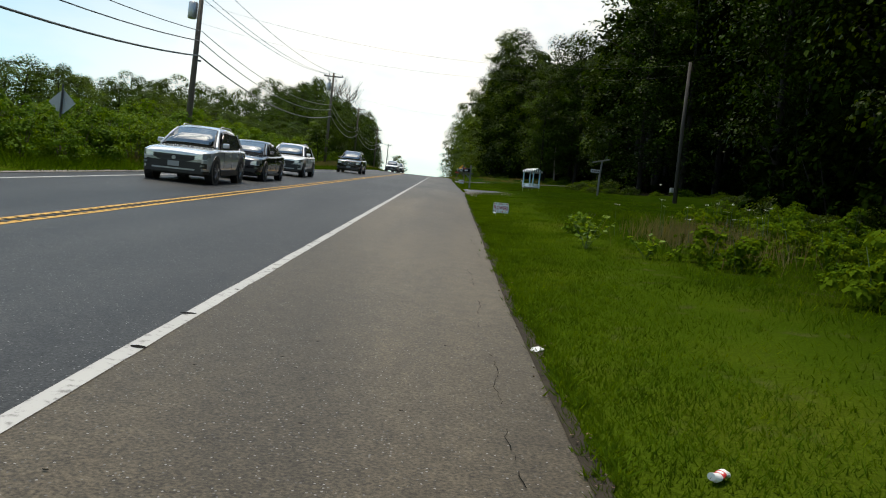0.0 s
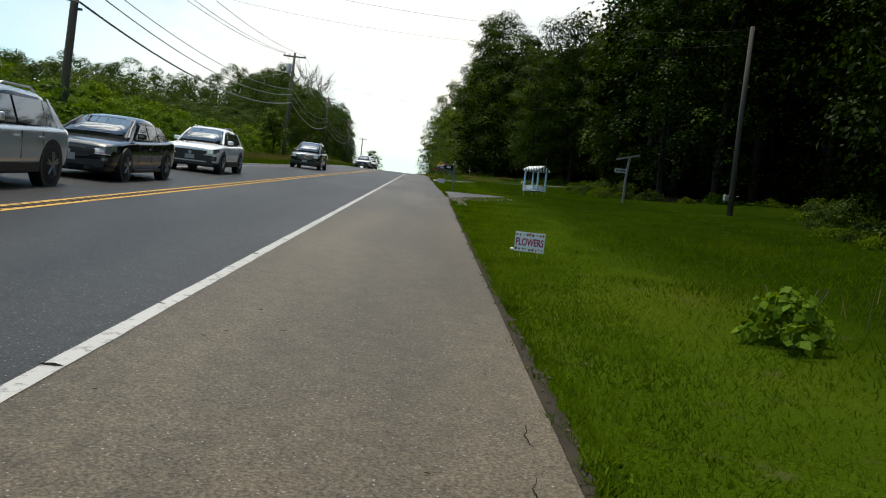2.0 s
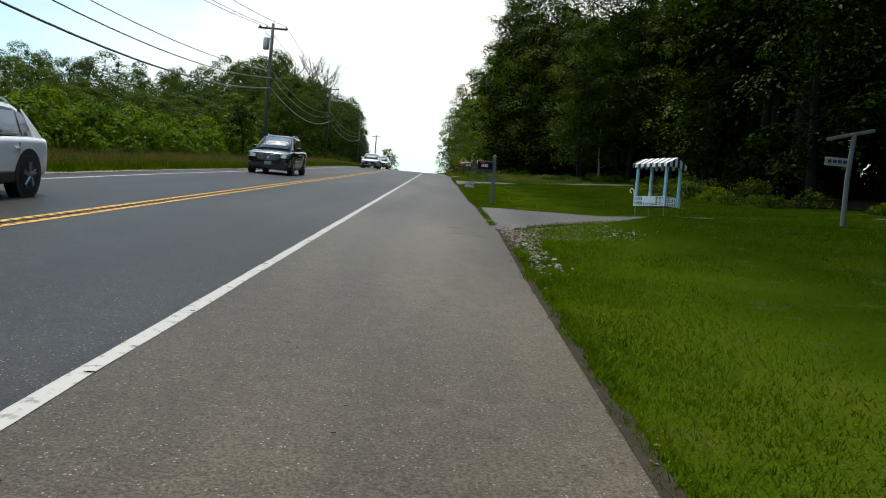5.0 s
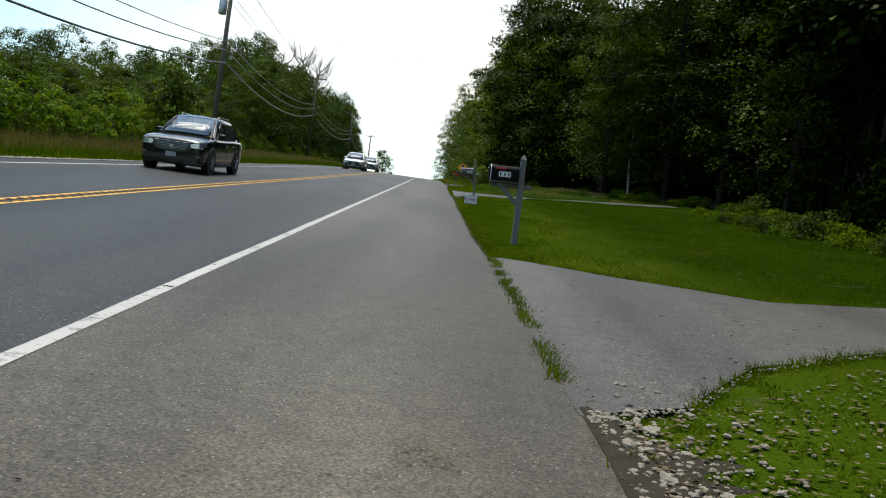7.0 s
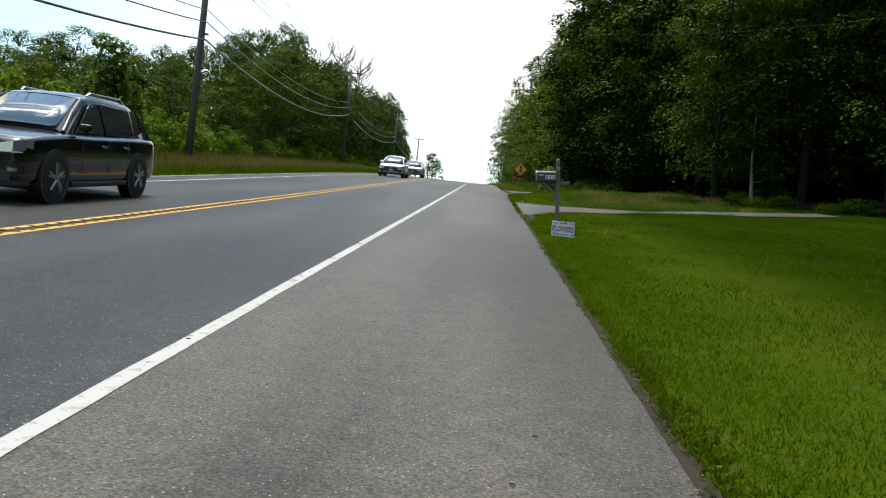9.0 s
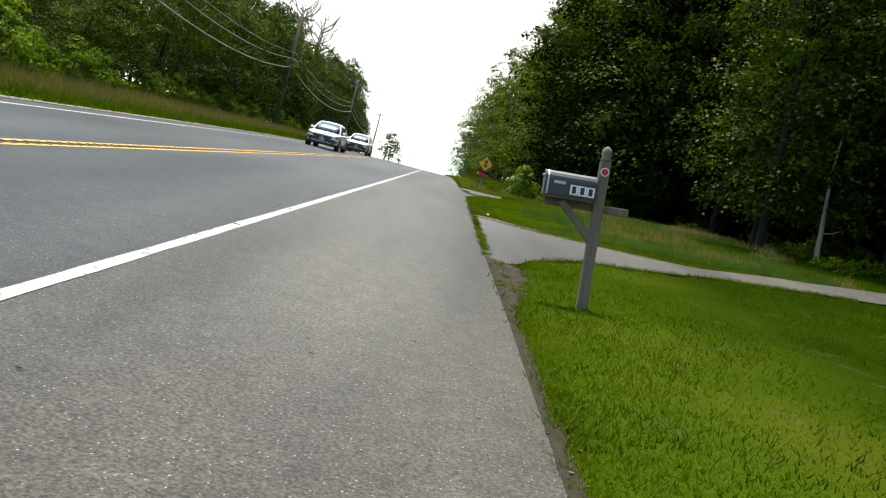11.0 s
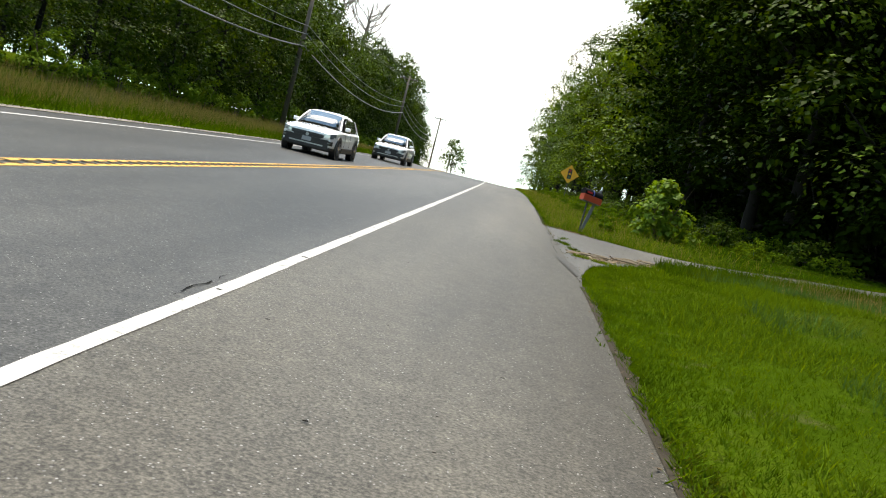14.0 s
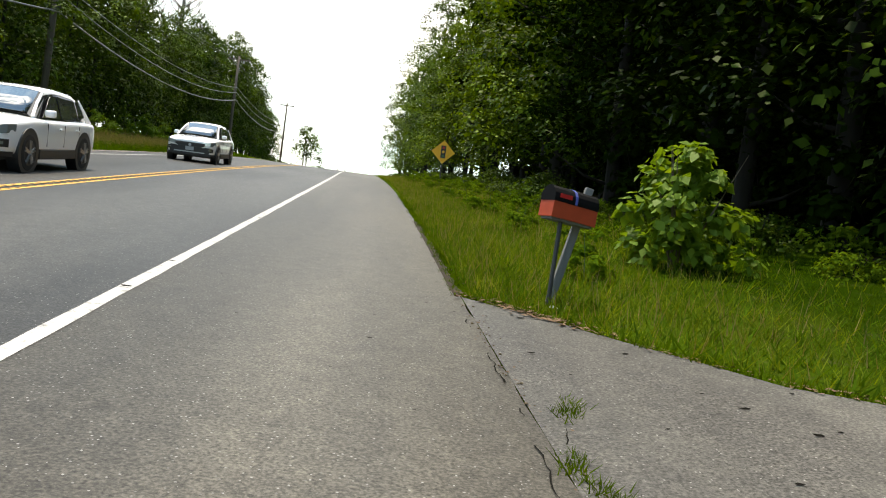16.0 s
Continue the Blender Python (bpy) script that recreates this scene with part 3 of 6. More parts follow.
def build_chips():
    """Dark broken spots in the white line and on the shoulder."""
    rnd = random.Random(8)
    bm = bmesh.new()
    spots = [(WHITE_X + 0.01, 2.55, 0.05), (WHITE_X - 0.02, 3.3, 0.05), (WHITE_X + 0.01, 4.9, 0.05)]
    y = 6.0
    while y < 115:
        spots.append((WHITE_X + rnd.uniform(-0.04, 0.04), y, rnd.uniform(0.02, 0.05)))
        y += rnd.uniform(0.9, 3.4)
    for i in range(260):
        spots.append((rnd.uniform(-1.4, 0.8), rnd.uniform(1, 118), rnd.uniform(0.006, 0.018)))
    for near, far, _ in DRIVE_EDGES:
        for i in range(60):
            x = rnd.uniform(near[0][0] + 0.15, 5.5)
            lo, hi = (float(np.interp(x, [p[0] for p in side], [p[1] for p in side])) for side in (near, far))
            spots.append((x, rnd.uniform(lo + 0.05, hi - 0.05), rnd.uniform(0.008, 0.03)))
    for x, y, r in spots:
        vs = []
        k0 = rnd.uniform(0, 6)
        for k in range(7):
            a = k0 + 2 * math.pi * k / 7
            rr = r * rnd.uniform(0.5, 1.1)
            px, py = x + bend(y) + rr * math.cos(a) * 1.3, y + rr * math.sin(a) * 0.8
            vs.append(bm.verts.new((px, py, (road_z(py) + 0.008) if x < edge_x(y) else (max(lie(px, py), road_z(py)) + 0.018))))
        bm.faces.new(vs)
    ob = new("asphalt_chips", bm_mesh("asphalt_chips", bm, M_CRACK))
    return tagged(ob, "small dark chips and pits in the worn asphalt", "asphalt chips", kind="stuff")


build_chips()


def crack(name, pts, width, label):
    rnd = random.Random(len(pts) * 7 + int(pts[0][1]))
    fine = []
    for (a, b), (c, d) in zip(pts, pts[1:]):
        n = max(2, int(math.hypot(c - a, d - b) / 0.06))
        for i in range(n):
            f = i / n
            yy = b + (d - b) * f
            fine.append((a + (c - a) * f + 0.03 * noise.noise((yy * 1.3, a, 3)) + 0.035 * noise.noise((yy * 4.5, a, 5)) + rnd.uniform(-0.009, 0.009), yy))
    verts, faces = [], []
    for i, (x, y) in enumerate(fine):
        w = width * (0.1 + 1.1 * abs(noise.noise((x * 2, y * 3.1, 6))) + rnd.uniform(0, 0.3))
        z = lie(x, y) + 0.007
        verts += [(x - w, y, z), (x + w, y + w * 0.5, z)]
        if i and noise.noise((x * 3, y * 2.3, 1)) + 0.5 * noise.noise((x, y * 7.0, 2)) > -0.04:
            k = 2 * i
            faces.append((k - 2, k - 1, k + 1, k))
    ob = new(name, mesh_of(name, verts, faces, M_CRACK))
    return tagged(ob, label, "asphalt crack", kind="structure")


crack("crack_shoulder", [(0.48, 3.0), (0.42, 4.3), (0.46, 5.2), (0.40, 6.4), (0.47, 8.0), (0.44, 10.5)], 0.004, "jagged dark crack along the shoulder")
crack("crack_shoulder_low", [(0.62, 11.0), (0.66, 13.0), (0.6, 14.6), (0.68, 16.0)], 0.004, "fine crack near the shoulder's edge")
crack("crack_line", [(WHITE_X - 0.17, 80.0), (WHITE_X - 0.22, 81.2), (WHITE_X - 0.12, 82.6), (WHITE_X - 0.14, 85.0), (WHITE_X - 0.11, 88.0), (WHITE_X - 0.15, 91.0), (WHITE_X - 0.12, 95.0)], 0.0065, "dark broken crack beside the white line")
crack("crack_drive_edge", [(0.86, 102.8), (0.82, 104.4), (0.86, 106.0), (0.8, 108.6)], 0.007, "dark crack where the driveway joins the shoulder")
crack("crack_drive_weed", [(1.25, 103.6), (1.13, 104.03), (1.11, 104.86), (0.93, 105.25), (1.15, 106.27), (1.08, 107.0)], 0.008, "weedy crack across the driveway apron")


def driveway(name, near, far, label):
    """A paved drive between two edge lines that run away from the road."""
    n = 24
    verts, faces = [], []

    def along(pts, f):
        f *= len(pts) - 1
        i = min(int(f), len(pts) - 2)
        (a, b), (c, d) = pts[i], pts[i + 1]
        return a + (c - a) * (f - i), b + (d - b) * (f - i)

    for i in range(n + 1):
        a, b = along(near, i / n), along(far, i / n)
        for j in range(9):
            f = j / 8
            x, y = a[0] + (b[0] - a[0]) * f, a[1] + (b[1] - a[1]) * f
            if j in (0, 8):
                y += 0.07 * noise.noise((x * 1.7, y, 2))
            verts.append((x, y, max(lie(x, y), road_z(y)) + 0.004 + 0.008 * min(1.0, i / 2)))
    for i in range(n):
        for j in range(8):
            faces.append((i * 9 + j, (i + 1) * 9 + j, (i + 1) * 9 + j + 1, i * 9 + j + 1))
    return tagged(new(name, mesh_of(name, verts, faces, M_DRIVE)), label, "driveway", kind="structure")


for k, (near, far, label) in enumerate(DRIVE_EDGES):
    driveway("driveway_%d" % (k + 1), near, far, label)

# ---- poles and wires ----
def utility_pole(x, y, height, arm, label, transformer=False):
    ob = thing("utility_pole", label, "utility pole", at_ground_plain(x, y), "utility poles")
    part("shaft", bar([(0, 0, -0.4), (0, 0, height * 0.5), (0, 0, height)], [0.17, 0.145, 0.11], 12), M_POLE, ob, smooth=True)
    if arm:
        part("crossarm", solid(-1.05, 1.05, -0.06, 0.06, height - 0.42, height - 0.29, bevel=0.012), M_POLE, ob)
        for k in (-0.95, -0.45, 0.95):
            part("insulator", bar([(k, 0, height - 0.3), (k, 0, height - 0.24), (k, 0, height - 0.14)], [0.03, 0.055, 0.03], 8), M_DARKSTEEL, ob)
        for k in (-1, 1):
            part("brace", bar([(k * 0.6, 0.07, height - 0.4), (k * 0.1, 0.11, height - 1.0)], 0.014, 6), M_STEEL, ob)
    if transformer:
        part("transformer", bar([(-0.38, 0, height - 1.9), (-0.38, 0, height - 1.86), (-0.38, 0, height - 1.1), (-0.38, 0, height - 1.06)], [0.2, 0.23, 0.23, 0.18], 14), M_STEEL, ob, "grey transformer can", smooth=True)
    part("cable_bracket", solid(-0.06, 0.3, -0.05, 0.05, height * 0.55, height * 0.55 + 0.08, bevel=0.01), M_DARKSTEEL, ob)
    return ob


def at_ground_plain(x, y, turn=0.0):
    return Matrix.Translation((x, y, lie(x, y))) @ Matrix.Rotation(turn, 4, "Z")


POLES = [(-13.2, -5.0, 9.6, True, False), (-13.15, 42.9, 9.0, False, True), (-12.9, 91.0, 9.9, True, True), (-15.1, 140.0, 9.8, True, False), (-15.6, 187.0, 9.6, True, False), (-16.1, 234.0, 9.4, True, False), (-17.0, 280.0, 9.2, True, False)]
for x, y, h, arm, can in POLES:
    utility_pole(x, y, h, arm, "weathered brown wooden utility pole carrying wires", can)


def wire(name, a, b, sag, radius, label):
    pts = []
    for i in range(19):
        f = i / 18
        pts.append((a[0] + (b[0] - a[0]) * f, a[1] + (b[1] - a[1]) * f, a[2] + (b[2] - a[2]) * f - 4 * sag * f * (1 - f)))
    ob = new(name, bm_mesh(name, bar(pts, radius, 5), M_CABLE if name == "phone_cable" else M_WIRE, True))
    return tagged(ob, label, "cable", group="overhead cables")


for (x0, y0, h0, a0, c0), (x1, y1, h1, a1, c1) in zip(POLES, POLES[1:]):
    z0, z1 = lie(x0, y0), lie(x1, y1)
    for k, up, r in ((-0.95, 0.14, 0.016), (-0.45, 0.14, 0.016), (0.95, 0.14, 0.016)):
        wire("power_line", (x0 + k, y0, z0 + h0 - up), (x1 + k, y1, z1 + h1 - up), 0.8, r, "thin black power line between wooden poles")
    for up, r, s in ((6.5, 0.020, 1.0), (6.0, 0.026, 1.15), (5.25, 0.042, 1.2)):
        wire("phone_cable", (x0 + 0.18, y0, z0 + up), (x1 + 0.18, y1, z1 + up), s, r, "sagging dark grey phone cable between wooden poles")
wire("service_drop", (-13.0, 42.9, lie(-13.1, 42.9) + 7.9), (12.48, 45.0, lie(12.45, 45) + 7.45), 1.25, 0.0055, "thin service line crossing above the road")
wire("service_drop", (-12.8, 91.0, lie(-12.9, 91) + 8.0), (15.0, 86.0, lie(15, 86) + 7.6), 1.6, 0.005, "thin service line crossing above the road")
wire("service_drop", (-13.0, 42.9, lie(-13.1, 42.9) + 6.9), (12.48, 45.0, lie(12.45, 45) + 6.9), 1.3, 0.0045, "thin service line crossing above the road")

rp = thing("bare_pole", "slim grey wooden pole at the wood's edge", "pole", at_ground_plain(12.45, 45.0))
part("shaft", bar([(0, 0, -0.3), (0.02, 0, 4), (0.08, 0, 7.6)], [0.12, 0.105, 0.085], 10), M_GREYBARK, rp, smooth=True)
part("meter_box", solid(-0.32, -0.13, -0.1, 0.06, 0.55, 0.8, bevel=0.02), M_STEEL, rp, "small grey box")

# ---- post with a crooked arm and hanging sign ----
hp = thing("sign_post", "weathered wooden post with a tilted arm and small board", "sign post", at_ground_plain(8.8, 47.8))
part("post", bar([(0, 0, -0.3), (0.02, 0, 1.0), (0.1, 0, 2.02)], 0.055, 8), M_GREYWOOD, hp)
bm = solid(-0.62, 0.42, -0.04, 0.04, -0.035, 0.035, bevel=0.008)
bmesh.ops.transform(bm, matrix=pose(0.12, 0, 2.0, 0, -15, 0), verts=bm.verts)
part("arm", bm, M_GREYWOOD, hp)
part("hanging_board", solid(-0.5, 0.02, -0.02, 0.0, 1.28, 1.46, bevel=0.004), M_SIGNBACK, hp, "small pale board with faded writing")
for k in range(4):
    part("writing_bar", solid(-0.44 + 0.11 * k, -0.36 + 0.11 * k, -0.026, -0.02, 1.34, 1.41), M_BLACK, hp)

# ---- flower stand ----
def flower_stand(x, y):
    ob = thing("flower_stand", "small pale blue flower stand with a black and white striped awning", "flower stand", at_ground_plain(x, y, radians(-54)))
    w, d = 0.45, 0.27
    base, top = 0.40, 1.36
    for sx in (-1, 1):
        for sy in (-1, 1):
            part("leg", bar([(sx * w * 0.92, sy * d * 0.9, 0.0), (sx * w * 0.92, sy * d * 0.9, base)], 0.008, 6), M_STEEL, ob)
            part("post", solid(sx * w * 0.92 - 0.03, sx * w * 0.92 + 0.03, sy * d * 0.9 - 0.03, sy * d * 0.9 + 0.03, base, top, bevel=0.006), M_PALEBLUE, ob)
    part("ground_frame", solid(-w, w, -d - 0.02, -d + 0.01, 0.0, 0.03, bevel=0.004), M_AWNWHITE, ob)
    part("ground_frame", solid(-w, w, d - 0.01, d + 0.02, 0.0, 0.03, bevel=0.004), M_AWNWHITE, ob)
    part("shelf", solid(-w, w, -d, d, base - 0.015, base + 0.01, bevel=0.004), M_GREYWOOD, ob)
    for sy in (-1, 1):
        for z in (base, base + 0.1, base + 0.2):
            part("rail", solid(-w, w, sy * d - 0.012, sy * d + 0.012, z - 0.012, z + 0.012), M_AWNWHITE, ob)
        for k in range(11):
            xx = -w + 2 * w * k / 10
            part("lattice_slat", solid(xx - 0.008, xx + 0.008, sy * d - 0.008, sy * d + 0.008, base, base + 0.2), M_AWNWHITE, ob)
    for sx in (-1, 1):
        for z in (base, base + 0.1, base + 0.2):
            part("rail", solid(sx * w - 0.012, sx * w + 0.012, -d, d, z - 0.012, z + 0.012), M_AWNWHITE, ob)
        for k in range(1, 7):
            yy = -d + 2 * d * k / 7
            part("lattice_slat", solid(sx * w - 0.008, sx * w + 0.008, yy - 0.008, yy + 0.008, base, base + 0.2), M_AWNWHITE, ob)
    part("price_board", solid(-0.19, 0.20, -d - 0.03, -d - 0.015, base + 0.04, base + 0.19, bevel=0.003), M_SIGNWHITE, ob, "pale blank price board")
    part("hook", bar([(-w, -d, base + 0.2), (-w - 0.02, -d, base + 0.36), (-w - 0.1, -d, base + 0.4), (-w - 0.15, -d, base + 0.34), (-w - 0.1, -d, base + 0.29)], 0.012, 6), M_AWNWHITE, ob)
    # awning: two slopes and a scalloped skirt, striped piece by piece
    n = 12
    for k in range(n):
        x0, x1 = -0.5 + 1.0 * k / n, -0.5 + 1.0 * (k + 1) / n
        mat = M_AWNWHITE if k % 2 else M_BLACK
        for sy in (-1, 1):
            bm = bmesh.new()
            pts = [(x0, sy * 0.02, top + 0.16), (x1, sy * 0.02, top + 0.16), (x1, sy * 0.35, top), (x0, sy * 0.35, top)]
            low = [(x0, sy * 0.355, top), (x1, sy * 0.355, top), (x1, sy * 0.36, top - 0.07), ((x0 + x1) / 2, sy * 0.36, top - 0.095), (x0, sy * 0.36, top - 0.07)]
            for poly in (pts, low):
                f = bm.faces.new([bm.verts.new(p) for p in poly])
                r = bmesh.ops.extrude_face_region(bm, geom=[f])
                bmesh.ops.translate(bm, verts=[v for v in r["geom"] if isinstance(v, bmesh.types.BMVert)], vec=(0, 0, -0.008) if poly is pts else (0, -sy * 0.006, 0))
            part("awning_stripe", bm, mat, ob)
    for sx in (-1, 1):
        for k in range(8):
            y0, y1 = -0.35 + 0.70 * k / 8, -0.35 + 0.70 * (k + 1) / 8
            ym = (y0 + y1) / 2
            zt = top + 0.16 * (1 - abs(ym) / 0.35)
            part("awning_gable", plate([(sx * 0.5, y0, top - 0.07), (sx * 0.5, y1, top - 0.07), (sx * 0.5, y1, top + 0.16 * (1 - abs(y1) / 0.35)), (sx * 0.5, y0, top + 0.16 * (1 - abs(y0) / 0.35))], 0.008, (sx, 0, 0)), M_AWNWHITE if k % 2 else M_BLACK, ob)
    return ob


flower_stand(5.15, 49.3)

# ---- mailboxes ----
def mailbox_body(ob, x0, x1, z0, width, body_mat, tall=0.27):
    """A tunnel-shaped box lying along x, door at the low-x end."""
    prof = [(-width / 2, z0), (width / 2, z0), (width / 2, z0 + tall - width / 2)]
    for k in range(1, 8):
        a = math.pi * k / 8
        prof.append((width / 2 * math.cos(a), z0 + tall - width / 2 + width / 2 * math.sin(a)))
    prof.append((-width / 2, z0 + tall - width / 2))
    body = part("box", plate([(x0, y, z) for y, z in prof], x1 - x0, (1, 0, 0)), body_mat, ob)
    part("door", plate([(x0 - 0.012, y * 1.04, z0 - 0.006 + (z - z0) * 1.03) for y, z in prof], 0.012, (1, 0, 0)), body_mat, ob)
    part("door_latch", solid(x0 - 0.035, x0 - 0.012, -0.02, 0.02, z0 + tall * 0.72, z0 + tall * 0.8, bevel=0.004), M_STEEL, ob)
    part("rim", plate([(x0 + 0.012, y * 1.03, z0 - 0.003 + (z - z0) * 1.02) for y, z in prof], 0.015, (1, 0, 0)), M_STEEL, ob)
    return body


def number_tiles(ob, x0, x1, z0, z1, y):
    w = (x1 - x0) / 3
    for k in range(3):
        tile = part("number_tile", solid(x0 + k * w + 0.002, x0 + (k + 1) * w - 0.002, y - 0.004, y, z0, z1), M_TILE, ob, "white tile with a dark bar")
        part("bar", solid(x0 + k * w + 0.022, x0 + (k + 1) * w - 0.022, y - 0.007, y - 0.004, z0 + 0.014, z1 - 0.014), M_BLACK, tile)


def post_mailbox(x, y, label, grey, lean, post_mat):
    ob = thing("mailbox", label, "mailbox", at_ground_plain(x, y) @ Matrix.Rotation(radians(lean), 4, "Y"), "mailboxes")
    bm = solid(-0.052, 0.052, -0.052, 0.052, -0.3, 1.52, bevel=0.006)
    part("post", bm, post_mat, ob)
    if grey:
        part("finial", bar([(0, 0, 1.52), (0, 0, 1.545), (0, 0, 1.56), (0, 0, 1.6), (0, 0, 1.65), (0, 0, 1.68)], [0.055, 0.06, 0.045, 0.058, 0.045, 0.012], 12), post_mat, ob, smooth=True)
        refl = part("reflector", bar([(0, -0.05, 1.41), (0, -0.062, 1.41)], 0.036, 14), M_RED, ob, "round red reflector")
        part("reflector_ring", bar([(0, -0.05, 1.41), (0, -0.057, 1.41)], 0.045, 14), M_AWNWHITE, refl)
    else:
        bm = bmesh.new()
        bmesh.ops.create_cone(bm, cap_ends=True, segments=4, radius1=0.085, radius2=0.012, depth=0.085, matrix=pose(0, 0, 1.5625, 0, 0, 45))
        part("post_cap", bm, post_mat, ob)
    part("arm", solid(-0.55, 0.2 if not grey else 0.33, 0.052, 0.10, 1.0, 1.08, bevel=0.005), post_mat, ob)
    part("mount_board", solid(-0.57, -0.06, -0.075, 0.075, 1.075, 1.1, bevel=0.004), post_mat, ob)
    bm = bmesh.new()
    box(bm, -0.26, 0.26, -0.035, 0.035, -0.035, 0.035, bevel=0.005)
    bmesh.ops.transform(bm, matrix=pose(-0.2, 0.0, 0.87, 0, 45, 0), verts=bm.verts)
    part("brace", bm, post_mat, ob)
    mailbox_body(ob, -0.58, -0.06, 1.1, 0.19, M_MBGREY if grey else M_MBBLACK, tall=0.25 if grey else 0.28)
    if grey:
        number_tiles(ob, -0.33, -0.075, 1.125, 1.225, -0.096)
        part("flag", solid(-0.5, -0.38, -0.104, -0.098, 1.215, 1.245, bevel=0.001), M_FLOWERPINK, ob, "faded red flag")
    else:
        number_tiles(ob, -0.42, -0.205, 1.17, 1.262, -0.096)
        part("flag", solid(-0.49, -0.30, -0.112, -0.100, 1.30, 1.335, bevel=0.002), M_RED, ob, "red flag lying down")
    return ob


post_mailbox(1.83, 57.2, "black tunnel mailbox on a pale grey wooden post", False, -1.0, M_GREYWOOD)
post_mailbox(1.94, 77.8, "dark grey mailbox on a leaning brown post with red reflector", True, -5.0, M_BROWNWOOD)

mb = thing("mailbox", "leaning black and rusty red mailbox on thin props", "mailbox", at_ground_plain(1.66, 109.45) @ Matrix.Diagonal((1.04, 1.04, 1.07, 1)), "mailboxes")
part("metal_prop", bar([(-0.03, -0.05, -0.2), (0.0, -0.04, 0.75)], 0.02, 8), M_DARKSTEEL, mb)
bm = solid(-0.035, 0.035, -0.035, 0.035, -0.3, 1.06, bevel=0.005)
bmesh.ops.transform(bm, matrix=pose(0.02, 0.12, 0, 0, 13, 0), verts=bm.verts)
part("wooden_prop", bm, M_GREYWOOD, mb)
tilt = pose(0.06, 0, 0.72, 0, 5, 24)


def tilted(bm):
    bmesh.ops.transform(bm, matrix=tilt, verts=bm.verts)
    return bm


wdt, tl = 0.2, 0.27
half = [(-wdt / 2, 0), (wdt / 2, 0), (wdt / 2, tl * 0.52), (-wdt / 2, tl * 0.52)]
part("box_lower", tilted(plate([(-0.24, y, z) for y, z in half], 0.48, (1, 0, 0))), M_MBRED, mb, "rusty red lower half")
arc = [(wdt / 2, tl * 0.5)] + [(wdt / 2 * math.cos(math.pi * k / 8), tl - wdt / 2 + wdt / 2 * math.sin(math.pi * k / 8)) for k in range(9)] + [(-wdt / 2, tl * 0.5)]
part("box_upper", tilted(plate([(-0.243, y * 1.03, z) for y, z in arc], 0.486, (1, 0, 0))), M_MBBLACK, mb, "black rounded upper half")
part("blue_strap", tilted(plate([(-0.02, y * 1.06, z * 1.02) for y, z in arc], 0.025, (1, 0, 0))), M_BLUE, mb)
part("red_label", tilted(solid(-0.19, -0.06, -0.107, -0.1035, 0.17, 0.205)), M_RED, mb)
part("mount_board", tilted(solid(-0.22, 0.22, -0.08, 0.08, -0.02, 0.0)), M_GREYWOOD, mb)

# ---- signs ----
def yard_sign(x, y, seed, tilt_deg):
    rnd = random.Random(seed)
    w, h = 0.44, 0.285
    ob = thing("yard_sign", "white yard sign reading FLOWERS between printed blossoms", "yard sign", at_ground_plain(x, y, radians(tilt_deg)), "yard signs")
    z0 = 0.09
    part("board", solid(-w / 2, w / 2, -0.004, 0.004, z0, z0 + h, bevel=0.002), M_SIGNWHITE, ob)
    for sx in (-0.13, 0.13):
        part("wire_stake", bar([(sx, 0.006, -0.15), (sx, 0.006, z0 + h * 0.8)], 0.003, 6), M_STEEL, ob)
    cu = bpy.data.curves.new("lettering", "FONT")
    cu.body, cu.size, cu.align_x, cu.extrude, cu.offset = "FLOWERS", 0.118, "CENTER", 0.001, 0.0035
    tmp = new("lettering_source", cu)
    dg = bpy.context.evaluated_depsgraph_get()
    me = bpy.data.meshes.new_from_object(tmp.evaluated_get(dg))
    bpy.data.objects.remove(tmp)
    xs = [v.co.x for v in me.vertices]
    k = (w * 0.93) / (max(xs) - min(xs))
    cx = (max(xs) + min(xs)) / 2
    me.transform(Matrix.Translation((0, -0.0055, z0 + h * 0.32)) @ Matrix.Rotation(radians(90), 4, "X") @ Matrix.Diagonal((k, 1.25, 1.0, 1.0)) @ Matrix.Translation((-cx, 0, 0)))
    me.materials.clear()
    me.materials.append(M_MAGENTA)
    part("lettering", me, None, ob, "magenta lettering FLOWERS")
    for row in (0, 1):
        for k in range(9):
            px = -w / 2 + 0.03 + k * (w - 0.06) / 8 + rnd.uniform(-0.008, 0.008)
            pz = z0 + (h - 0.038 if row else 0.036) + rnd.uniform(-0.008, 0.008)
            m = (M_PRINTGREEN, M_FLOWERRED, M_PRINTGREEN, M_FLOWERPINK)[(k + row) % 4]
            r = rnd.uniform(0.016, 0.03)
            pts = []
            for j in range(9):
                a = 2 * math.pi * j / 9
                rr = r * (1.0 if j % 2 else 0.65)
                pts.append((px + rr * math.cos(a), -0.0042, pz + rr * math.sin(a)))
            part("printed_blossom" if m in (M_FLOWERRED, M_FLOWERPINK) else "printed_leaf", plate(pts, 0.0012), m, ob)
    return ob


yard_sign(1.74, 24.1, 1, 0)
yard_sign(1.56, 71.6, 2, 3)


def diamond(r, y, z):
    return [(r, y, z), (0, y, z + r), (-r, y, z), (0, y, z - r)]


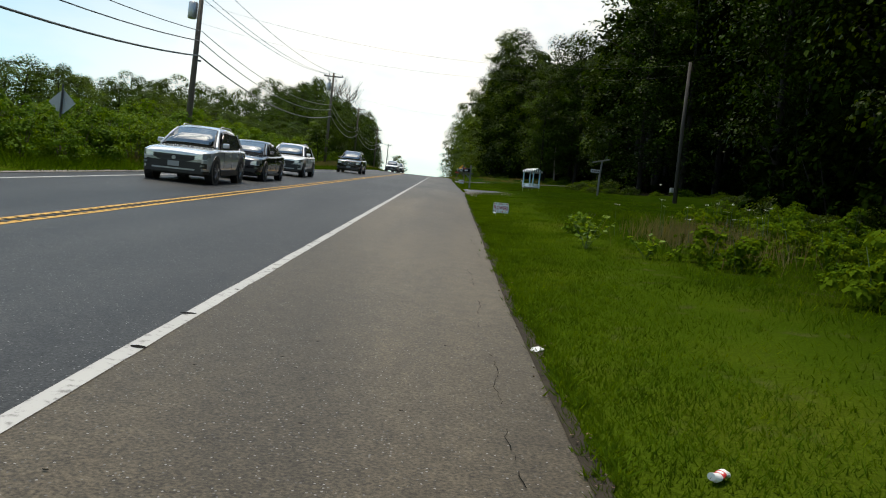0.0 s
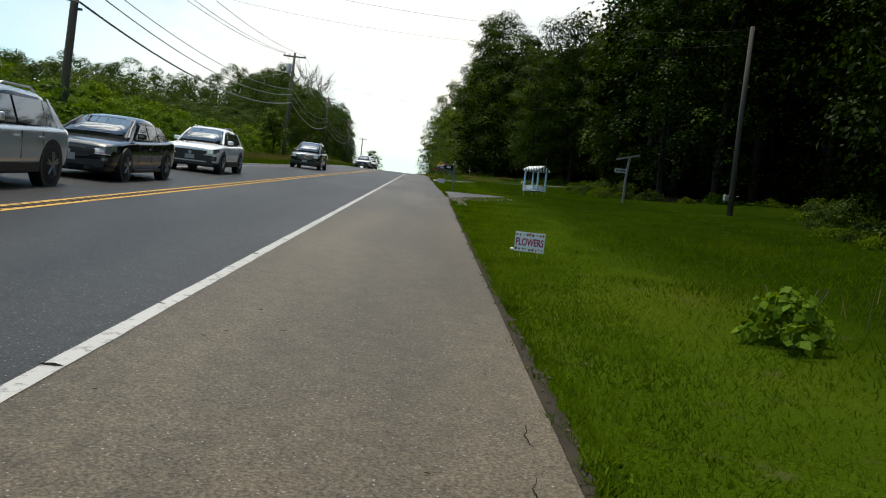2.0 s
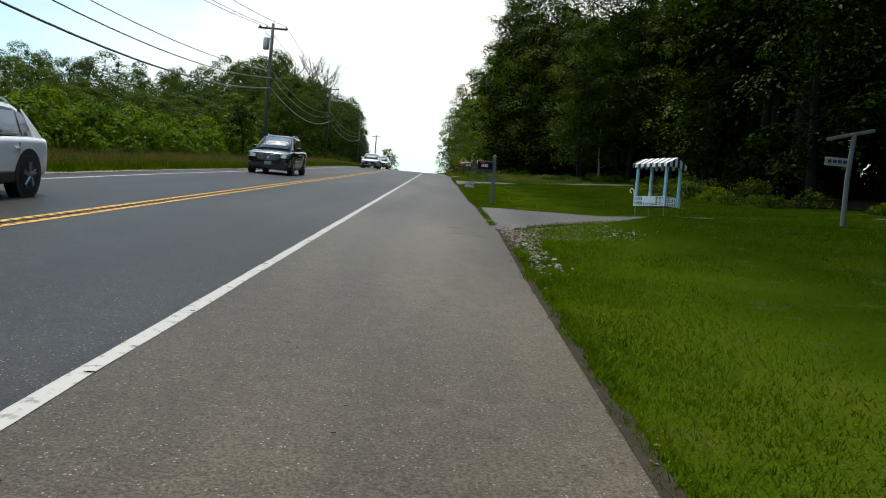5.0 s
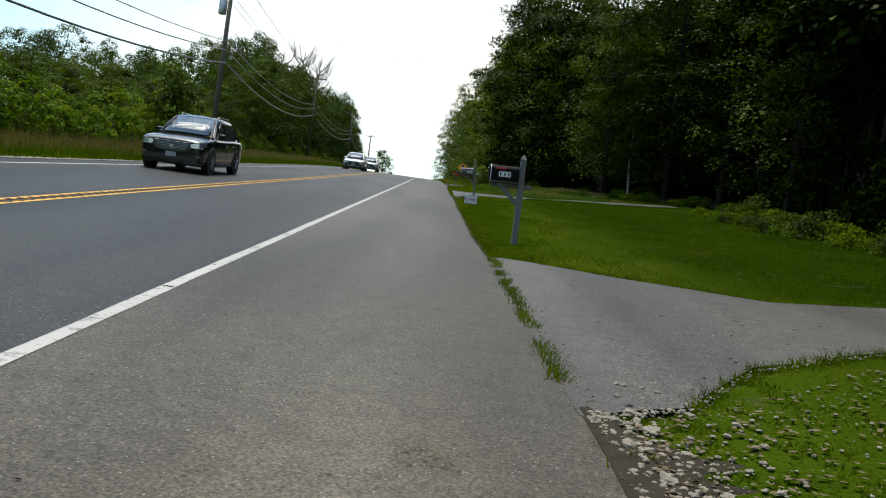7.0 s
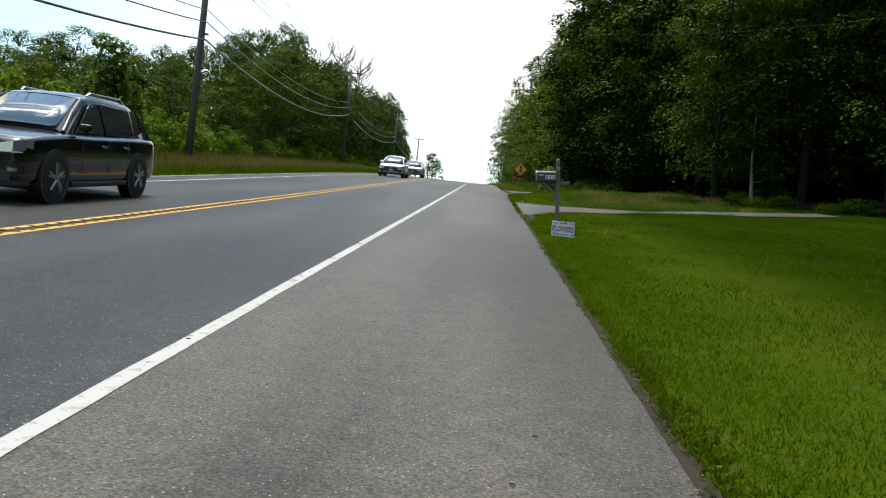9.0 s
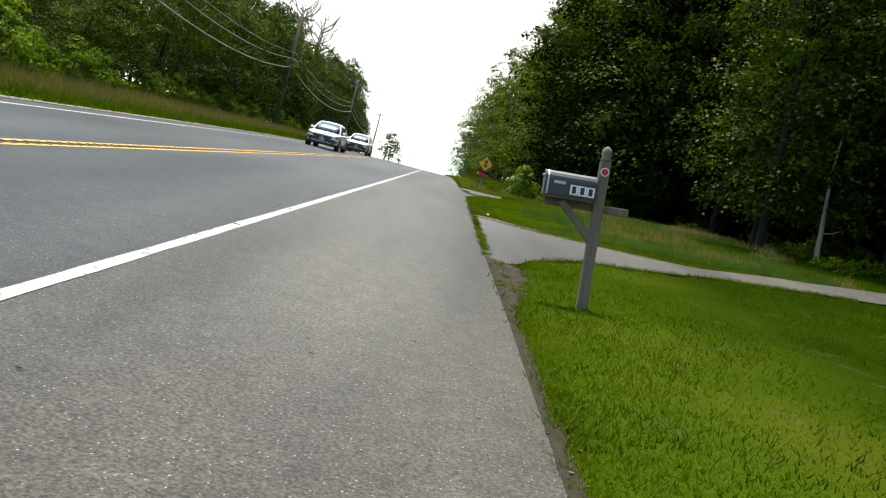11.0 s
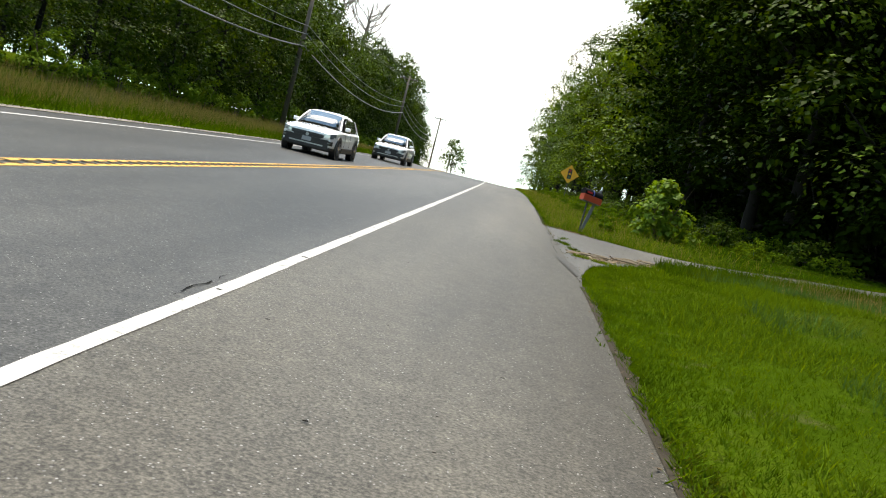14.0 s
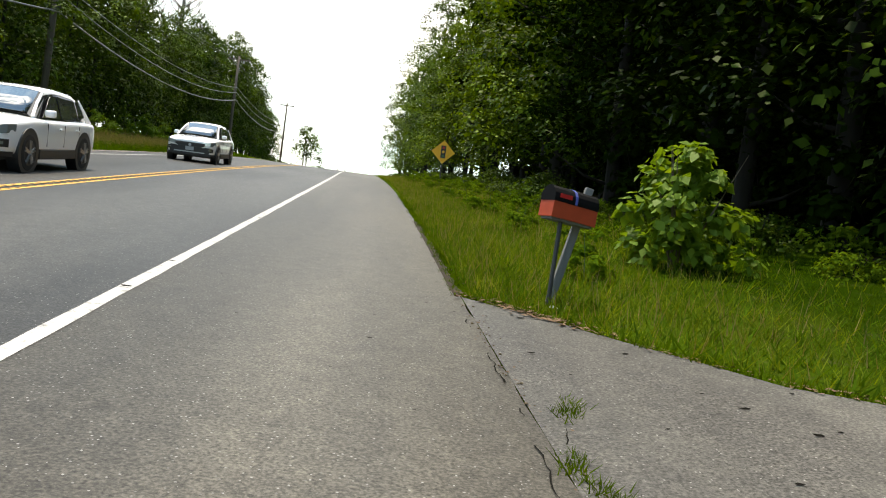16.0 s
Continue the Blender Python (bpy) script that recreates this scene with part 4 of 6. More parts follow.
ds = thing("warning_sign", "grey back of a diamond road sign on a dark post", "road sign", at_ground_plain(-13.15, 28.75))
part("post", bar([(0, -0.02, -0.3), (0, -0.02, 2.35)], 0.035, 8), M_DARKSTEEL, ds)
part("plate", plate(diamond(0.46, 0.03, 1.72), 0.004, (0, 1, 0)), M_SIGNBACK, ds, "grey metal back of the plate")
ys = thing("signal_ahead_sign", "yellow diamond traffic signal ahead sign on a thin post", "road sign", at_ground_plain(3.25, 150.5))
part("post", bar([(0, 0.04, -0.3), (0, 0.04, 2.5)], 0.035, 8), M_DARKSTEEL, ys)
part("plate", plate(diamond(0.68, 0.0, 1.85), 0.004, (0, 1, 0)), M_SIGNYELLOW, ys, "yellow plate")
part("signal_symbol", solid(-0.14, 0.14, -0.012, -0.003, 1.5, 2.22, bevel=0.003), M_BLACK, ys, "black signal symbol")
for z, m in ((2.1, M_RED), (1.86, M_SIGNYELLOW), (1.62, M_PRINTGREEN)):
    part("symbol_light", bar([(0, -0.010, z), (0, -0.018, z)], 0.08, 12), m, ys)

# ---- stones, litter, dirt ----
rnd = random.Random(15)
stone_forms = []
for k in range(5):
    bm = bmesh.new()
    bmesh.ops.create_icosphere(bm, subdivisions=1, radius=1.0)
    for v in bm.verts:
        v.co *= rnd.uniform(0.7, 1.1)
        v.co.z *= 0.55
    stone_forms.append(bm_mesh("stone", bm, M_STONE))
pile = thing("stone_spill", "spill of pale stones along the broken asphalt edge", "stones", at_ground_plain(1.5, 44.0))
for k in range(280):
    y = rnd.uniform(40.2, 46.9)
    gap = 0.16 * max(0.0, min(1.0, (46.4 - y) / 2.5))
    x = edge_x(y) + 0.06 + gap + 0.34 * rnd.random() ** 1.25 * (1.25 if 43.4 < y < 45.6 else 0.9)
    s = 0.010 + 0.040 * rnd.random() ** 2.2
    o = new("stone", stone_forms[k % 5])
    o.parent = pile
    o.matrix_parent_inverse = pile.matrix_world.inverted()
    o.matrix_basis = Matrix.LocRotScale((x, y, lie(x, y) + 0.2 * s), Euler((rnd.uniform(-0.4, 0.4), rnd.uniform(-0.4, 0.4), rnd.uniform(0, 6))), (s * 1.3, s, s))


def scatter(name, seed, count, where, size, material, label, category):
    """Loose flakes lying flat."""
    rng = np.random.default_rng(seed)
    q = []
    while len(q) < count:
        x, y = where(rng)
        z = max(lie(x, y), road_z(y)) + 0.018
        a, s = rng.uniform(0, 6.28), size * rng.uniform(0.4, 1.3)
        c, d = math.cos(a) * s, math.sin(a) * s
        t = rng.normal(0, 0.3, 4) * s * 0.7
        q.append([(x - c, y - d, z + abs(t[0])), (x + d * 0.5, y - c * 0.5, z + abs(t[1])), (x + c, y + d, z + abs(t[2])), (x - d * 0.5, y + c * 0.5, z + abs(t[3]))])
    return tagged(new(name, quads_mesh(name, np.array(q), material)), label, category, kind="stuff")


def dirt_patch(name, pts, label):
    """A ragged flat patch of bare soil on the verge."""
    bm = bmesh.new()
    for cx, cy, rx, ry in pts:
        c = bm.verts.new((cx, cy, max(lie(cx, cy), road_z(cy)) + 0.017))
        ring, skirt = [], []
        for k in range(70):
            a = 2 * math.pi * k / 70
            f = 1 + 0.5 * noise.noise((math.cos(a) * 2 + cx, math.sin(a) * 2 + cy, 1)) + 0.35 * noise.noise((math.cos(a) * 9 + cx, math.sin(a) * 9 + cy, 4))
            x, y = cx + rx * f * math.cos(a), cy + ry * f * math.sin(a)
            ring.append(bm.verts.new((x, y, max(lie(x, y), road_z(y)) + 0.014)))
            x, y = cx + rx * f * 1.3 * math.cos(a), cy + ry * f * 1.3 * math.sin(a)
            skirt.append(bm.verts.new((x, y, max(lie(x, y), road_z(y)) - 0.03)))
        for k in range(70):
            bm.faces.new((c, ring[k], ring[(k + 1) % 70]))
            bm.faces.new((ring[k], skirt[k], skirt[(k + 1) % 70], ring[(k + 1) % 70]))
    return tagged(new(name, bm_mesh(name, bm, M_DIRT)), label, "bare soil", kind="structure")


def soil_ribbon(a, b):
    """Bare soil that follows the asphalt edge, ragged on the grass side."""
    n = int((b - a) / 0.08)
    vs, fs = [], []
    for i in range(n + 1):
        y = a + (b - a) * i / n
        w = soil_width(y)
        for f in (-0.05, 0.35 * w, 0.75 * w, w):
            x = edge_x(y) + f
            vs.append((x, y, max(lie(x, y), road_z(y) - 0.02) + (0.004 if f < 0 else 0.016 if f < w else -0.004)))
        if i:
            o = 4 * i
            fs += [(o - 4 + k, o - 3 + k, o + 1 + k, o + k) for k in range(3)]
    return tagged(new("bare_soil", mesh_of("bare_soil", vs, fs, M_SOIL)), "ragged strip of bare dark soil beside the asphalt", "bare soil", kind="structure")


dirt_patch("sand_patch", [(1.28, 103.35, 0.2, 0.38), (1.55, 103.0, 0.26, 0.48), (1.9, 103.25, 0.28, 0.36), (2.3, 103.4, 0.28, 0.26), (2.72, 103.6, 0.28, 0.11)], "sandy crumbled patch at the driveway corner")
dirt_patch("sand_strip", SAND, "bare sandy strip between the driveway and the grass")
for a, b, k in SOIL:
    soil_ribbon(a + 0.01, b - 0.01)


def edge_soil():
    """A thin ragged line of dark crumbly soil where the turf meets the asphalt."""
    vs, fs = [], []
    n = 2600
    for i in range(n + 1):
        y = 0.3 + 117.7 * i / n
        w = 0.03 + 0.05 * noise.noise((y * 0.7, 8, 0)) + 0.05 * noise.noise((y * 3.1, 5, 0)) + 0.03 * noise.noise((y * 11, 6, 0))
        for f in (-0.05, max(0.008, w)):
            x = edge_x(y) + f
            vs.append((x, y, max(lie(x, y), road_z(y) - 0.02) + (0.005 if f < 0 else 0.013)))
        if i and not any(near[0][1] - 0.1 < y < far[0][1] + 0.1 for near, far, _ in DRIVE_EDGES):
            fs.append((2 * i - 2, 2 * i - 1, 2 * i + 1, 2 * i))
    return tagged(new("edge_soil", mesh_of("edge_soil", vs, fs, M_SOIL)), "thin line of dark crumbly soil along the asphalt", "bare soil", kind="structure")


edge_soil()


def far_gravel():
    """Pale dusty gravel beyond the far edge of the road."""
    vs, fs = [], []
    for i in range(1201):
        y = -20 + 0.2 * i
        w = 0.16 + 0.10 * noise.noise((y * 0.5, 3, 7)) + 0.06 * noise.noise((y * 2.7, 4, 7))
        for f in (0.03, -w):
            x = LEFT_X + bend(y) + f
            vs.append((x, y, lie(LEFT_X + bend(y) - 0.02, y) + (0.01 if f > 0 else 0.016 + 0.075 * w)))
        if i:
            fs.append((2 * i - 2, 2 * i - 1, 2 * i + 1, 2 * i))
    return tagged(new("far_gravel", mesh_of("far_gravel", vs, fs, M_GRIT)), "pale dusty gravel along the far road edge", "gravel strip", kind="structure")


far_gravel()

# dark tar patch on the worn apron of the third driveway
pts = [(0.80, 102.0), (0.88, 101.2), (0.95, 100.5), (1.00, 100.0), (1.05, 100.2), (1.08, 100.8), (1.04, 101.4), (0.92, 102.1)]
bm = bmesh.new()
ring = []
for (a, b), (c, d) in zip(pts, pts[1:] + pts[:1]):
    for k in range(5):
        x, y = a + (c - a) * k / 5, b + (d - b) * k / 5
        x += 0.03 * noise.noise((x * 9, y * 9, 2))
        ring.append(bm.verts.new((x, y, max(lie(x, y), road_z(y)) + 0.015)))
bm.faces.new(ring)
tagged(new("tar_patch", bm_mesh("tar_patch", bm, M_PATCH)), "dark worn tar patch where the driveway meets the road", "asphalt patch", kind="structure")


def stick(x, y, length, turn, thick):
    """A broken stick or slab of bark lying on the ground."""
    z = max(lie(x, y), road_z(y)) + 0.02 + thick
    c, d = 0.5 * length * math.cos(turn), 0.5 * length * math.sin(turn)
    ob = new("stick", bm_mesh("stick", bar([(x - c, y - d, z), (x - 0.2 * c + 0.02, y - 0.2 * d, z + 0.006), (x + 0.4 * c, y + 0.4 * d + 0.015, z + 0.004), (x + c, y + d, z)], [thick * 0.7, thick, thick * 0.9, thick * 0.4], 6), M_STICK))
    return tagged(ob, "broken brown stick lying at the driveway corner", "stick", group="sticks at the corner")


rnd = random.Random(61)
for k in range(26):
    f = rnd.random()
    stick(1.2 + 1.75 * f + rnd.gauss(0, 0.08), 103.05 + 0.62 * f + rnd.gauss(0, 0.22 - 0.12 * f), rnd.uniform(0.12, 0.42), rnd.uniform(-0.5, 0.9), rnd.uniform(0.007, 0.02))


def gravel(name, seed, count, where, lo, hi, material, label):
    """Small loose stones, each a rough rounded lump, in one mesh."""
    rng = np.random.default_rng(seed)
    g = 1.618
    base = np.array([(-1, g, 0), (1, g, 0), (-1, -g, 0), (1, -g, 0), (0, -1, g), (0, 1, g), (0, -1, -g), (0, 1, -g), (g, 0, -1), (g, 0, 1), (-g, 0, -1), (-g, 0, 1)], float) / 1.9
    tri = [(0, 11, 5), (0, 5, 1), (0, 1, 7), (0, 7, 10), (0, 10, 11), (1, 5, 9), (5, 11, 4), (11, 10, 2), (10, 7, 6), (7, 1, 8), (3, 9, 4), (3, 4, 2), (3, 2, 6), (3, 6, 8), (3, 8, 9), (4, 9, 5), (2, 4, 11), (6, 2, 10), (8, 6, 7), (9, 8, 1)]
    verts, faces = [], []
    for k in range(count):
        x, y = where(rng)
        s = lo + (hi - lo) * rng.random() ** 2
        v = base * rng.uniform(0.8, 1.12, (12, 1)) * np.array([1.0, rng.uniform(0.6, 1.0), 0.62]) * s
        a = rng.uniform(0, 6.28)
        c, d = math.cos(a), math.sin(a)
        z = max(lie(x, y), road_z(y)) + 0.010 + 0.12 * s
        verts += [(x + p[0] * c - p[1] * d, y + p[0] * d + p[1] * c, z + p[2] * 0.8) for p in v]
        faces += [tuple(i + 12 * k for i in t) for t in tri]
    return tagged(new(name, mesh_of(name, verts, faces, material)), label, "gravel", kind="stuff")


def spill(r):
    y = r.uniform(39.6, 47.6)
    return edge_x(y) + 0.1 + abs(r.normal(0, 0.17 + 0.12 * (y > 44.5))) + (0.5 * r.random() if y > 46.3 else 0), y


def stony_lawn(r):
    while True:
        x, y = 1.45 + 2.3 * r.random() ** 1.4, r.uniform(44.4, 48.6)
        if y < 46.9 + 0.75 * (x - 1.9):
            return x, y


def drive_rim(r):
    x = r.uniform(1.1, 5.0)
    far = DRIVE_EDGES[1][1]
    return x, np.interp(x, [p[0] for p in far], [p[1] for p in far]) + r.normal(0.02, 0.10)


def lip(r):
    x = 1.3 + 3.4 * r.random() ** 1.8
    near = DRIVE_EDGES[0][0]
    return x, float(np.interp(x, [p[0] for p in near], [p[1] for p in near])) - 0.02 - abs(r.normal(0, 0.06))


gravel("spill_gravel", 31, 480, spill, 0.006, 0.032, M_STONE, "small pale stones spilled along the asphalt edge")
gravel("lawn_gravel", 32, 420, stony_lawn, 0.005, 0.021, M_STONE, "pale stones half sunk in thin grass")
gravel("drive_gravel", 33, 3200, drive_rim, 0.005, 0.024, M_DIRT, "sandy crumbs along the driveway's far edge")
gravel("strip_stones", 38, 380, lambda r: (lambda y: (edge_x(y) + r.uniform(0.0, 1.2) * soil_width(y), y))(46.8 - abs(r.normal(0, 1.1))), 0.006, 0.026, M_STONE, "pale rounded stones on the bare strip by the driveway")
gravel("lip_gravel", 39, 430, lip, 0.005, 0.02, M_STONE, "stones and crumbs packed against the driveway lip")
gravel("soil_gravel", 36, 620, lambda r: (lambda y: (edge_x(y) + r.uniform(0.0, 1.1) * soil_width(y), y))(80.8 - abs(r.normal(0, 1.3)) if r.random() < 0.5 else r.uniform(89.9, 92.2)), 0.004, 0.022, M_DIRT, "sandy stones and bits on the bare soil")
gravel("strip_gravel", 37, 1100, lambda r: (lambda k: (SAND[k][0] + r.normal(0, 0.16), SAND[k][1] + r.normal(0.03, 0.14)))(r.integers(4)), 0.005, 0.02, M_STONE, "small sandy stones on the bare strip")
gravel("crushed_stone", 40, 230, lambda r: (lambda f: (1.28 + 0.8 * f + r.normal(0, 0.12), 89.75 - 0.62 * f + r.normal(0, 0.12)))(r.random()), 0.006, 0.022, M_PALEGRAVEL, "pale crushed stone along the sandy strip")
gravel("corner_gravel", 34, 500, lambda r: (lambda f: (1.15 + 1.7 * f + r.normal(0, 0.08), 103.0 + 0.6 * f + r.normal(0, 0.27 - 0.16 * f)))(r.random()), 0.006, 0.03, M_DIRT, "crumbled asphalt and sand at the driveway corner")
gravel("edge_gravel", 35, 1500, lambda r: (lambda y: (edge_x(y) + r.normal(0.02, 0.05), y))(r.uniform(0.5, 118)), 0.004, 0.016, M_DIRT, "crumbs of soil and stone along the asphalt edge")
scatter("bare_crumbs", 27, 900, stony_lawn, 0.028, M_DIRT, "crumbled sandy soil between the thin grass tufts", "bare soil")
scatter("dead_leaves", 21, 260, lambda r: (lambda x: (x, 110.8 - 1.48 * x + r.normal(0.06, 0.12)))(r.normal(1.35, 0.26)), 0.035, M_DEADLEAF, "brown dead leaves heaped below the mailbox", "leaf litter")
def far_lip(r):
    x = r.uniform(1.0, 7.0)
    far = DRIVE_EDGES[2][1]
    return x, float(np.interp(x, [p[0] for p in far], [p[1] for p in far])) + r.normal(0.03, 0.06)


scatter("lip_leaves", 28, 420, far_lip, 0.026, M_DEADLEAF, "brown leaves and crumbs along the driveway's grass edge", "leaf litter")
scatter("twigs", 22, 160, lambda r: (r.uniform(1.2, 4.5), r.normal(88.9, 0.3)), 0.028, M_DEADLEAF, "dry leaves and twigs along the driveway edge", "leaf litter")
def sand_arc(r):
    k = r.integers(3)
    a = r.uniform(0.2, 2.4)
    cx, cy, q = ((0.55, 43.9, 0.38), (0.62, 44.6, 0.3), (0.42, 45.6, 0.12))[k]
    return cx + q * math.cos(a) + r.normal(0, 0.03), cy + 1.6 * q * math.sin(a) + r.normal(0, 0.06)


scatter("sand_smear", 26, 420, sand_arc, 0.010, M_DIRT, "thin pale smear of sand on the shoulder", "sand")
scatter("bark_bits", 25, 220, lambda r: (lambda f: (1.2 + 1.75 * f, 103.05 + 0.6 * f + r.normal(0, 0.24 - 0.14 * f)))(r.random()), 0.038, M_STICK, "broken bark and twigs on the sandy corner", "debris")
scatter("edge_leaves", 23, 600, lambda r: ((lambda y: (edge_x(y) + r.normal(0.0, 0.06), y))(r.uniform(0.5, 118))), 0.016, M_DEADLEAF, "dry leaf scraps along the asphalt edge", "leaf litter")
scatter("drive_leaves", 24, 130, lambda r: (r.uniform(1.05, 2.8), r.normal(103.2, 0.4)), 0.045, M_DEADLEAF, "dry leaves and bark at the driveway corner", "leaf litter")


def crushed_can(x, y, s, label):
    """A drinks can stamped flat in the middle, lying in the grass."""
    ob = thing("crushed_can", label, "litter", at_ground_plain(x, y, 0.6))
    for name, u0, u1, mat, grow in (("shell", -1.0, 1.0, M_LITTER, 1.0), ("label_band", -0.2, 0.35, M_RED, 1.04)):
        bm = bmesh.new()
        tube(bm, [(s * (u0 + (u1 - u0) * k / 6), 0, 0.03) for k in range(7)], [s * 0.5 * grow * (1 if mat is M_RED else (0.8 if k in (0, 6) else 1)) for k in range(7)], 14)
        for v in bm.verts:
            f = 1 - 0.45 * math.exp(-((v.co.x / s - 0.1) / 0.4) ** 2)
            v.co.z = 0.03 + (v.co.z - 0.03) * f * 0.75 + 0.10 * s * math.sin(v.co.x * 60)
            v.co.y += 0.12 * s * math.sin(v.co.x * 47)
        part(name, bm, mat, ob)
    return ob


def crumpled(name, x, y, s, label):
    """A crumpled scrap of pale paper."""
    rnd4 = random.Random(int(y * 10))
    bm = bmesh.new()
    bmesh.ops.create_icosphere(bm, subdivisions=2, radius=s)
    for v in bm.verts:
        v.co *= rnd4.uniform(0.55, 1.2)
        v.co.z *= 0.5
    ob = new(name, bm_mesh(name, bm, M_LITTER))
    ob.matrix_world = Matrix.Translation((x, y, max(lie(x, y), road_z(y)) + s * 0.25))
    return tagged(ob, label, "litter")


crushed_can(1.28, 3.5, 0.055, "crushed white and red drinks can in the grass")
crumpled("wrapper", 0.80, 5.95, 0.05, "crumpled pale wrapper at the asphalt edge")
crumpled("paper_cup", 1.64, 25.2, 0.06, "crumpled white paper cup in the grass")
crumpled("paper_scrap", 1.48, 90.9, 0.05, "small white scrap of litter in the grass")
crumpled("paper_scrap", 1.65, 109.2, 0.04, "small white scrap of litter in the grass")

# ---- cars ----


def loft(sections, closed_ends=True):
    """A skin through half sections (lists of (x, z) from the keel outwards and up), mirrored, at stations along y."""
    bm = bmesh.new()
    rings = []
    for y, half in sections:
        ring = [bm.verts.new((x, y, z)) for x, z in half] + [bm.verts.new((-x, y, z)) for x, z in reversed(half) if x > 1e-6]
        rings.append(ring)
    for p, q in zip(rings, rings[1:]):
        n = len(p)
        for j in range(n):
            bm.faces.new((p[j], p[(j + 1) % n], q[(j + 1) % n], q[j]))
    if closed_ends:
        bm.faces.new(rings[0])
        bm.faces.new(rings[-1])
    return bm


def wheel(parent, x, y, r, width):
    w = part("wheel", bar([(x - width / 2, y, r), (x - width / 2 + 0.02, y, r), (x + width / 2 - 0.02, y, r), (x + width / 2, y, r)], [r * 0.9, r, r, r * 0.9], 24), M_TYRE, parent, "black rubber tyre", smooth=False)
    s = 1 if x > 0 else -1
    o = x + s * (width / 2 + 0.004)
    part("rim", bar([(o, y, r), (o - s * 0.02, y, r)], [r * 0.66, r * 0.66], 24), M_DARKSTEEL, w)
    bm = bmesh.new()
    for k in range(5):
        a = 2 * math.pi * k / 5 + 0.3
        for d in (-0.13, 0.13):
            tube(bm, [(o + s * 0.012, y + r * 0.1 * math.cos(a), r + r * 0.1 * math.sin(a)), (o + s * 0.006, y + r * 0.64 * math.cos(a + d), r + r * 0.64 * math.sin(a + d))], [0.026, 0.018], 5)
    tube(bm, [(o + s * 0.02, y, r), (o - s * 0.01, y, r)], [r * 0.16, r * 0.18], 12)
    part("spokes", bm, M_RIM, w, "silver alloy spokes")
    return w


def car(label, paint, L=4.55, W=1.86, H=1.58, belt=0.98, hood=0.95, wheel_r=0.35, sedan=False, rails=True, clad=True, chrome=False):
    """A car with its nose towards -y: lofted body, glazed cabin, lamps, grille and wheels."""
    ob = thing("car", label, "car")
    hl, hw = L / 2, W / 2
    lo = 0.27 if not sedan else 0.22
    dark = M_BLACK if clad else paint

    def half(top, w, low, crown=0.035):
        return [(0.0, low), (w * 0.88, low), (w * 0.985, low + 0.05), (w * 1.0, low + 0.2), (w * 1.012, (low + top) * 0.5), (w * 1.004, top - 0.16), (w * 0.985, top - 0.045), (w * 0.90, top), (w * 0.5, top + crown * 0.75), (0.0, top + crown)]

    tail = belt + (0.07 if sedan else 0.03)
    # station, top, width and underside from nose to tail
    nose = [(0.0, -0.20, 0.78, 0.10), (0.03, -0.155, 0.85, 0.06), (0.09, -0.11, 0.905, 0.02), (0.22, -0.07, 0.95, 0.0), (0.45, -0.04, 0.98, 0.0), (0.75, -0.015, 0.992, 0.0)]
    st = [(-hl + d, half(hood + z, hw * w, lo + low)) for d, z, w, low in nose]
    st += [(-hl * 0.50, half(hood + 0.02, hw, lo)), (-hl * 0.40, half((hood + belt) / 2 + 0.02, hw, lo)), (-hl * 0.22, half(belt, hw, lo, 0.0)), (hl * 0.15, half(belt + 0.012, hw, lo, 0.0)), (hl * 0.52, half(belt + 0.03, hw, lo, 0.0)),
           (hl - 0.42, half(tail, hw * 0.985, lo)), (hl - 0.16, half(tail - 0.005, hw * 0.955, lo + 0.02)), (hl - 0.05, half(tail - 0.03, hw * 0.91, lo + 0.06)), (hl, half(tail - 0.08, hw * 0.86, lo + 0.1))]
    body = part("body", loft(st), paint, ob, smooth=True)
    smoother = body.modifiers.new("smooth", "SUBSURF")
    smoother.levels = smoother.render_levels = 2

    # cabin
    cw, rw = hw * 0.90, hw * 0.66
    b0 = belt - 0.02
    yw0, yw1 = -hl * 0.46, -hl * 0.10
    yr1 = hl - (0.70 if not sedan else 1.12)
    yr0 = hl - (0.26 if not sedan else 0.46)

    def cab(z, w, base):
        return [(0.0, base), (cw, base), (w + (cw - w) * 0.16, z - 0.12), (w * 1.0, z - 0.05), (w * 0.90, z - 0.006), (w * 0.5, z + 0.018), (0.0, z + 0.024)]

    sec = [(yw0, cab(b0 + 0.09, cw * 0.92, b0 - 0.06)), (yw1, cab(H - 0.075, rw * 1.01, b0 - 0.06)), (yw1 + 0.14, cab(H - 0.04, rw * 1.03, b0 - 0.06)), (yw1 + 0.40, cab(H - 0.012, rw * 1.04, b0 - 0.06)),
           (0.42, cab(H - 0.008, rw * 1.04, b0 - 0.06)), (yr1 - 0.25, cab(H - 0.045, rw * 1.02, b0 - 0.06)), (yr1, cab(H - 0.09, rw * 0.98, b0 - 0.06)), (yr0, cab(b0 + 0.12, cw * 0.9, b0 - 0.06))]
    part("cabin", loft(sec), M_PILLAR, ob, "dark glazed cabin")
    bm = bmesh.new()
    rows = []
    for y, h in sec[1:-1]:
        rows.append([bm.verts.new((s * x, y, z + 0.012)) for s, (x, z) in [(-1, (h[3][0] + 0.012, h[3][1] - 0.035)), (-1, h[3]), (-1, h[4]), (-1, h[5]), (1, h[6]), (1, h[5]), (1, h[4]), (1, h[3]), (1, (h[3][0] + 0.012, h[3][1] - 0.035))]])
    for p, q in zip(rows, rows[1:]):
        for j in range(8):
            bm.faces.new((p[j], p[j + 1], q[j + 1], q[j]))
    part("roof", bm, paint, ob, smooth=True)

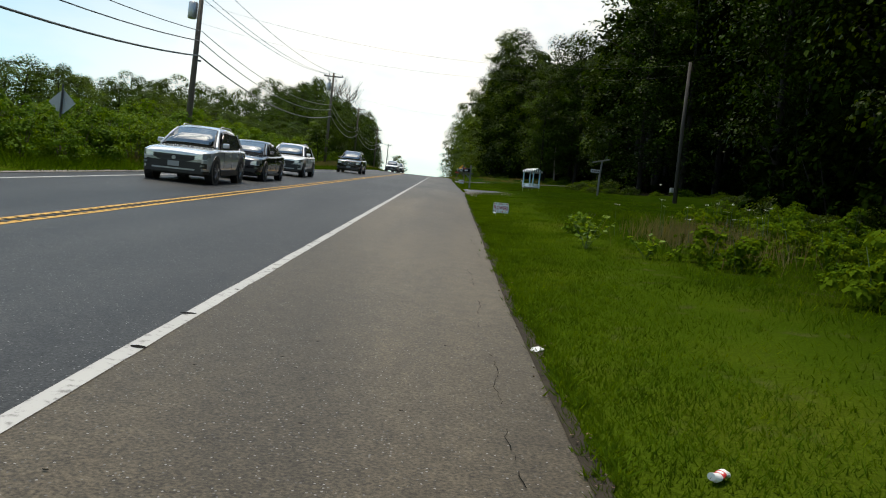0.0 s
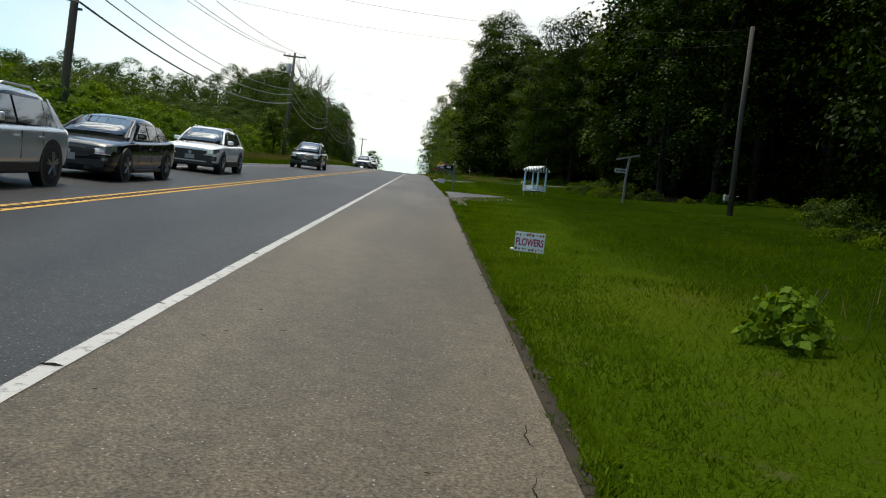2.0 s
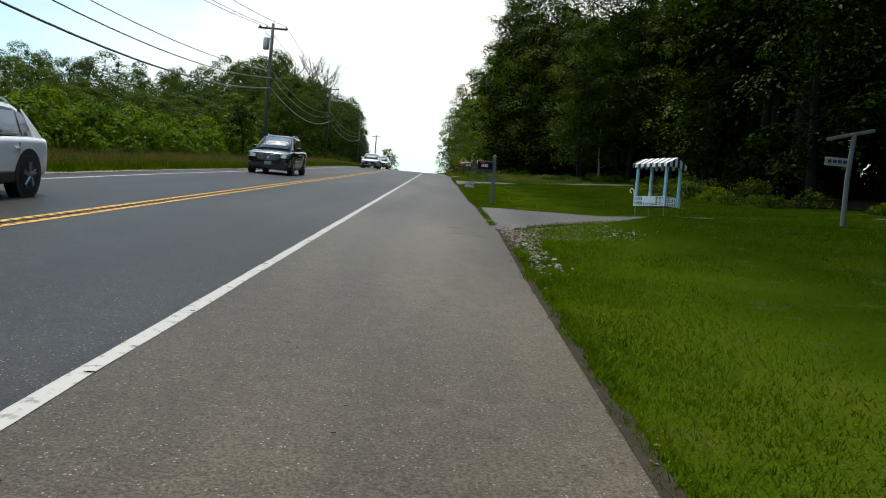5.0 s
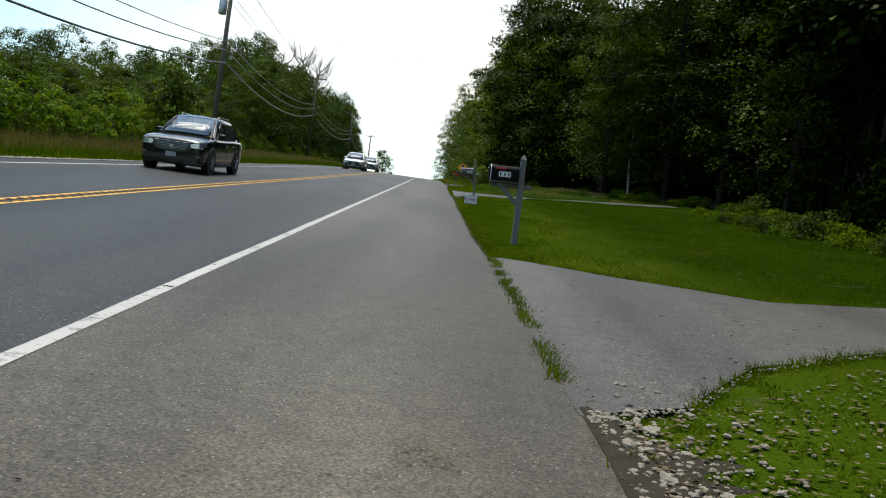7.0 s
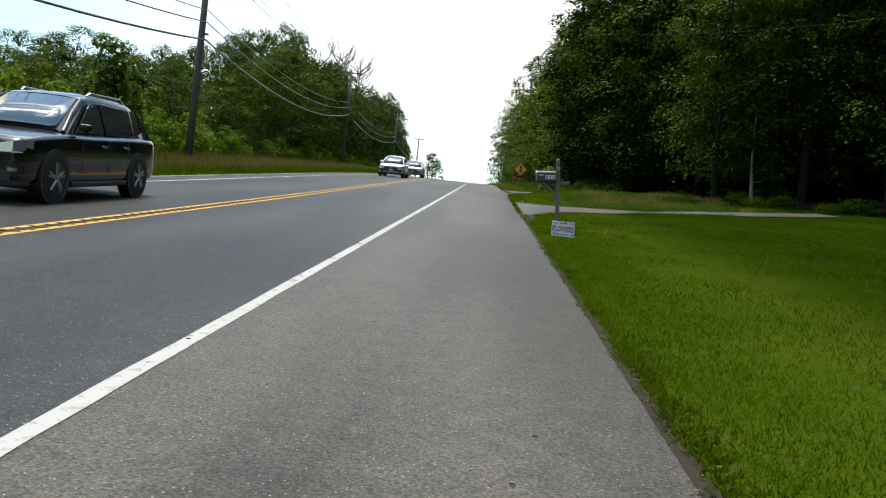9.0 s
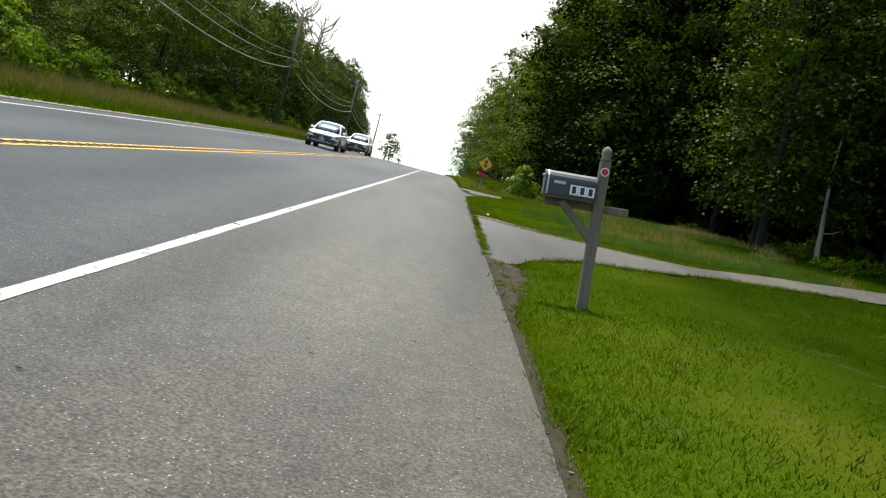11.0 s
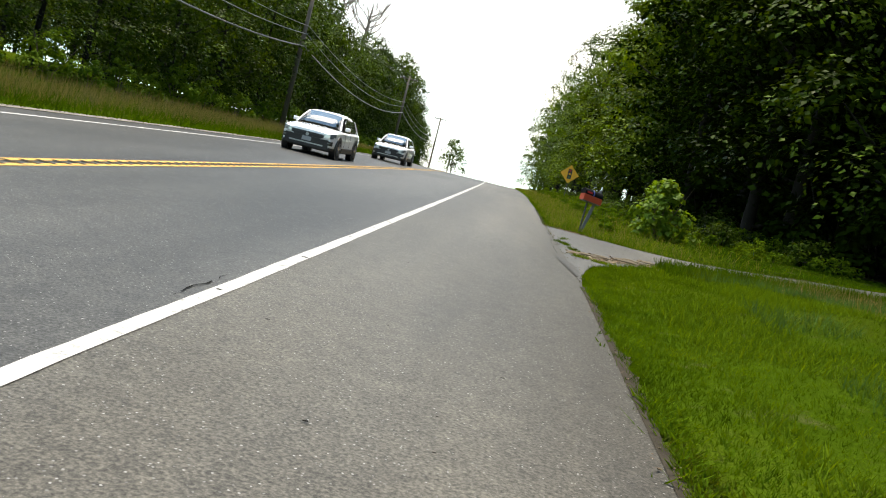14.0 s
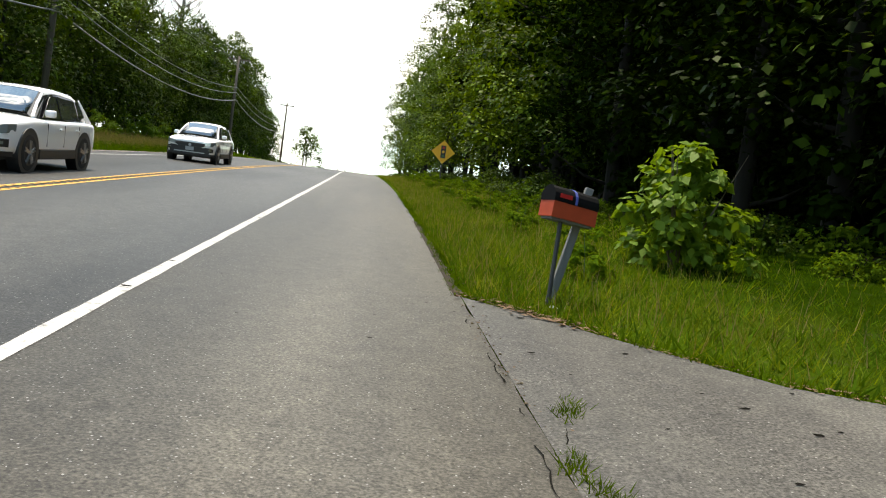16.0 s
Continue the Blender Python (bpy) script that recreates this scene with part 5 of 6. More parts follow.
    def side(s, y, z):
        """A place on the sloping flank of the cabin."""
        top = rw * 1.03 + (cw - rw) * 0.16
        return Vector((s * (cw + (top - cw) * (z - b0) / (H - 0.12 - b0) + 0.006), y, z))

    def pane(name, pts, out, material, thick=0.012):
        n = (Vector(pts[1]) - Vector(pts[0])).cross(Vector(pts[2]) - Vector(pts[0])).normalized()
        n = n if n.dot(Vector(out)) > 0 else -n
        return part(name, plate([Vector(p) + n * 0.004 for p in pts], thick, n), material, ob)

    # windscreen that follows the crown of the cabin
    bm = bmesh.new()
    rise = Vector((0, -(H - 0.16 - b0), yw1 - yw0)).normalized() * 0.014
    cols = []
    for s in (-1, -0.6, -0.2, 0.2, 0.6, 1):
        col = []
        for f in (0.03, 0.5, 0.97):
            w = (cw * 0.92 + (rw * 1.01 - cw * 0.92) * f) * 0.90
            z = b0 + 0.09 + (H - 0.165 - b0) * f + 0.024 * (1 - s * s)
            col.append(bm.verts.new(Vector((s * w, yw0 + (yw1 - yw0) * f - 0.03 * (1 - s * s), z)) + rise))
        cols.append(col)
    for p, q in zip(cols, cols[1:]):
        for j in (0, 1):
            bm.faces.new((p[j], q[j], q[j + 1], p[j + 1]))
    bmesh.ops.recalc_face_normals(bm, faces=bm.faces)
    bmesh.ops.solidify(bm, geom=list(bm.faces), thickness=0.008)
    part("windscreen", bm, M_GLASS, ob, smooth=True)
    pane("rear_window", [(-cw * 0.74, yr0 - 0.02, b0 + 0.16), (cw * 0.74, yr0 - 0.02, b0 + 0.16), (rw * 0.84, yr1 + 0.01, H - 0.10), (-rw * 0.84, yr1 + 0.01, H - 0.10)], (0, 1, 0.3), M_GLASS)

    def nose_y(u):
        """How far back the nose lies at a share of the half width."""
        return -hl + float(np.interp(abs(u), [0.0, 0.5, 0.78, 0.85, 0.905, 0.95, 0.98, 1.0], [-0.012, -0.006, 0.005, 0.035, 0.095, 0.22, 0.45, 0.75]))

    def nose_patch(name, outline, material, push, label="", lift=0.0):
        """A curved piece on the nose: (share of half width, low, high) from one side to the other."""
        bm = bmesh.new()
        col = [[bm.verts.new((u * hw * 1.005, nose_y(u) - push + lift * (z - a), z)) for z in (a, (a + b) / 2, b)] for u, a, b in outline]
        for p, q in zip(col, col[1:]):
            for j in (0, 1):
                bm.faces.new((p[j], q[j], q[j + 1], p[j + 1]))
        bmesh.ops.recalc_face_normals(bm, faces=bm.faces)
        bmesh.ops.solidify(bm, geom=list(bm.faces), thickness=0.03)
        return part(name, bm, material, ob, label, smooth=False)

    g0, g1 = (hood - 0.47, hood - 0.185) if chrome else (hood - 0.42, hood - 0.215)
    gw = 0.56 if chrome else 0.60
    gr = nose_patch("grille", [(u * gw, g0 + 0.10 * abs(u) ** 3, g1) for u in (-1, -0.7, -0.35, 0, 0.35, 0.7, 1)], M_BLACK, 0.015, "dark grille")
    for k in range(6 if chrome else 2):
        z = g0 + 0.045 + (g1 - g0 - 0.06) * k / (5 if chrome else 1.4)
        part("grille_bar", solid(-hw * gw * (0.80 + 0.03 * k), hw * gw * (0.80 + 0.03 * k), -hl - 0.036, -hl - 0.022, z, z + 0.02, bevel=0.004), M_CHROME if chrome else M_DARKSTEEL, gr)
    part("emblem", bar([(0, -hl - 0.03, (g0 + g1) / 2 + 0.01), (0, -hl - 0.045, (g0 + g1) / 2 + 0.01)], 0.055, 14), M_STEEL, ob)
    nose_patch("lower_intake", [(u * 0.80, lo + 0.07, lo + (0.30 if clad else 0.20) + 0.03 * abs(u)) for u in (-1, -0.8, -0.4, 0, 0.4, 0.8, 1)], M_BLACK, 0.012, "black lower intake")
    nose_patch("front_bumper", [(u, lo + 0.0, lo + 0.085) for u in (-0.96, -0.85, -0.5, 0, 0.5, 0.85, 0.96)], dark, 0.022)
    if clad:
        nose_patch("skid_strip", [(u, lo + 0.09, lo + 0.13) for u in (-0.62, -0.3, 0, 0.3, 0.62)], M_STEEL, 0.026, "silver skid strip")
    part("number_plate", solid(-0.155, 0.155, -hl - 0.045, -hl - 0.03, lo + 0.17, lo + 0.31), M_SIGNBACK, ob, "pale plate with no readable writing")
    for s in (-1, 1):
        z0 = hood - 0.20
        nose_patch("headlight", [(s * u, z0 - a, z0 + b) for u, a, b in ((0.57, 0.10, -0.005), (0.70, 0.12, 0.025), (0.82, 0.115, 0.05), (0.91, 0.09, 0.07), (0.965, 0.045, 0.08))], M_LAMP, 0.014, "clear headlight", 0.10)
        nose_patch("running_light", [(s * u, z0 - 0.118, z0 - 0.10) for u in (0.60, 0.74, 0.86, 0.92)], M_TILE, 0.024, lift=0.1)
        nose_patch("fog_recess", [(s * u, lo + 0.16, lo + 0.30) for u in (0.74, 0.82, 0.89, 0.93)], M_BLACK, 0.013)
        nose_patch("fog_lamp", [(s * u, lo + 0.21, lo + 0.26) for u in (0.77, 0.83, 0.88)], M_LAMP, 0.026)
        part("pillar", bar([side(s, yw0 + 0.02, b0 + 0.05) - Vector((s * 0.035, 0, 0)), Vector((s * (cw * 0.93 + rw * 1.01) * 0.5, (yw0 + yw1) / 2, (b0 + H) / 2 + 0.01)), Vector((s * rw * 1.0, yw1 + 0.02, H - 0.085))], [0.036, 0.03, 0.03], 8), paint, ob)
        zb, zt = b0 + 0.045, H - 0.155
        ya, yb, ym, ye = yw0 + 0.36, yw1 + 0.16, 0.26, yr1 - 0.1
        pane("front_window", [side(s, ya, zb), side(s, ym - 0.04, zb), side(s, ym - 0.04, zt), side(s, yb, zt)], (s, 0, 0), M_GLASS)
        pane("rear_side_window", [side(s, ym + 0.04, zb), side(s, ye - 0.22, zb), side(s, ye - 0.22, zt - 0.01), side(s, ym + 0.04, zt)], (s, 0, 0), M_GLASS)
        if not sedan:
            pane("quarter_window", [side(s, ye - 0.16, zb + 0.02), side(s, ye + 0.16, zb + 0.10), side(s, ye + 0.02, zt - 0.03), side(s, ye - 0.16, zt - 0.01)], (s, 0, 0), M_GLASS)
            pane("rear_pillar", [side(s, ye + 0.20, b0 + 0.02), side(s, yr0 - 0.03, b0 + 0.02), side(s, yr1 + 0.16, (b0 + H) / 2), side(s, yr1 - 0.02, H - 0.12), side(s, ye + 0.05, H - 0.14)], (s, 0, 0), paint, 0.016)
        else:
            pane("rear_pillar", [side(s, ye - 0.16, b0 + 0.02), side(s, yr0 - 0.06, b0 + 0.02), side(s, yr1 + 0.1, H - 0.17), side(s, ye - 0.16, H - 0.15)], (s, 0, 0), paint, 0.016)
        # chrome strip stands in for the bright reflection along the car's shoulder
        part("belt_glint_trim", bar([side(s, ya - 0.16, b0 + 0.022), side(s, ye + 0.2, b0 + 0.026)], 0.012, 6), M_CHROME, ob)
        mir = part("mirror", solid(s * (hw + 0.02) - 0.09, s * (hw + 0.02) + 0.11, yw0 + 0.36, yw0 + 0.47, belt + 0.05, belt + 0.185, bevel=0.035), paint, ob)
        part("mirror_glass", solid(s * (hw + 0.02) - 0.06, s * (hw + 0.02) + 0.09, yw0 + 0.471, yw0 + 0.476, belt + 0.08, belt + 0.16), M_CHROME, mir)
        for y0 in (-0.02, 0.85):
            part("door_handle", solid(s * hw - 0.005, s * hw + 0.03, y0, y0 + 0.17, belt - 0.19, belt - 0.155, bevel=0.008), paint if not chrome else M_CHROME, ob)
        for y0 in (yw0 + 0.42, 0.24, 1.02):
            part("door_seam", solid(s * hw - 0.01, s * hw + 0.0095, y0 - 0.005, y0 + 0.005, lo + 0.2, belt - 0.08), M_BLACK, ob)
        part("sill", solid(s * hw * 0.985 - 0.03, s * hw * 0.985 + 0.035, -hl * 0.42, hl * 0.40, lo - 0.03, lo + (0.15 if clad else 0.05), bevel=0.02), M_BLACK, ob)
        for yc in (-hl * 0.63, hl * 0.60):
            bm = bmesh.new()
            tube(bm, [(s * (hw - 0.2), yc, wheel_r + 0.01), (s * (hw + 0.012), yc, wheel_r + 0.01)], [wheel_r + (0.085 if clad else 0.055)] * 2, 28)
            part("wheel_arch", bm, M_BLACK, ob, "black wheel arch")
            wheel(ob, s * (hw - 0.10), yc, wheel_r, 0.235)
        part("tail_light", solid(s * hw * 0.74 - 0.13, s * hw * 0.74 + 0.13, hl - 0.14, hl - 0.012, belt - 0.20, belt - 0.06, bevel=0.03), M_TAIL, ob, "red tail light")
        if rails:
            part("roof_rail", bar([(s * rw * 0.90, yw1 + 0.34, H - 0.01), (s * rw * 0.92, yw1 + 0.44, H + 0.045), (s * rw * 0.92, yr1 - 0.38, H + 0.03), (s * rw * 0.9, yr1 - 0.2, H - 0.04)], 0.018, 6), M_STEEL, ob)
    part("rear_bumper", solid(-hw * 0.84, hw * 0.84, hl - 0.16, hl + 0.02, lo + 0.06, lo + 0.28, bevel=0.05), dark, ob)
    part("rear_plate", solid(-0.16, 0.16, hl - 0.03, hl + 0.008, belt - 0.38, belt - 0.25), M_SIGNBACK, ob)
    part("underbody", solid(-hw * 0.8, hw * 0.8, -hl * 0.8, hl * 0.8, lo - 0.07, lo + 0.05), M_BLACK, ob)
    for s in (-1, 1):
        part("wiper", bar([(s * 0.05 - 0.3, yw0 + 0.0, b0 + 0.13), (s * 0.05 + 0.3, yw0 + 0.07, b0 + 0.17)], 0.007, 5), M_BLACK, ob)
    return ob


def park(ob, x, y, away=False):
    """Stand a car on the sloping road, nose towards the camera or away from it."""
    x += bend(y)
    slope = math.atan((road_z(y + 1) - road_z(y - 1)) / 2)
    m = Matrix.Translation((x, y, road_z(y) + road_h(x - bend(y), y) + 0.002)) @ Matrix.Rotation(slope, 4, "X")
    ob.matrix_world = m @ Matrix.Rotation(math.pi if away else 0.0, 4, "Z")
    return tagged(ob, group="cars on the road")


park(car("silver SUV with black bumper and roof rails in the oncoming lane", M_SILVER, 4.65, 1.88, 1.62, 1.0, 0.98, 0.36), -7.4, 25.6)
park(car("glossy black sedan with a low sloping roof in the oncoming lane", M_BLACKCAR, 4.75, 1.83, 1.42, 0.90, 0.87, 0.33, sedan=True, rails=False, clad=False), -7.35, 32.2)
park(car("white compact SUV with black lower trim in the oncoming lane", M_WHITECAR, 4.45, 1.84, 1.55, 0.97, 0.96), -7.7, 42.6)
park(car("large black SUV with chrome grille in the oncoming lane", M_BLACKCAR, 4.95, 1.95, 1.76, 1.08, 1.07, 0.385, clad=False, chrome=True), -7.6, 69.8)
park(car("white compact SUV with a dark grille in the oncoming lane", M_WHITECAR, 4.45, 1.86, 1.56, 0.97, 0.96, rails=False), -7.1, 119.0)
park(car("white compact SUV following in the oncoming lane", M_WHITECAR, 4.4, 1.84, 1.56, 0.97, 0.96, rails=False), -6.9, 137.0)
park(car("dark SUV driving away near the crest", M_BLACKCAR, 4.6, 1.86, 1.62, 1.0, 0.98), -3.5, 268.0, True)

# ---- trees, hedges and grass ----


def kites(rng, p, face, size, droop=0.3):
    """Kite-shaped leaves at the points p, facing roughly along face."""
    n = len(p)
    face = face + rng.normal(size=(n, 3)) * 0.25
    face /= np.linalg.norm(face, axis=1)[:, None] + 1e-6
    tip = np.cross(face, rng.normal(size=(n, 3))) + np.array([0, 0, -droop])
    tip /= np.linalg.norm(tip, axis=1)[:, None] + 1e-6
    side = np.cross(face, tip)
    side /= np.linalg.norm(side, axis=1)[:, None] + 1e-6
    s = (size * rng.uniform(0.6, 1.3, n))[:, None]
    return np.stack([p, p + tip * s * 0.45 + side * s * 0.37 + face * s * 0.07, p + tip * s, p + tip * s * 0.45 - side * s * 0.37 + face * s * 0.07], 1)


def dome_leaves(rng, boughs, per, size, flat=0.55, under=-0.2, clumps=9):
    """Leaves in clumps over the upper shells of drooping boughs (x, y, z, r), uneven in outline."""
    b = np.asarray(boughs, float)
    twigs = rng.normal(size=(len(b), clumps, 3))
    twigs[:, :, 2] = np.abs(twigs[:, :, 2]) + under
    twigs /= np.linalg.norm(twigs, axis=2)[:, :, None]
    far = rng.uniform(0.55, 1.12, (len(b), clumps))
    owner = np.repeat(np.arange(len(b)), per)
    n = len(owner)
    k = rng.integers(0, clumps, n)
    d = twigs[owner, k] + rng.normal(size=(n, 3)) * 0.34
    d /= np.linalg.norm(d, axis=1)[:, None]
    r = b[owner, 3] * far[owner, k] * rng.uniform(0.82, 1.06, n)
    p = b[owner, :3] + d * r[:, None] * np.array([1.12, 1.12, flat])
    p[:, 2] -= 0.20 * (d[:, 0] ** 2 + d[:, 1] ** 2) * r
    face = d * np.array([0.65, 0.65, 0.8]) + np.array([0, 0, 0.6])
    return kites(rng, p, face, size)


def tree_form(name, seed, height, radius, low, leaf_mat, n=34, per=200, size=0.26, label="", bark=M_DARKBARK, taper=0.98, power=2.6, foot=0.82):
    """One tree: trunk with limbs, and a crown of boughs clad in loose leaves."""
    rng, rnd = np.random.default_rng(seed), random.Random(seed)
    ob = thing(name, label, "tree")
    bm = bmesh.new()
    lean = (rnd.uniform(-0.5, 0.5), rnd.uniform(-0.5, 0.5))
    r0 = 0.009 * height + 0.03
    pts = [(lean[0] * f * f + 0.1 * math.sin(5 * f + seed), lean[1] * f * f, -0.3 + (height * 0.9 + 0.3) * f) for f in (0, 0.03, 0.2, 0.4, 0.6, 0.8, 1.0)]
    tube(bm, pts, [r0 * 1.6, r0 * 1.15, r0, r0 * 0.8, r0 * 0.6, r0 * 0.38, r0 * 0.12], 9)
    boughs = []
    for i in range(n):
        f = (i + rnd.uniform(0.2, 0.8)) / n
        a = i * 2.39996 + rnd.uniform(-0.5, 0.5)
        wide = radius * math.sqrt(max(0.03, 1 - taper * f ** power)) * min(1, foot + (1 - foot) * 2.2 * f)
        rb = radius * rnd.uniform(0.26, 0.50) * (1 - 0.3 * f)
        reach = max(0.0, wide - rb * 0.7) * rnd.uniform(0.55, 1.08)
        z = low + rb * 0.5 + (height - low - rb * 0.9) * f
        x, y = lean[0] * f * f + reach * math.cos(a), lean[1] * f * f + reach * math.sin(a)
        boughs.append((x, y, z, rb))
        if i % 3 == 0 and reach > 0.6:
            z0 = max(0.4, z - 0.45 * reach)
            tube(bm, [(lean[0] * f * f, lean[1] * f * f, z0), (x * 0.5, y * 0.5, z0 + 0.3 * (z - z0)), (x, y, z)], [r0 * 0.34, r0 * 0.22, r0 * 0.06], 5)
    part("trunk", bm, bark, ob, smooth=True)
    q = [dome_leaves(rng, boughs, per, size, 0.72, -0.08, 14)]
    core = int(n * per * 0.08)
    if core:
        c = rng.normal(size=(core, 3))
        c *= (rng.random(core) ** 0.5 / np.linalg.norm(c, axis=1))[:, None]
        c = c * np.array([radius * 0.5, radius * 0.5, (height - low) * 0.40]) + np.array([lean[0] * 0.3, lean[1] * 0.3, low + (height - low) * 0.45])
        q.append(kites(rng, c, rng.normal(size=(core, 3)), size * 1.4))
    part("crown", quads_mesh("crown", np.concatenate(q), leaf_mat), None, ob)
    return ob


def shrub_form(name, seed, width, height, leaf_mat, n=14, per=110, size=0.14, label="", category="shrub", stems=6, stem_mat=M_BARK):
    rng, rnd = np.random.default_rng(seed), random.Random(seed)
    ob = thing(name, label, category)
    bm = bmesh.new()
    for i in range(stems):
        a, r = rnd.uniform(0, 6.28), width * rnd.uniform(0.1, 0.4)
        tube(bm, [(0.05 * math.cos(a), 0.05 * math.sin(a), -0.1), (r * 0.5 * math.cos(a), r * 0.5 * math.sin(a), height * 0.4), (r * math.cos(a), r * math.sin(a), height * 0.85)],
             [0.004 + 0.007 * width, 0.003 + 0.005 * width, 0.003], 5)
    part("stalk" if stem_mat is M_STEM else "woody_base", bm, stem_mat, ob)
    boughs = []
    for i in range(n):
        f = (i + rnd.random()) / n
        a = i * 2.39996 + rnd.uniform(-0.5, 0.5)
        rb = width * rnd.uniform(0.08, 0.2)
        reach = max(0, width * 0.5 * (1 - 0.7 * f * f) - rb * 0.6) * rnd.uniform(0.35, 1.3)
        boughs.append((reach * math.cos(a), reach * math.sin(a), (0.08 * height + max(0, height * 0.92 - rb * 0.8) * f) * rnd.uniform(0.7, 1.18), rb))
    part("foliage", quads_mesh("foliage", dome_leaves(rng, boughs, per, size, 0.75, -0.5), leaf_mat), None, ob)
    return ob


def at_ground(x, y, turn=0.0, size=(1, 1, 1), sink=0.0):
    return Matrix.LocRotScale((x, y, lie(x, y) - sink), Euler((0, 0, turn)), size)


# forest beside the shoulder: front row by an uneven edge line, then rows behind
RIGHT_EDGE = [(-12, 11.5), (0, 10.6), (22, 10.2), (34, 11.4), (43, 15.5), (48, 19.0), (55, 17.5), (60, 11.8), (70, 11.2), (80, 13.0), (84, 17.5), (91, 17.0), (95, 12.5), (102, 13.5), (105, 15.0), (108.5, 14.0), (111, 7.6), (120, 7.0), (130, 5.8), (150, 6.4), (175, 5.2), (220, 3.6), (300, 1.5)]


def right_edge(y):
    for (a, p), (b, q) in zip(RIGHT_EDGE, RIGHT_EDGE[1:]):
        if y <= b:
            return p + (q - p) * max(0, (y - a) / (b - a))
    return RIGHT_EDGE[-1][1]


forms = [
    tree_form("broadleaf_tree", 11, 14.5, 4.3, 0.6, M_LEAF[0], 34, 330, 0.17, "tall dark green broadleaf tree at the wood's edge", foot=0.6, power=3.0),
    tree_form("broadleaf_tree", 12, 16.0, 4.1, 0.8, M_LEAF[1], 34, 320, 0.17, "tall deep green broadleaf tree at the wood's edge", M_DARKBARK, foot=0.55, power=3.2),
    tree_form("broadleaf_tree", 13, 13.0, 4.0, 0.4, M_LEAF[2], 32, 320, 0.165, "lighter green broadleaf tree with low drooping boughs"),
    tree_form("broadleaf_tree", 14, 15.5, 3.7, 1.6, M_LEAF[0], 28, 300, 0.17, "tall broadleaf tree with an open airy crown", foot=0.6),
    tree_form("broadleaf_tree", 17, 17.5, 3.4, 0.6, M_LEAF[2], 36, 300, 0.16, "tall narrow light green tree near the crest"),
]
# edge tree with shade painted into its leaves, for the wood's dark stretches
dark_edge_form = tree_form("hemlock_tree", 19, 16.0, 4.2, 0.5, M_SHADELEAF, 46, 200, 0.20, "tall tree at the wood's edge with shade painted into its leaves", foot=0.6, power=3.0)
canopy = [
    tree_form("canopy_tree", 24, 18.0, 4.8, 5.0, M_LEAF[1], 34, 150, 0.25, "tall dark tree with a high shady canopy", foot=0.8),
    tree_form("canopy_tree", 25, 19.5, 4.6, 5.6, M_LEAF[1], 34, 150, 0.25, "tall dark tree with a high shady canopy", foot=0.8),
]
# rows behind the edge: near-black leaves and bark stand in for shade
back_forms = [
    tree_form("woodland_tree", 15, 16.5, 4.8, 4.2, M_SHADELEAF, 26, 120, 0.44, "woodland tree with shade painted into its leaves and bark", M_DARKBARK),
    tree_form("woodland_tree", 16, 15.0, 4.8, 3.6, M_SHADELEAF, 26, 120, 0.44, "woodland tree with shade painted into its leaves and bark", M_DARKBARK),
    tree_form("woodland_tree", 18, 14.0, 5.0, 0.2, M_SHADELEAF, 28, 120, 0.52, "dense tree deep in the wood with shade painted into its leaves", M_DARKBARK),
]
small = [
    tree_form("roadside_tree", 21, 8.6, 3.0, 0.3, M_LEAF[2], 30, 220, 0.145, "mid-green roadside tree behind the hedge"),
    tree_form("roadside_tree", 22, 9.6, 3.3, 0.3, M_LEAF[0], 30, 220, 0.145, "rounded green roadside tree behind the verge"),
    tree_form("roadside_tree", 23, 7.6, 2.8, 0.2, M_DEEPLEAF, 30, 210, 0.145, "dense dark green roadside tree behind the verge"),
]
used = set()


def plant(form, m, group, label=""):
    if form.name not in used:
        used.add(form.name)
        form.matrix_world = m
        ob = form
    else:
        ob = copy_thing(form, m @ Matrix.Diagonal((*(1 / k for k in form.scale), 1)))
    tagged(ob, label, group=group)
    return ob


rnd = random.Random(77)
y = -8.0
i = 0
while y < 262:
    x = right_edge(y) + bend(y) * 0.6 + rnd.uniform(-0.6, 2.0)
    # leaf tone picked by place: darker where shaded, lighter where sunlit
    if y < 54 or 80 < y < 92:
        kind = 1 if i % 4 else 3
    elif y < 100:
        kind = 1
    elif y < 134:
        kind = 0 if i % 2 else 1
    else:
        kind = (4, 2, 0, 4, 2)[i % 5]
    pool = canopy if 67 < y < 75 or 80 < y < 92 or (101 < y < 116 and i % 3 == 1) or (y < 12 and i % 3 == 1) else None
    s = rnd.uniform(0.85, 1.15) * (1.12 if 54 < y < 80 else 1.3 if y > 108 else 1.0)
    plant(pool[i % 2] if pool else dark_edge_form if (12 < y < 40 and i % 3) or 40 < y < 58 or (116 < y < 134 and i % 2) else forms[kind], at_ground(x + (5.2 if pool else 2.2), y, rnd.uniform(0, 6.28), (s * 1.05, s * 1.05, s * (1.4 if y < 46 else 1.0)), 0.1), "forest edge trees")
    y += rnd.uniform(3.6, 5.4) if y < 170 else rnd.uniform(6, 8)
    i += 1
# extra trees with painted-dark leaves to blacken the recess behind the third driveway
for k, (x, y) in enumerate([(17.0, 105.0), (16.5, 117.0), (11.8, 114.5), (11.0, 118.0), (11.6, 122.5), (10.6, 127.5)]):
    plant(forms[1] if k == 0 else dark_edge_form, at_ground(x, y, 1.3 * k, (0.95, 0.95, 0.9), 0.1), "forest edge trees")
plant(forms[0], at_ground(11.2, 98.4, 2.1, (0.9, 0.9, 0.95), 0.1), "forest edge trees")
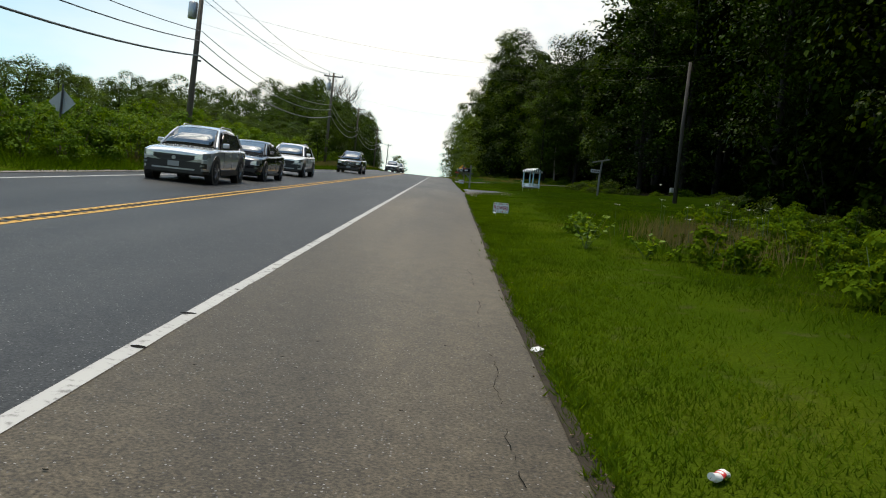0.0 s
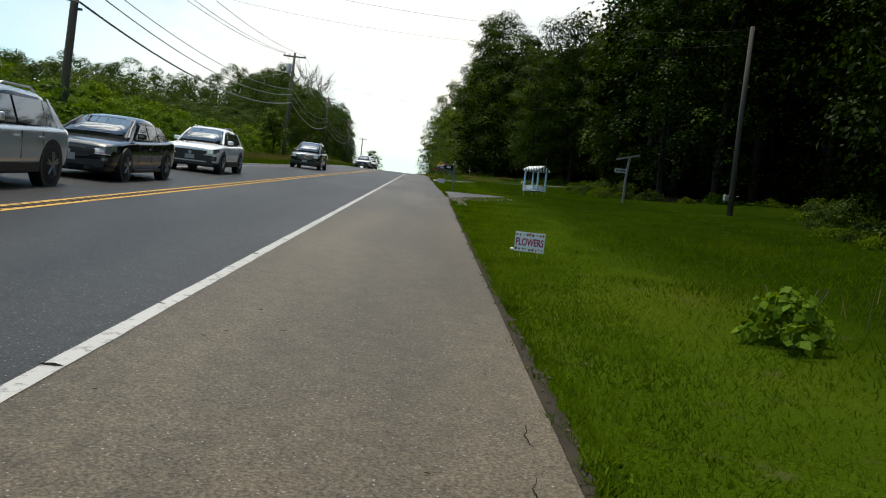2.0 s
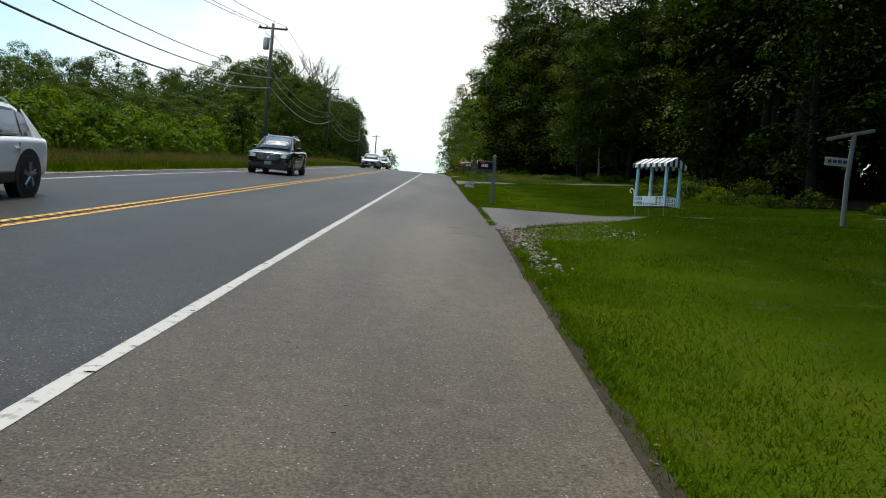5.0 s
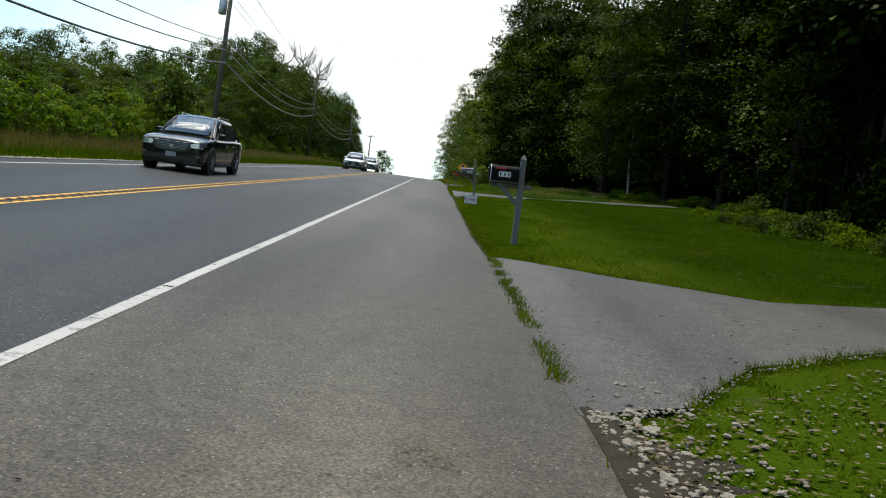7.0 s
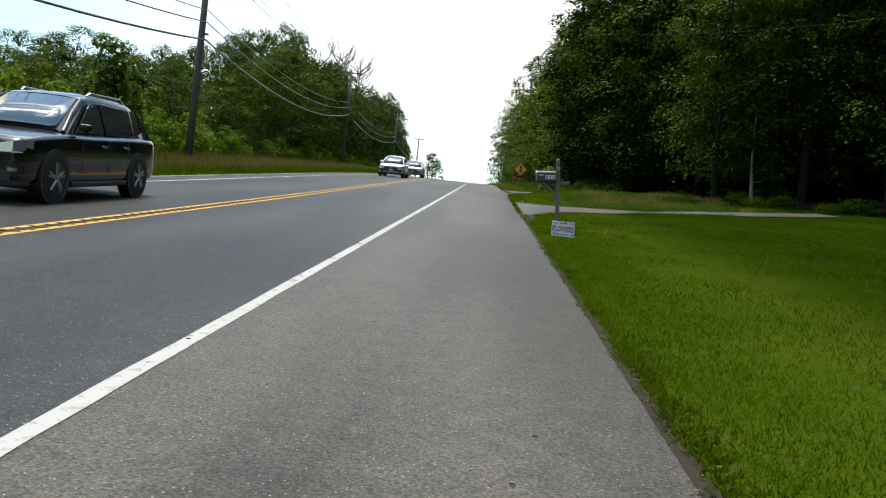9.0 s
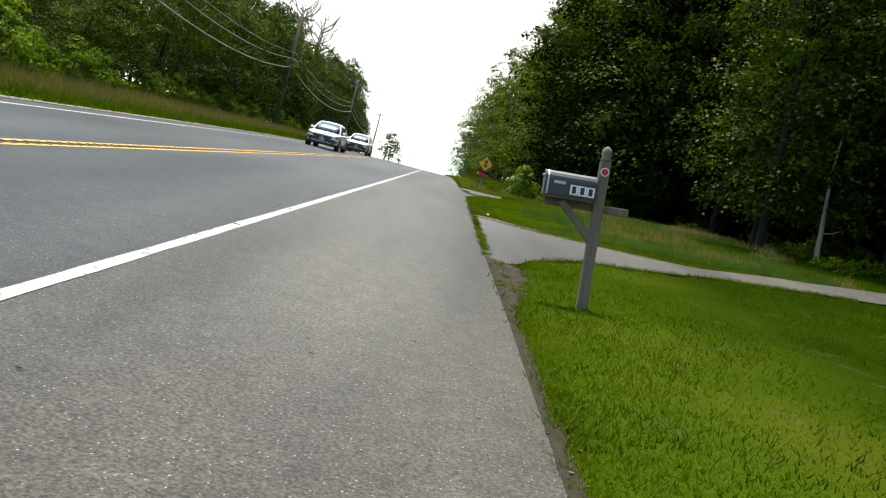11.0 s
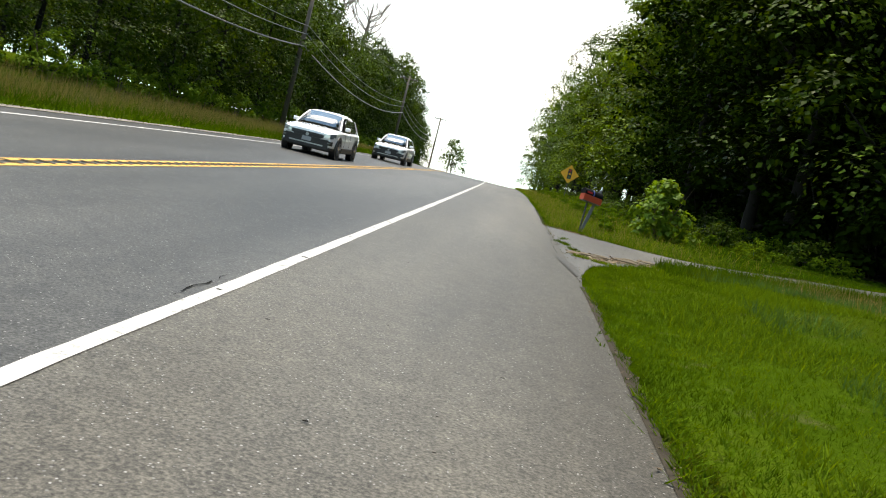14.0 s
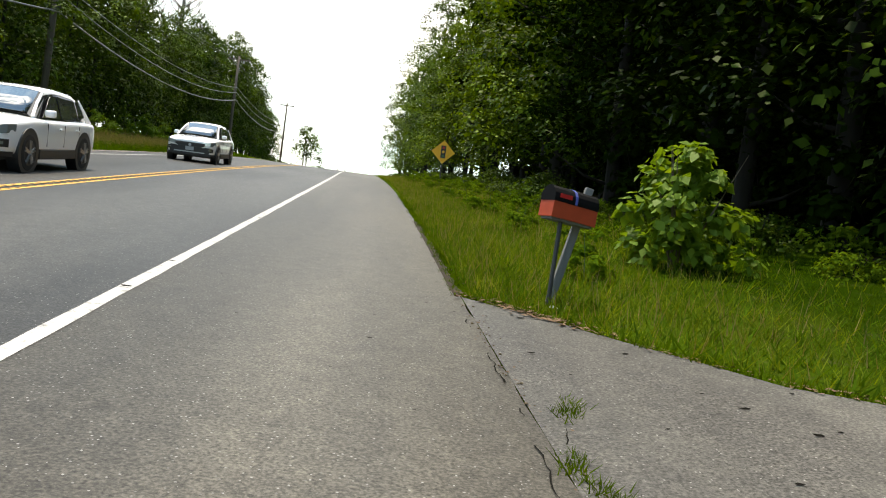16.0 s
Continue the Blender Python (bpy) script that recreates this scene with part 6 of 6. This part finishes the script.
plant(forms[0], at_ground(12.0, 100.9, 0.7, (0.85, 0.85, 0.9), 0.1), "forest edge trees")
y = -10.0
while y < 200:
    for back in (7.0, 13.0, 20.0, 27.0):
        x = right_edge(y) + bend(y) * 0.6 + back + rnd.uniform(-1.5, 1.5)
        s = rnd.uniform(0.95, 1.2)
        kind = 2 if back > 15 else rnd.randrange(2)
        plant(back_forms[kind], at_ground(x, y + rnd.uniform(-2, 2), rnd.uniform(0, 6.28), (s * 1.2, s * 1.2, s * 1.05), 0.1), "forest trees behind the edge")
    y += rnd.uniform(5.0, 6.5)

# leaf litter under the trees, its colour kept dark for the wood's shade
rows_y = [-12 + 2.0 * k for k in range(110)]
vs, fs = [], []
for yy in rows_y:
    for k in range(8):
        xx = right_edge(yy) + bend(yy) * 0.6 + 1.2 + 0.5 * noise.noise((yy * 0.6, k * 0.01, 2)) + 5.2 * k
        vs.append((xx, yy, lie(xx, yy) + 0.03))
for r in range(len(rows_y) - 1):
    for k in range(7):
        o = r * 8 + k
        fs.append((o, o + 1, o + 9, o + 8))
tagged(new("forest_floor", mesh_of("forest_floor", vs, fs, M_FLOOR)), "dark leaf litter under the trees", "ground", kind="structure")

# left side: low trees behind the hedge, rising rows towards the crest, taller woods set far back
LEFT_ROWS = [  # x range, spacing, crown tops over the road at places along it
    (-18.8, -16.4, 3.3, [(58, 3.4), (75, 3.5), (92, 3.8), (100, 4.2), (108, 5.2), (113, 7.2), (118, 8.4), (126, 10.0), (140, 10.6), (165, 11.0), (176, 11.2), (189, 12.4), (205, 13.8), (226, 13.6), (246, 10.0), (263, 8.2)]),
    (-21.5, -19.0, 3.8, [(40, 3.6), (52, 3.8), (66, 4.0), (178, 10.0), (212, 8.6)]),
    (-26.0, -22.0, 4.2, [(66, 4.4), (90, 4.3), (106, 4.8), (116, 6.5), (123, 7.7), (130, 10.0), (137, 11.8), (150, 13.6), (166, 13.6), (182, 14.4)]),
    (-36.0, -29.0, 5.0, [(45, 5.0), (83, 5.2), (103, 5.0), (119, 6.2), (126, 7.4), (133, 8.8), (142, 10.5), (151, 13.2), (166, 15.0), (200, 15.5)]),
    (-54.0, -45.0, 6.0, [(70, 6.8), (112, 8.6), (132, 10.0), (150, 11.4), (172, 13.4), (205, 15.0)]),
]
for x0, x1, gap, tops in LEFT_ROWS:
    y = tops[0][0]
    while y < tops[-1][0]:
        if tops[0][0] == 40 and 66 < y < 178:
            y = 178
        h = (float(np.interp(y, [p[0] for p in tops], [p[1] for p in tops])) - 0.3) * rnd.uniform(0.92, 1.16)
        form = rnd.choice((0, 0, 1, 2) if y < 104 else (2, 2, 2, 2, 1, 1))
        s = h / (8.6, 9.6, 7.6)[form]
        w = (s + 1.1) / 2
        plant(small[form], at_ground(rnd.uniform(x0, x1) + bend(y), y, rnd.uniform(0, 6.28), (w, w, s), 0.1 + 0.25 * s), "trees across the road")
        y += gap * rnd.uniform(0.75, 1.25)
plant(small[1], at_ground(-49.8, 150.0, 1.0, (1.75, 1.75, 1.32), 0.1), "trees across the road", "large rounded dark tree above the lower woods")

# the lone small tree by the second pole and the open airy one near the crest
lone = tree_form("sapling", 31, 4.2, 1.5, 0.9, M_LEAF[2], 18, 110, 0.17, "slender young tree standing free on the verge")
lone.matrix_world = at_ground(-12.6, 83.5)
crest_tree = tree_form("crest_tree", 32, 8.0, 3.4, 1.2, M_LEAF[2], 28, 80, 0.30, "pale hazy open-crowned tree near the crest")
crest_tree.matrix_world = at_ground(-13.6, 249, 0, (1.0, 1.0, 0.95))


def dead_tree(x, y, seed, h):
    rnd2 = random.Random(seed)
    ob = thing("dead_tree", "bare grey dead tree with upright branches", "dead tree")
    bm = bmesh.new()
    tube(bm, [(0, 0, -0.3), (0.1, 0, h * 0.4), (-0.1, 0.1, h * 0.75), (0.1, 0, h)], [0.26, 0.2, 0.13, 0.04], 8)
    part("trunk", bm, M_DEAD, ob)
    for k in range(20):
        a, f = rnd2.uniform(0, 6.28), rnd2.uniform(0.45, 0.92)
        l = h * rnd2.uniform(0.14, 0.30)
        b = (0.7 * l * math.cos(a), 0.7 * l * math.sin(a), h * f + l * 0.8)
        bm = bmesh.new()
        mid = (0.4 * l * math.cos(a), 0.4 * l * math.sin(a), h * f + l * 0.3)
        tube(bm, [(0, 0, h * f), mid, b], [0.07, 0.05, 0.02], 5)
        tube(bm, [mid, (mid[0] * 1.5 - 0.2, mid[1] * 1.5 + 0.2, mid[2] + l * 0.5)], [0.05, 0.025], 5)
        part("branch", bm, M_DEAD, ob)
    ob.matrix_world = at_ground(x, y)
    return ob


for x, y, s, h in ((-25.0, 186, 1, 18.0), (-26.6, 192, 2, 19.0), (-24.4, 198, 3, 18.4), (-27.5, 181, 4, 17.0), (-23.4, 194, 5, 17.4)):
    dead_tree(x, y, s, h)

# hedge on the far verge
hedge = [shrub_form("hedge_shrub", 41, 3.2, 2.3, M_HEDGE, 20, 120, 0.14, "dense green hedge shrub with arching leafy sprays", "shrub"),
         shrub_form("hedge_shrub", 42, 3.0, 2.0, M_HEDGE, 19, 120, 0.14, "dense green hedge shrub with arching leafy sprays", "shrub")]
y = 6.0
while y < 60:
    for x, s in ((-11.7, 0.9), (-13.4, 1.0), (-15.8, 1.12)):
        if y > 50 and x > -12.5:
            continue
        k = s * min(0.95, 0.5 + 0.0095 * y) * rnd.uniform(0.85, 1.12)
        plant(hedge[rnd.randrange(2)], at_ground(x + rnd.uniform(-0.6, 0.5), y + rnd.uniform(-1.0, 1.0), rnd.uniform(0, 6.28), (k, k, k), 0.05), "hedge shrubs")
    y += rnd.uniform(1.3, 1.8)
y = 58.0
while y < 195:
    x = -13.9 if y < 92 else -15.2
    k = rnd.uniform(0.7, 1.15) * (1.0 if y < 104 else 0.72)
    plant(hedge[rnd.randrange(2)], at_ground(x + bend(y) + rnd.uniform(-0.6, 0.5), y, rnd.uniform(0, 6.28), (k, k, k), 0.05), "undergrowth across the road")
    y += rnd.uniform(1.5, 2.3) if y < 104 else rnd.uniform(2.0, 4.5)

# undergrowth along the wood on the near side
under = [shrub_form("undergrowth_shrub", 51, 2.8, 1.4, M_LEAF[0], 24, 60, 0.13, "leafy green undergrowth at the foot of the trees", "shrub", 6, M_DARKBARK),
         shrub_form("undergrowth_shrub", 52, 2.6, 0.9, M_WEED, 22, 60, 0.12, "leafy green undergrowth at the foot of the trees", "shrub", 6, M_DARKBARK)]
y = -4.0
while y < 185:
    x = right_edge(y) + bend(y) * 0.6
    for dx, k in ((-0.5, 0.55), (0.9, 0.85)):
        k *= rnd.uniform(0.6, 1.25) * (0.75 if y < 40 else 1.0)
        plant(under[rnd.randrange(2)], at_ground(x + dx + rnd.uniform(-0.4, 0.4), y + rnd.uniform(-0.5, 0.5), rnd.uniform(0, 6.28), (k, k, k), 0.05), "undergrowth by the wood")
    y += rnd.uniform(1.8, 2.8)

# thicket added to close gaps deeper in the wood, shade painted into its leaves
thicket = [shrub_form("thicket_shrub", 53, 4.2, 3.4, M_SHADELEAF, 22, 120, 0.21, "dense thicket deep in the wood with shade painted into its leaves", "shrub", 6, M_DARKBARK),
           shrub_form("thicket_shrub", 54, 3.8, 2.6, M_SHADELEAF, 20, 120, 0.21, "dense thicket deep in the wood with shade painted into its leaves", "shrub", 6, M_DARKBARK)]
y = -6.0
while y < 190:
    for back in (3.2, 9.5, 16.0):
        k = rnd.uniform(0.85, 1.25) * (1.1 if back < 5 else 1.0)
        if back < 5 and not (y < 54 or 67 < y < 75 or 80 < y < 92 or 101 < y < 134):
            continue
        plant(thicket[rnd.randrange(2)], at_ground(right_edge(y) + bend(y) * 0.6 + back + rnd.uniform(-1, 1), y + rnd.uniform(-1, 1), rnd.uniform(0, 6.28), (k, k, k), 0.3), "thicket in the wood")
    y += rnd.uniform(3.0, 4.0)

# the weedy corner at the start: tall weeds, small bushes, dry grass
weed = [shrub_form("tall_weed", 61, 0.9, 0.75, M_WEED, 12, 42, 0.075, "clump of tall green weeds on the bank", "weeds", 1, M_STEM),
        shrub_form("tall_weed", 62, 0.7, 0.55, M_WEED, 11, 42, 0.07, "clump of tall green weeds on the bank", "weeds", 1, M_STEM)]
for k in range(140):
    y = rnd.uniform(2.5, 24)
    x = rnd.uniform(4.0 + max(0, (y - 14) * 0.28), 9.6)
    s = rnd.uniform(0.6, 1.25)
    plant(weed[k % 2], at_ground(x, y, rnd.uniform(0, 6.28), (s, s, s), 0.03), "weeds on the bank")
for k in range(110):
    y = rnd.uniform(110.5, 170)
    x = edge_x(y) + rnd.uniform(1.4, 5.6)
    s = rnd.uniform(0.5, 1.0)
    if (x - 1.5) ** 2 + (y - 108.2) ** 2 > 1.5:
        plant(weed[k % 2], at_ground(x, y, rnd.uniform(0, 6.28), (s, s, s), 0.03), "weeds by the crest")

bush = shrub_form("verge_bush", 71, 0.85, 0.58, M_HEDGE, 13, 34, 0.10, "round dark green bush alone on the verge", "bush")
bush.matrix_world = at_ground(3.1, 18.5)
def loose_plant(seed, stems, height, spread):
    """Slender stems with broad pale leaves set along them."""
    rnd3, rng3 = random.Random(seed), np.random.default_rng(seed)
    ob = thing("pale_plant", "pale broad-leaved plant in the verge grass", "plant")
    pts = []
    for k in range(stems):
        a, r = rnd3.uniform(0, 6.28), spread * rnd3.uniform(0.3, 1.0)
        tipz = height * rnd3.uniform(0.6, 1.0)
        bm = bmesh.new()
        path = [(r * f ** 1.3 * math.cos(a), r * f ** 1.3 * math.sin(a), -0.03 + tipz * f) for f in (0, 0.35, 0.7, 1.0)]
        tube(bm, path, [0.007, 0.006, 0.004, 0.002], 5)
        part("stem", bm, M_STEM, ob)
        for f in (0.3, 0.42, 0.54, 0.64, 0.74, 0.84, 0.92, 1.0):
            for j in range(2):
                pts.append((r * f ** 1.3 * math.cos(a), r * f ** 1.3 * math.sin(a), tipz * f))
    p = np.array(pts)
    face = np.tile(np.array([0, 0, 1.0]), (len(p), 1)) + rng3.normal(size=(len(p), 3)) * 0.35
    part("foliage", quads_mesh("foliage", kites(rng3, p, face, 0.105, 0.1), M_BUSH), None, ob)
    return ob


loose_plant(72, 7, 0.62, 0.5).matrix_world = at_ground(2.55, 14.4)
loose_plant(74, 4, 0.42, 0.3).matrix_world = at_ground(3.3, 13.2)
mulberry = shrub_form("broadleaf_bush", 73, 2.6, 2.3, M_BUSH, 24, 62, 0.21, "bright yellow-green bush with large leaves beside a mailbox", "bush", 9)
mulberry.matrix_world = at_ground(3.95, 112.7, 0.4, (0.76, 0.76, 0.80))

# white umbels among the weeds on the bank
flower = thing("white_flower", "white flower umbel on a thin green stem", "flower")
bm = bmesh.new()
tube(bm, [(0, 0, -0.05), (0.02, 0.01, 0.35), (0.03, 0, 0.72)], [0.006, 0.005, 0.003], 5)
part("stem", bm, M_STEM, flower)
frng = np.random.default_rng(9)
fp = np.column_stack([frng.normal(0.03, 0.028, 22), frng.normal(0, 0.028, 22), 0.72 + frng.uniform(-0.012, 0.015, 22)])
part("umbel", quads_mesh("umbel", kites(frng, fp, np.tile(np.array([0, 0, 1.0]), (22, 1)), 0.02, 0.0), M_LITTER), None, flower, "white flower head")
flower.matrix_world = at_ground(4.8, 16.4)
for k in range(16):
    copy_thing(flower, at_ground(rnd.gauss(5.1, 0.6), rnd.gauss(16.2, 1.2), rnd.uniform(0, 6.28), (1, 1, rnd.uniform(0.7, 1.15))))

# white clover in the lawn by the flower stand
crng = np.random.default_rng(19)
cp = np.array([(x, y, lie(x, y) + 0.06) for x, y in zip(crng.normal(3.55, 0.3, 26), crng.normal(45.2, 0.3, 26))])
cp = np.repeat(cp, 5, axis=0) + crng.normal(0, 0.012, (130, 3))
tagged(new("white_clover", quads_mesh("white_clover", kites(crng, cp, np.tile(np.array([0, 0, 1.0]), (130, 1)), 0.018, 0.0), M_LITTER)), "scattered white clover heads in the lawn", "flowers", kind="stuff")
young = tree_form("young_tree", 33, 6.0, 1.5, 0.8, M_LEAF[0], 22, 130, 0.16, "slim young tree with a pale bare trunk", bark=M_DEAD)
young.matrix_world = at_ground(12.6, 97.0)

# distant woods beyond the crest
far_rng = np.random.default_rng(5)
cc = np.stack([far_rng.uniform(-75, 25, 700), far_rng.uniform(318, 345, 700), np.zeros(700)], 1)
cc[:, 2] = [lie(a, b) + 5.0 * abs(noise.noise((a * 0.08, 0, 3))) + far_rng.uniform(0, 2.6) for a, b, _ in cc]
tagged(new("far_woods", quads_mesh("far_woods", dome_leaves(far_rng, np.column_stack([cc, np.full(700, 1.4)]), 12, 0.9), M_FARWOOD)), "hazy line of distant woods beyond the crest", "woods", kind="stuff")


def grass_field(name, seed, count, where, tall, wide, material, label, lean=0.9):
    """Loose blades, each a narrow tapered quad, rooted on the land."""
    rng = np.random.default_rng(seed)
    pts = []
    while len(pts) < count:
        x, y = where(rng)
        if x is not None:
            pts.append((x, y, lie(x, y) - 0.01))
    p = np.array(pts)
    n = len(p)
    h = tall * rng.uniform(0.45, 1.25, n)[:, None]
    a, b = rng.uniform(0, 6.283, n), rng.uniform(0, 6.283, n)
    side = np.stack([np.cos(a), np.sin(a), 0 * a], 1) * (wide * rng.uniform(0.6, 1.4, n))[:, None]
    tip = np.stack([np.cos(b) * lean * rng.uniform(0, 1.6, n), np.sin(b) * lean * rng.uniform(0, 1.6, n), np.ones(n)], 1) * h
    q = np.stack([p - side, p + side, p + tip + side * 0.15, p + tip - side * 0.15], 1)
    return tagged(new(name, quads_mesh(name, q, material)), label, "grass", kind="stuff")


def verge(x_far):
    def pick(rng):
        y = rng.uniform(0.5, 128)
        x = edge_x(y) - 0.03 + abs(rng.normal(0, 1)) * x_far * 0.5
        return (x, y) if grassy(x, y) else (None, None)
    return pick


def lawn(rng):
    y = rng.uniform(0.5, 128)
    x = edge_x(y) + 1.6 + 7.6 * rng.random()
    if x - edge_x(y) < 3.6 and noise.noise((x * 0.8, y * 0.35, 31)) < 0.1:
        return None, None
    return (x, y) if grassy(x, y) else (None, None)


def edge_fringe(rng):
    y = rng.uniform(0.5, 128)
    x = edge_x(y) + rng.uniform(-0.05, 0.16) + 0.07 * noise.noise((y * 1.3, 0, 0)) + 0.05 * noise.noise((y * 4.0, 2, 0))
    return (x, y) if grassy(x, y) else (None, None)


def edge_weeds(rng):
    y = rng.uniform(0.5, 100)
    if noise.noise((y * 0.9, 17, 0)) < 0.05:
        return None, None
    x = edge_x(y) + rng.normal(0.07, 0.06)
    return (x, y) if grassy(x, y) else (None, None)


def edge_tangle(rng):
    y = rng.choice((56.2, 57.4, 58.6, 60.0, 61.3, 90.6, 91.6, 92.8)) + rng.normal(0, 0.32)
    return edge_x(y) + 0.02 + abs(rng.normal(0.0, 0.10)), y


def drive_fringe(rng):
    near, far, _ = DRIVE_EDGES[rng.integers(3)]
    pts = near if rng.random() < 0.5 else far
    x = rng.uniform(pts[0][0] + 0.3, 9.0)
    y = np.interp(x, [p[0] for p in pts], [p[1] for p in pts]) + rng.normal(0, 0.06) * (1 if x > 2 else 1.6)
    y += 0.05 if pts is far else -0.05
    return (x, y) if x > 1.9 or grassy(x, y) else (None, None)


def far_verge(rng):
    y = rng.uniform(20, 175)
    return LEFT_X + bend(y) - abs(rng.normal(0, 2.2)) - 0.05, y


def dry_patch(rng):
    if rng.random() < 0.035:
        return rng.normal(5.2, 0.5), rng.normal(16.5, 1.6)
    y = rng.uniform(30, 165)
    return LEFT_X + bend(y) - 0.9 - abs(rng.normal(0, 1.9)), y


def joint(rng):
    k = rng.random()
    if k < 0.5:
        y = rng.uniform(81.0, 90.3)
        x = 1.08 + 0.04 * noise.noise((y * 2, 0, 0)) + rng.normal(0, 0.035)
        if noise.noise((y * 1.7, 5, 0)) < -0.15:
            return None, None
    elif k < 0.85:
        y = rng.uniform(47.4, 55.4)
        x = 1.28 + 0.05 * noise.noise((y * 2, 0, 0)) + rng.normal(0, 0.04)
        if noise.noise((y * 1.4, 7, 0)) < -0.1:
            return None, None
    else:
        y = rng.choice((103.75, 104.0, 104.75, 104.95, 105.3, 106.1)) + rng.normal(0, 0.12)
        x = np.interp(y, (103.6, 104.03, 104.86, 105.25, 106.27), (1.25, 1.13, 1.11, 0.95, 1.15)) + rng.normal(0, 0.035)
        if rng.random() < 0.25:
            return None, None
    return x, y


grass_field("lawn_grass", 18, 120000, lawn, 0.055, 0.0075, M_LAWN, "deeper green, slightly longer grass away from the road")
grass_field("verge_grass", 1, 210000, verge(1.9), 0.042, 0.0055, M_GRASS, "short bright green mown verge grass")
grass_field("edge_grass", 2, 24000, edge_fringe, 0.055, 0.004, M_GRASS, "ragged grass creeping over the asphalt edge")
grass_field("edge_weeds", 14, 12000, edge_weeds, 0.06, 0.010, M_WEED, "low dark weeds along the asphalt edge", 1.2)
grass_field("edge_tangle", 11, 3600, edge_tangle, 0.045, 0.013, M_TANGLE, "dark weed tangles spreading over the asphalt edge", 1.3)
grass_field("drive_grass", 8, 14000, drive_fringe, 0.07, 0.005, M_GRASS, "grass leaning over the driveway edges")
grass_field("far_verge_grass", 3, 50000, far_verge, 0.30, 0.010, M_LAWN, "longer green grass on the far verge")
grass_field("dry_grass", 4, 46000, dry_patch, 0.42, 0.008, M_SEED, "tan dry grass standing among the green", 0.35)
grass_field("joint_grass", 5, 7000, joint, 0.055, 0.005, M_GRASS, "weedy grass growing in the driveway joints")


def tall_bank(rng):
    y = rng.uniform(106.4, 165)
    x = edge_x(y) + 0.1 + abs(rng.normal(0, 2.0))
    return (x, y) if grassy(x, y) else (None, None)


def rough_grass(rng):
    y = rng.uniform(1, 30)
    return rng.uniform(3.2, 9.5), y


def weedy_patch(rng):
    y = rng.uniform(1, 108)
    x = edge_x(y) + 0.3 + abs(rng.normal(0, 2.6))
    if noise.noise((x * 0.9, y * 0.55, 11)) < 0.14 or not grassy(x, y):
        return None, None
    return x, y


grass_field("lawn_weeds", 12, 40000, weedy_patch, 0.048, 0.005, M_WEED, "darker tufts and low weeds in the mown grass")


def rank_patch(rng):
    y = rng.uniform(88.5, 104)
    x = edge_x(y) + 0.7 + abs(rng.normal(0, 3.0))
    if noise.noise((x * 0.7, y * 0.4, 23)) < -0.05 or not grassy(x, y):
        return None, None
    return x, y


grass_field("rank_weeds", 15, 30000, rank_patch, 0.085, 0.007, M_WEED, "rank dark weeds spreading through the uncut grass", 0.8)


def meadow(rng):
    y = rng.uniform(88.5, 104)
    x = edge_x(y) + 1.6 + 7.5 * rng.random()
    if noise.noise((x * 0.45 + y * 0.2, y * 0.5, 41)) < 0.02 or not grassy(x, y):
        return None, None
    return x, y


def seed_heads(rng):
    y = rng.uniform(89.5, 104)
    x = edge_x(y) + 3.0 + 7.0 * rng.random() ** 0.8
    if noise.noise((x * 0.5, y * 0.5, 51)) < 0.08 or not grassy(x, y):
        return None, None
    return x, y


grass_field("meadow_grass", 19, 26000, meadow, 0.14, 0.006, M_BLUEGRASS, "soft blue-green uncut meadow grass", 0.8)
grass_field("seed_heads", 20, 7000, seed_heads, 0.22, 0.004, M_SEED, "tan grass seed heads standing in the meadow", 0.5)


def drive_side(rng):
    near = DRIVE_EDGES[2][0]
    x = rng.uniform(2.5, 11.5)
    return x, float(np.interp(x, [p[0] for p in near], [p[1] for p in near])) - 0.1 - 1.3 * rng.random() ** 1.5


grass_field("drive_side_grass", 13, 12000, drive_side, 0.19, 0.008, M_GRASS, "taller uncut grass along the driveway", 0.5)


def corner_grass(rng):
    y = 104.4 - abs(rng.normal(0, 5.5))
    x = edge_x(y) + 0.06 + abs(rng.normal(0, 2.2))
    return (x, y) if grassy(x, y) else (None, None)


def apron_weeds(rng):
    f = rng.random()
    if noise.noise((f * 7.5, 3, 12)) < 0.0:
        return None, None
    return 1.14 + 0.62 * f + rng.normal(0, 0.04), 102.85 - 0.66 * f + rng.normal(0, 0.05)


grass_field("apron_weeds", 10, 650, apron_weeds, 0.06, 0.008, M_WEED, "dark weeds growing along the broken apron edge", 0.9)
grass_field("corner_grass", 9, 22000, corner_grass, 0.06, 0.004, M_GRASS, "long soft grass by the driveway corner")
grass_field("bank_grass", 6, 40000, tall_bank, 0.15, 0.006, M_BANK, "long bright grass on the bank by the crest")
grass_field("bank_straw", 16, 6500, tall_bank, 0.22, 0.0045, M_SEED, "tan dry stalks among the bank grass", 0.4)
grass_field("bank_weeds", 17, 20000, tall_bank, 0.13, 0.011, M_WEED, "broad-leaved weeds among the bank grass", 1.0)
grass_field("rough_grass", 7, 18000, rough_grass, 0.13, 0.006, M_GRASS, "long rough grass in front of the trees")
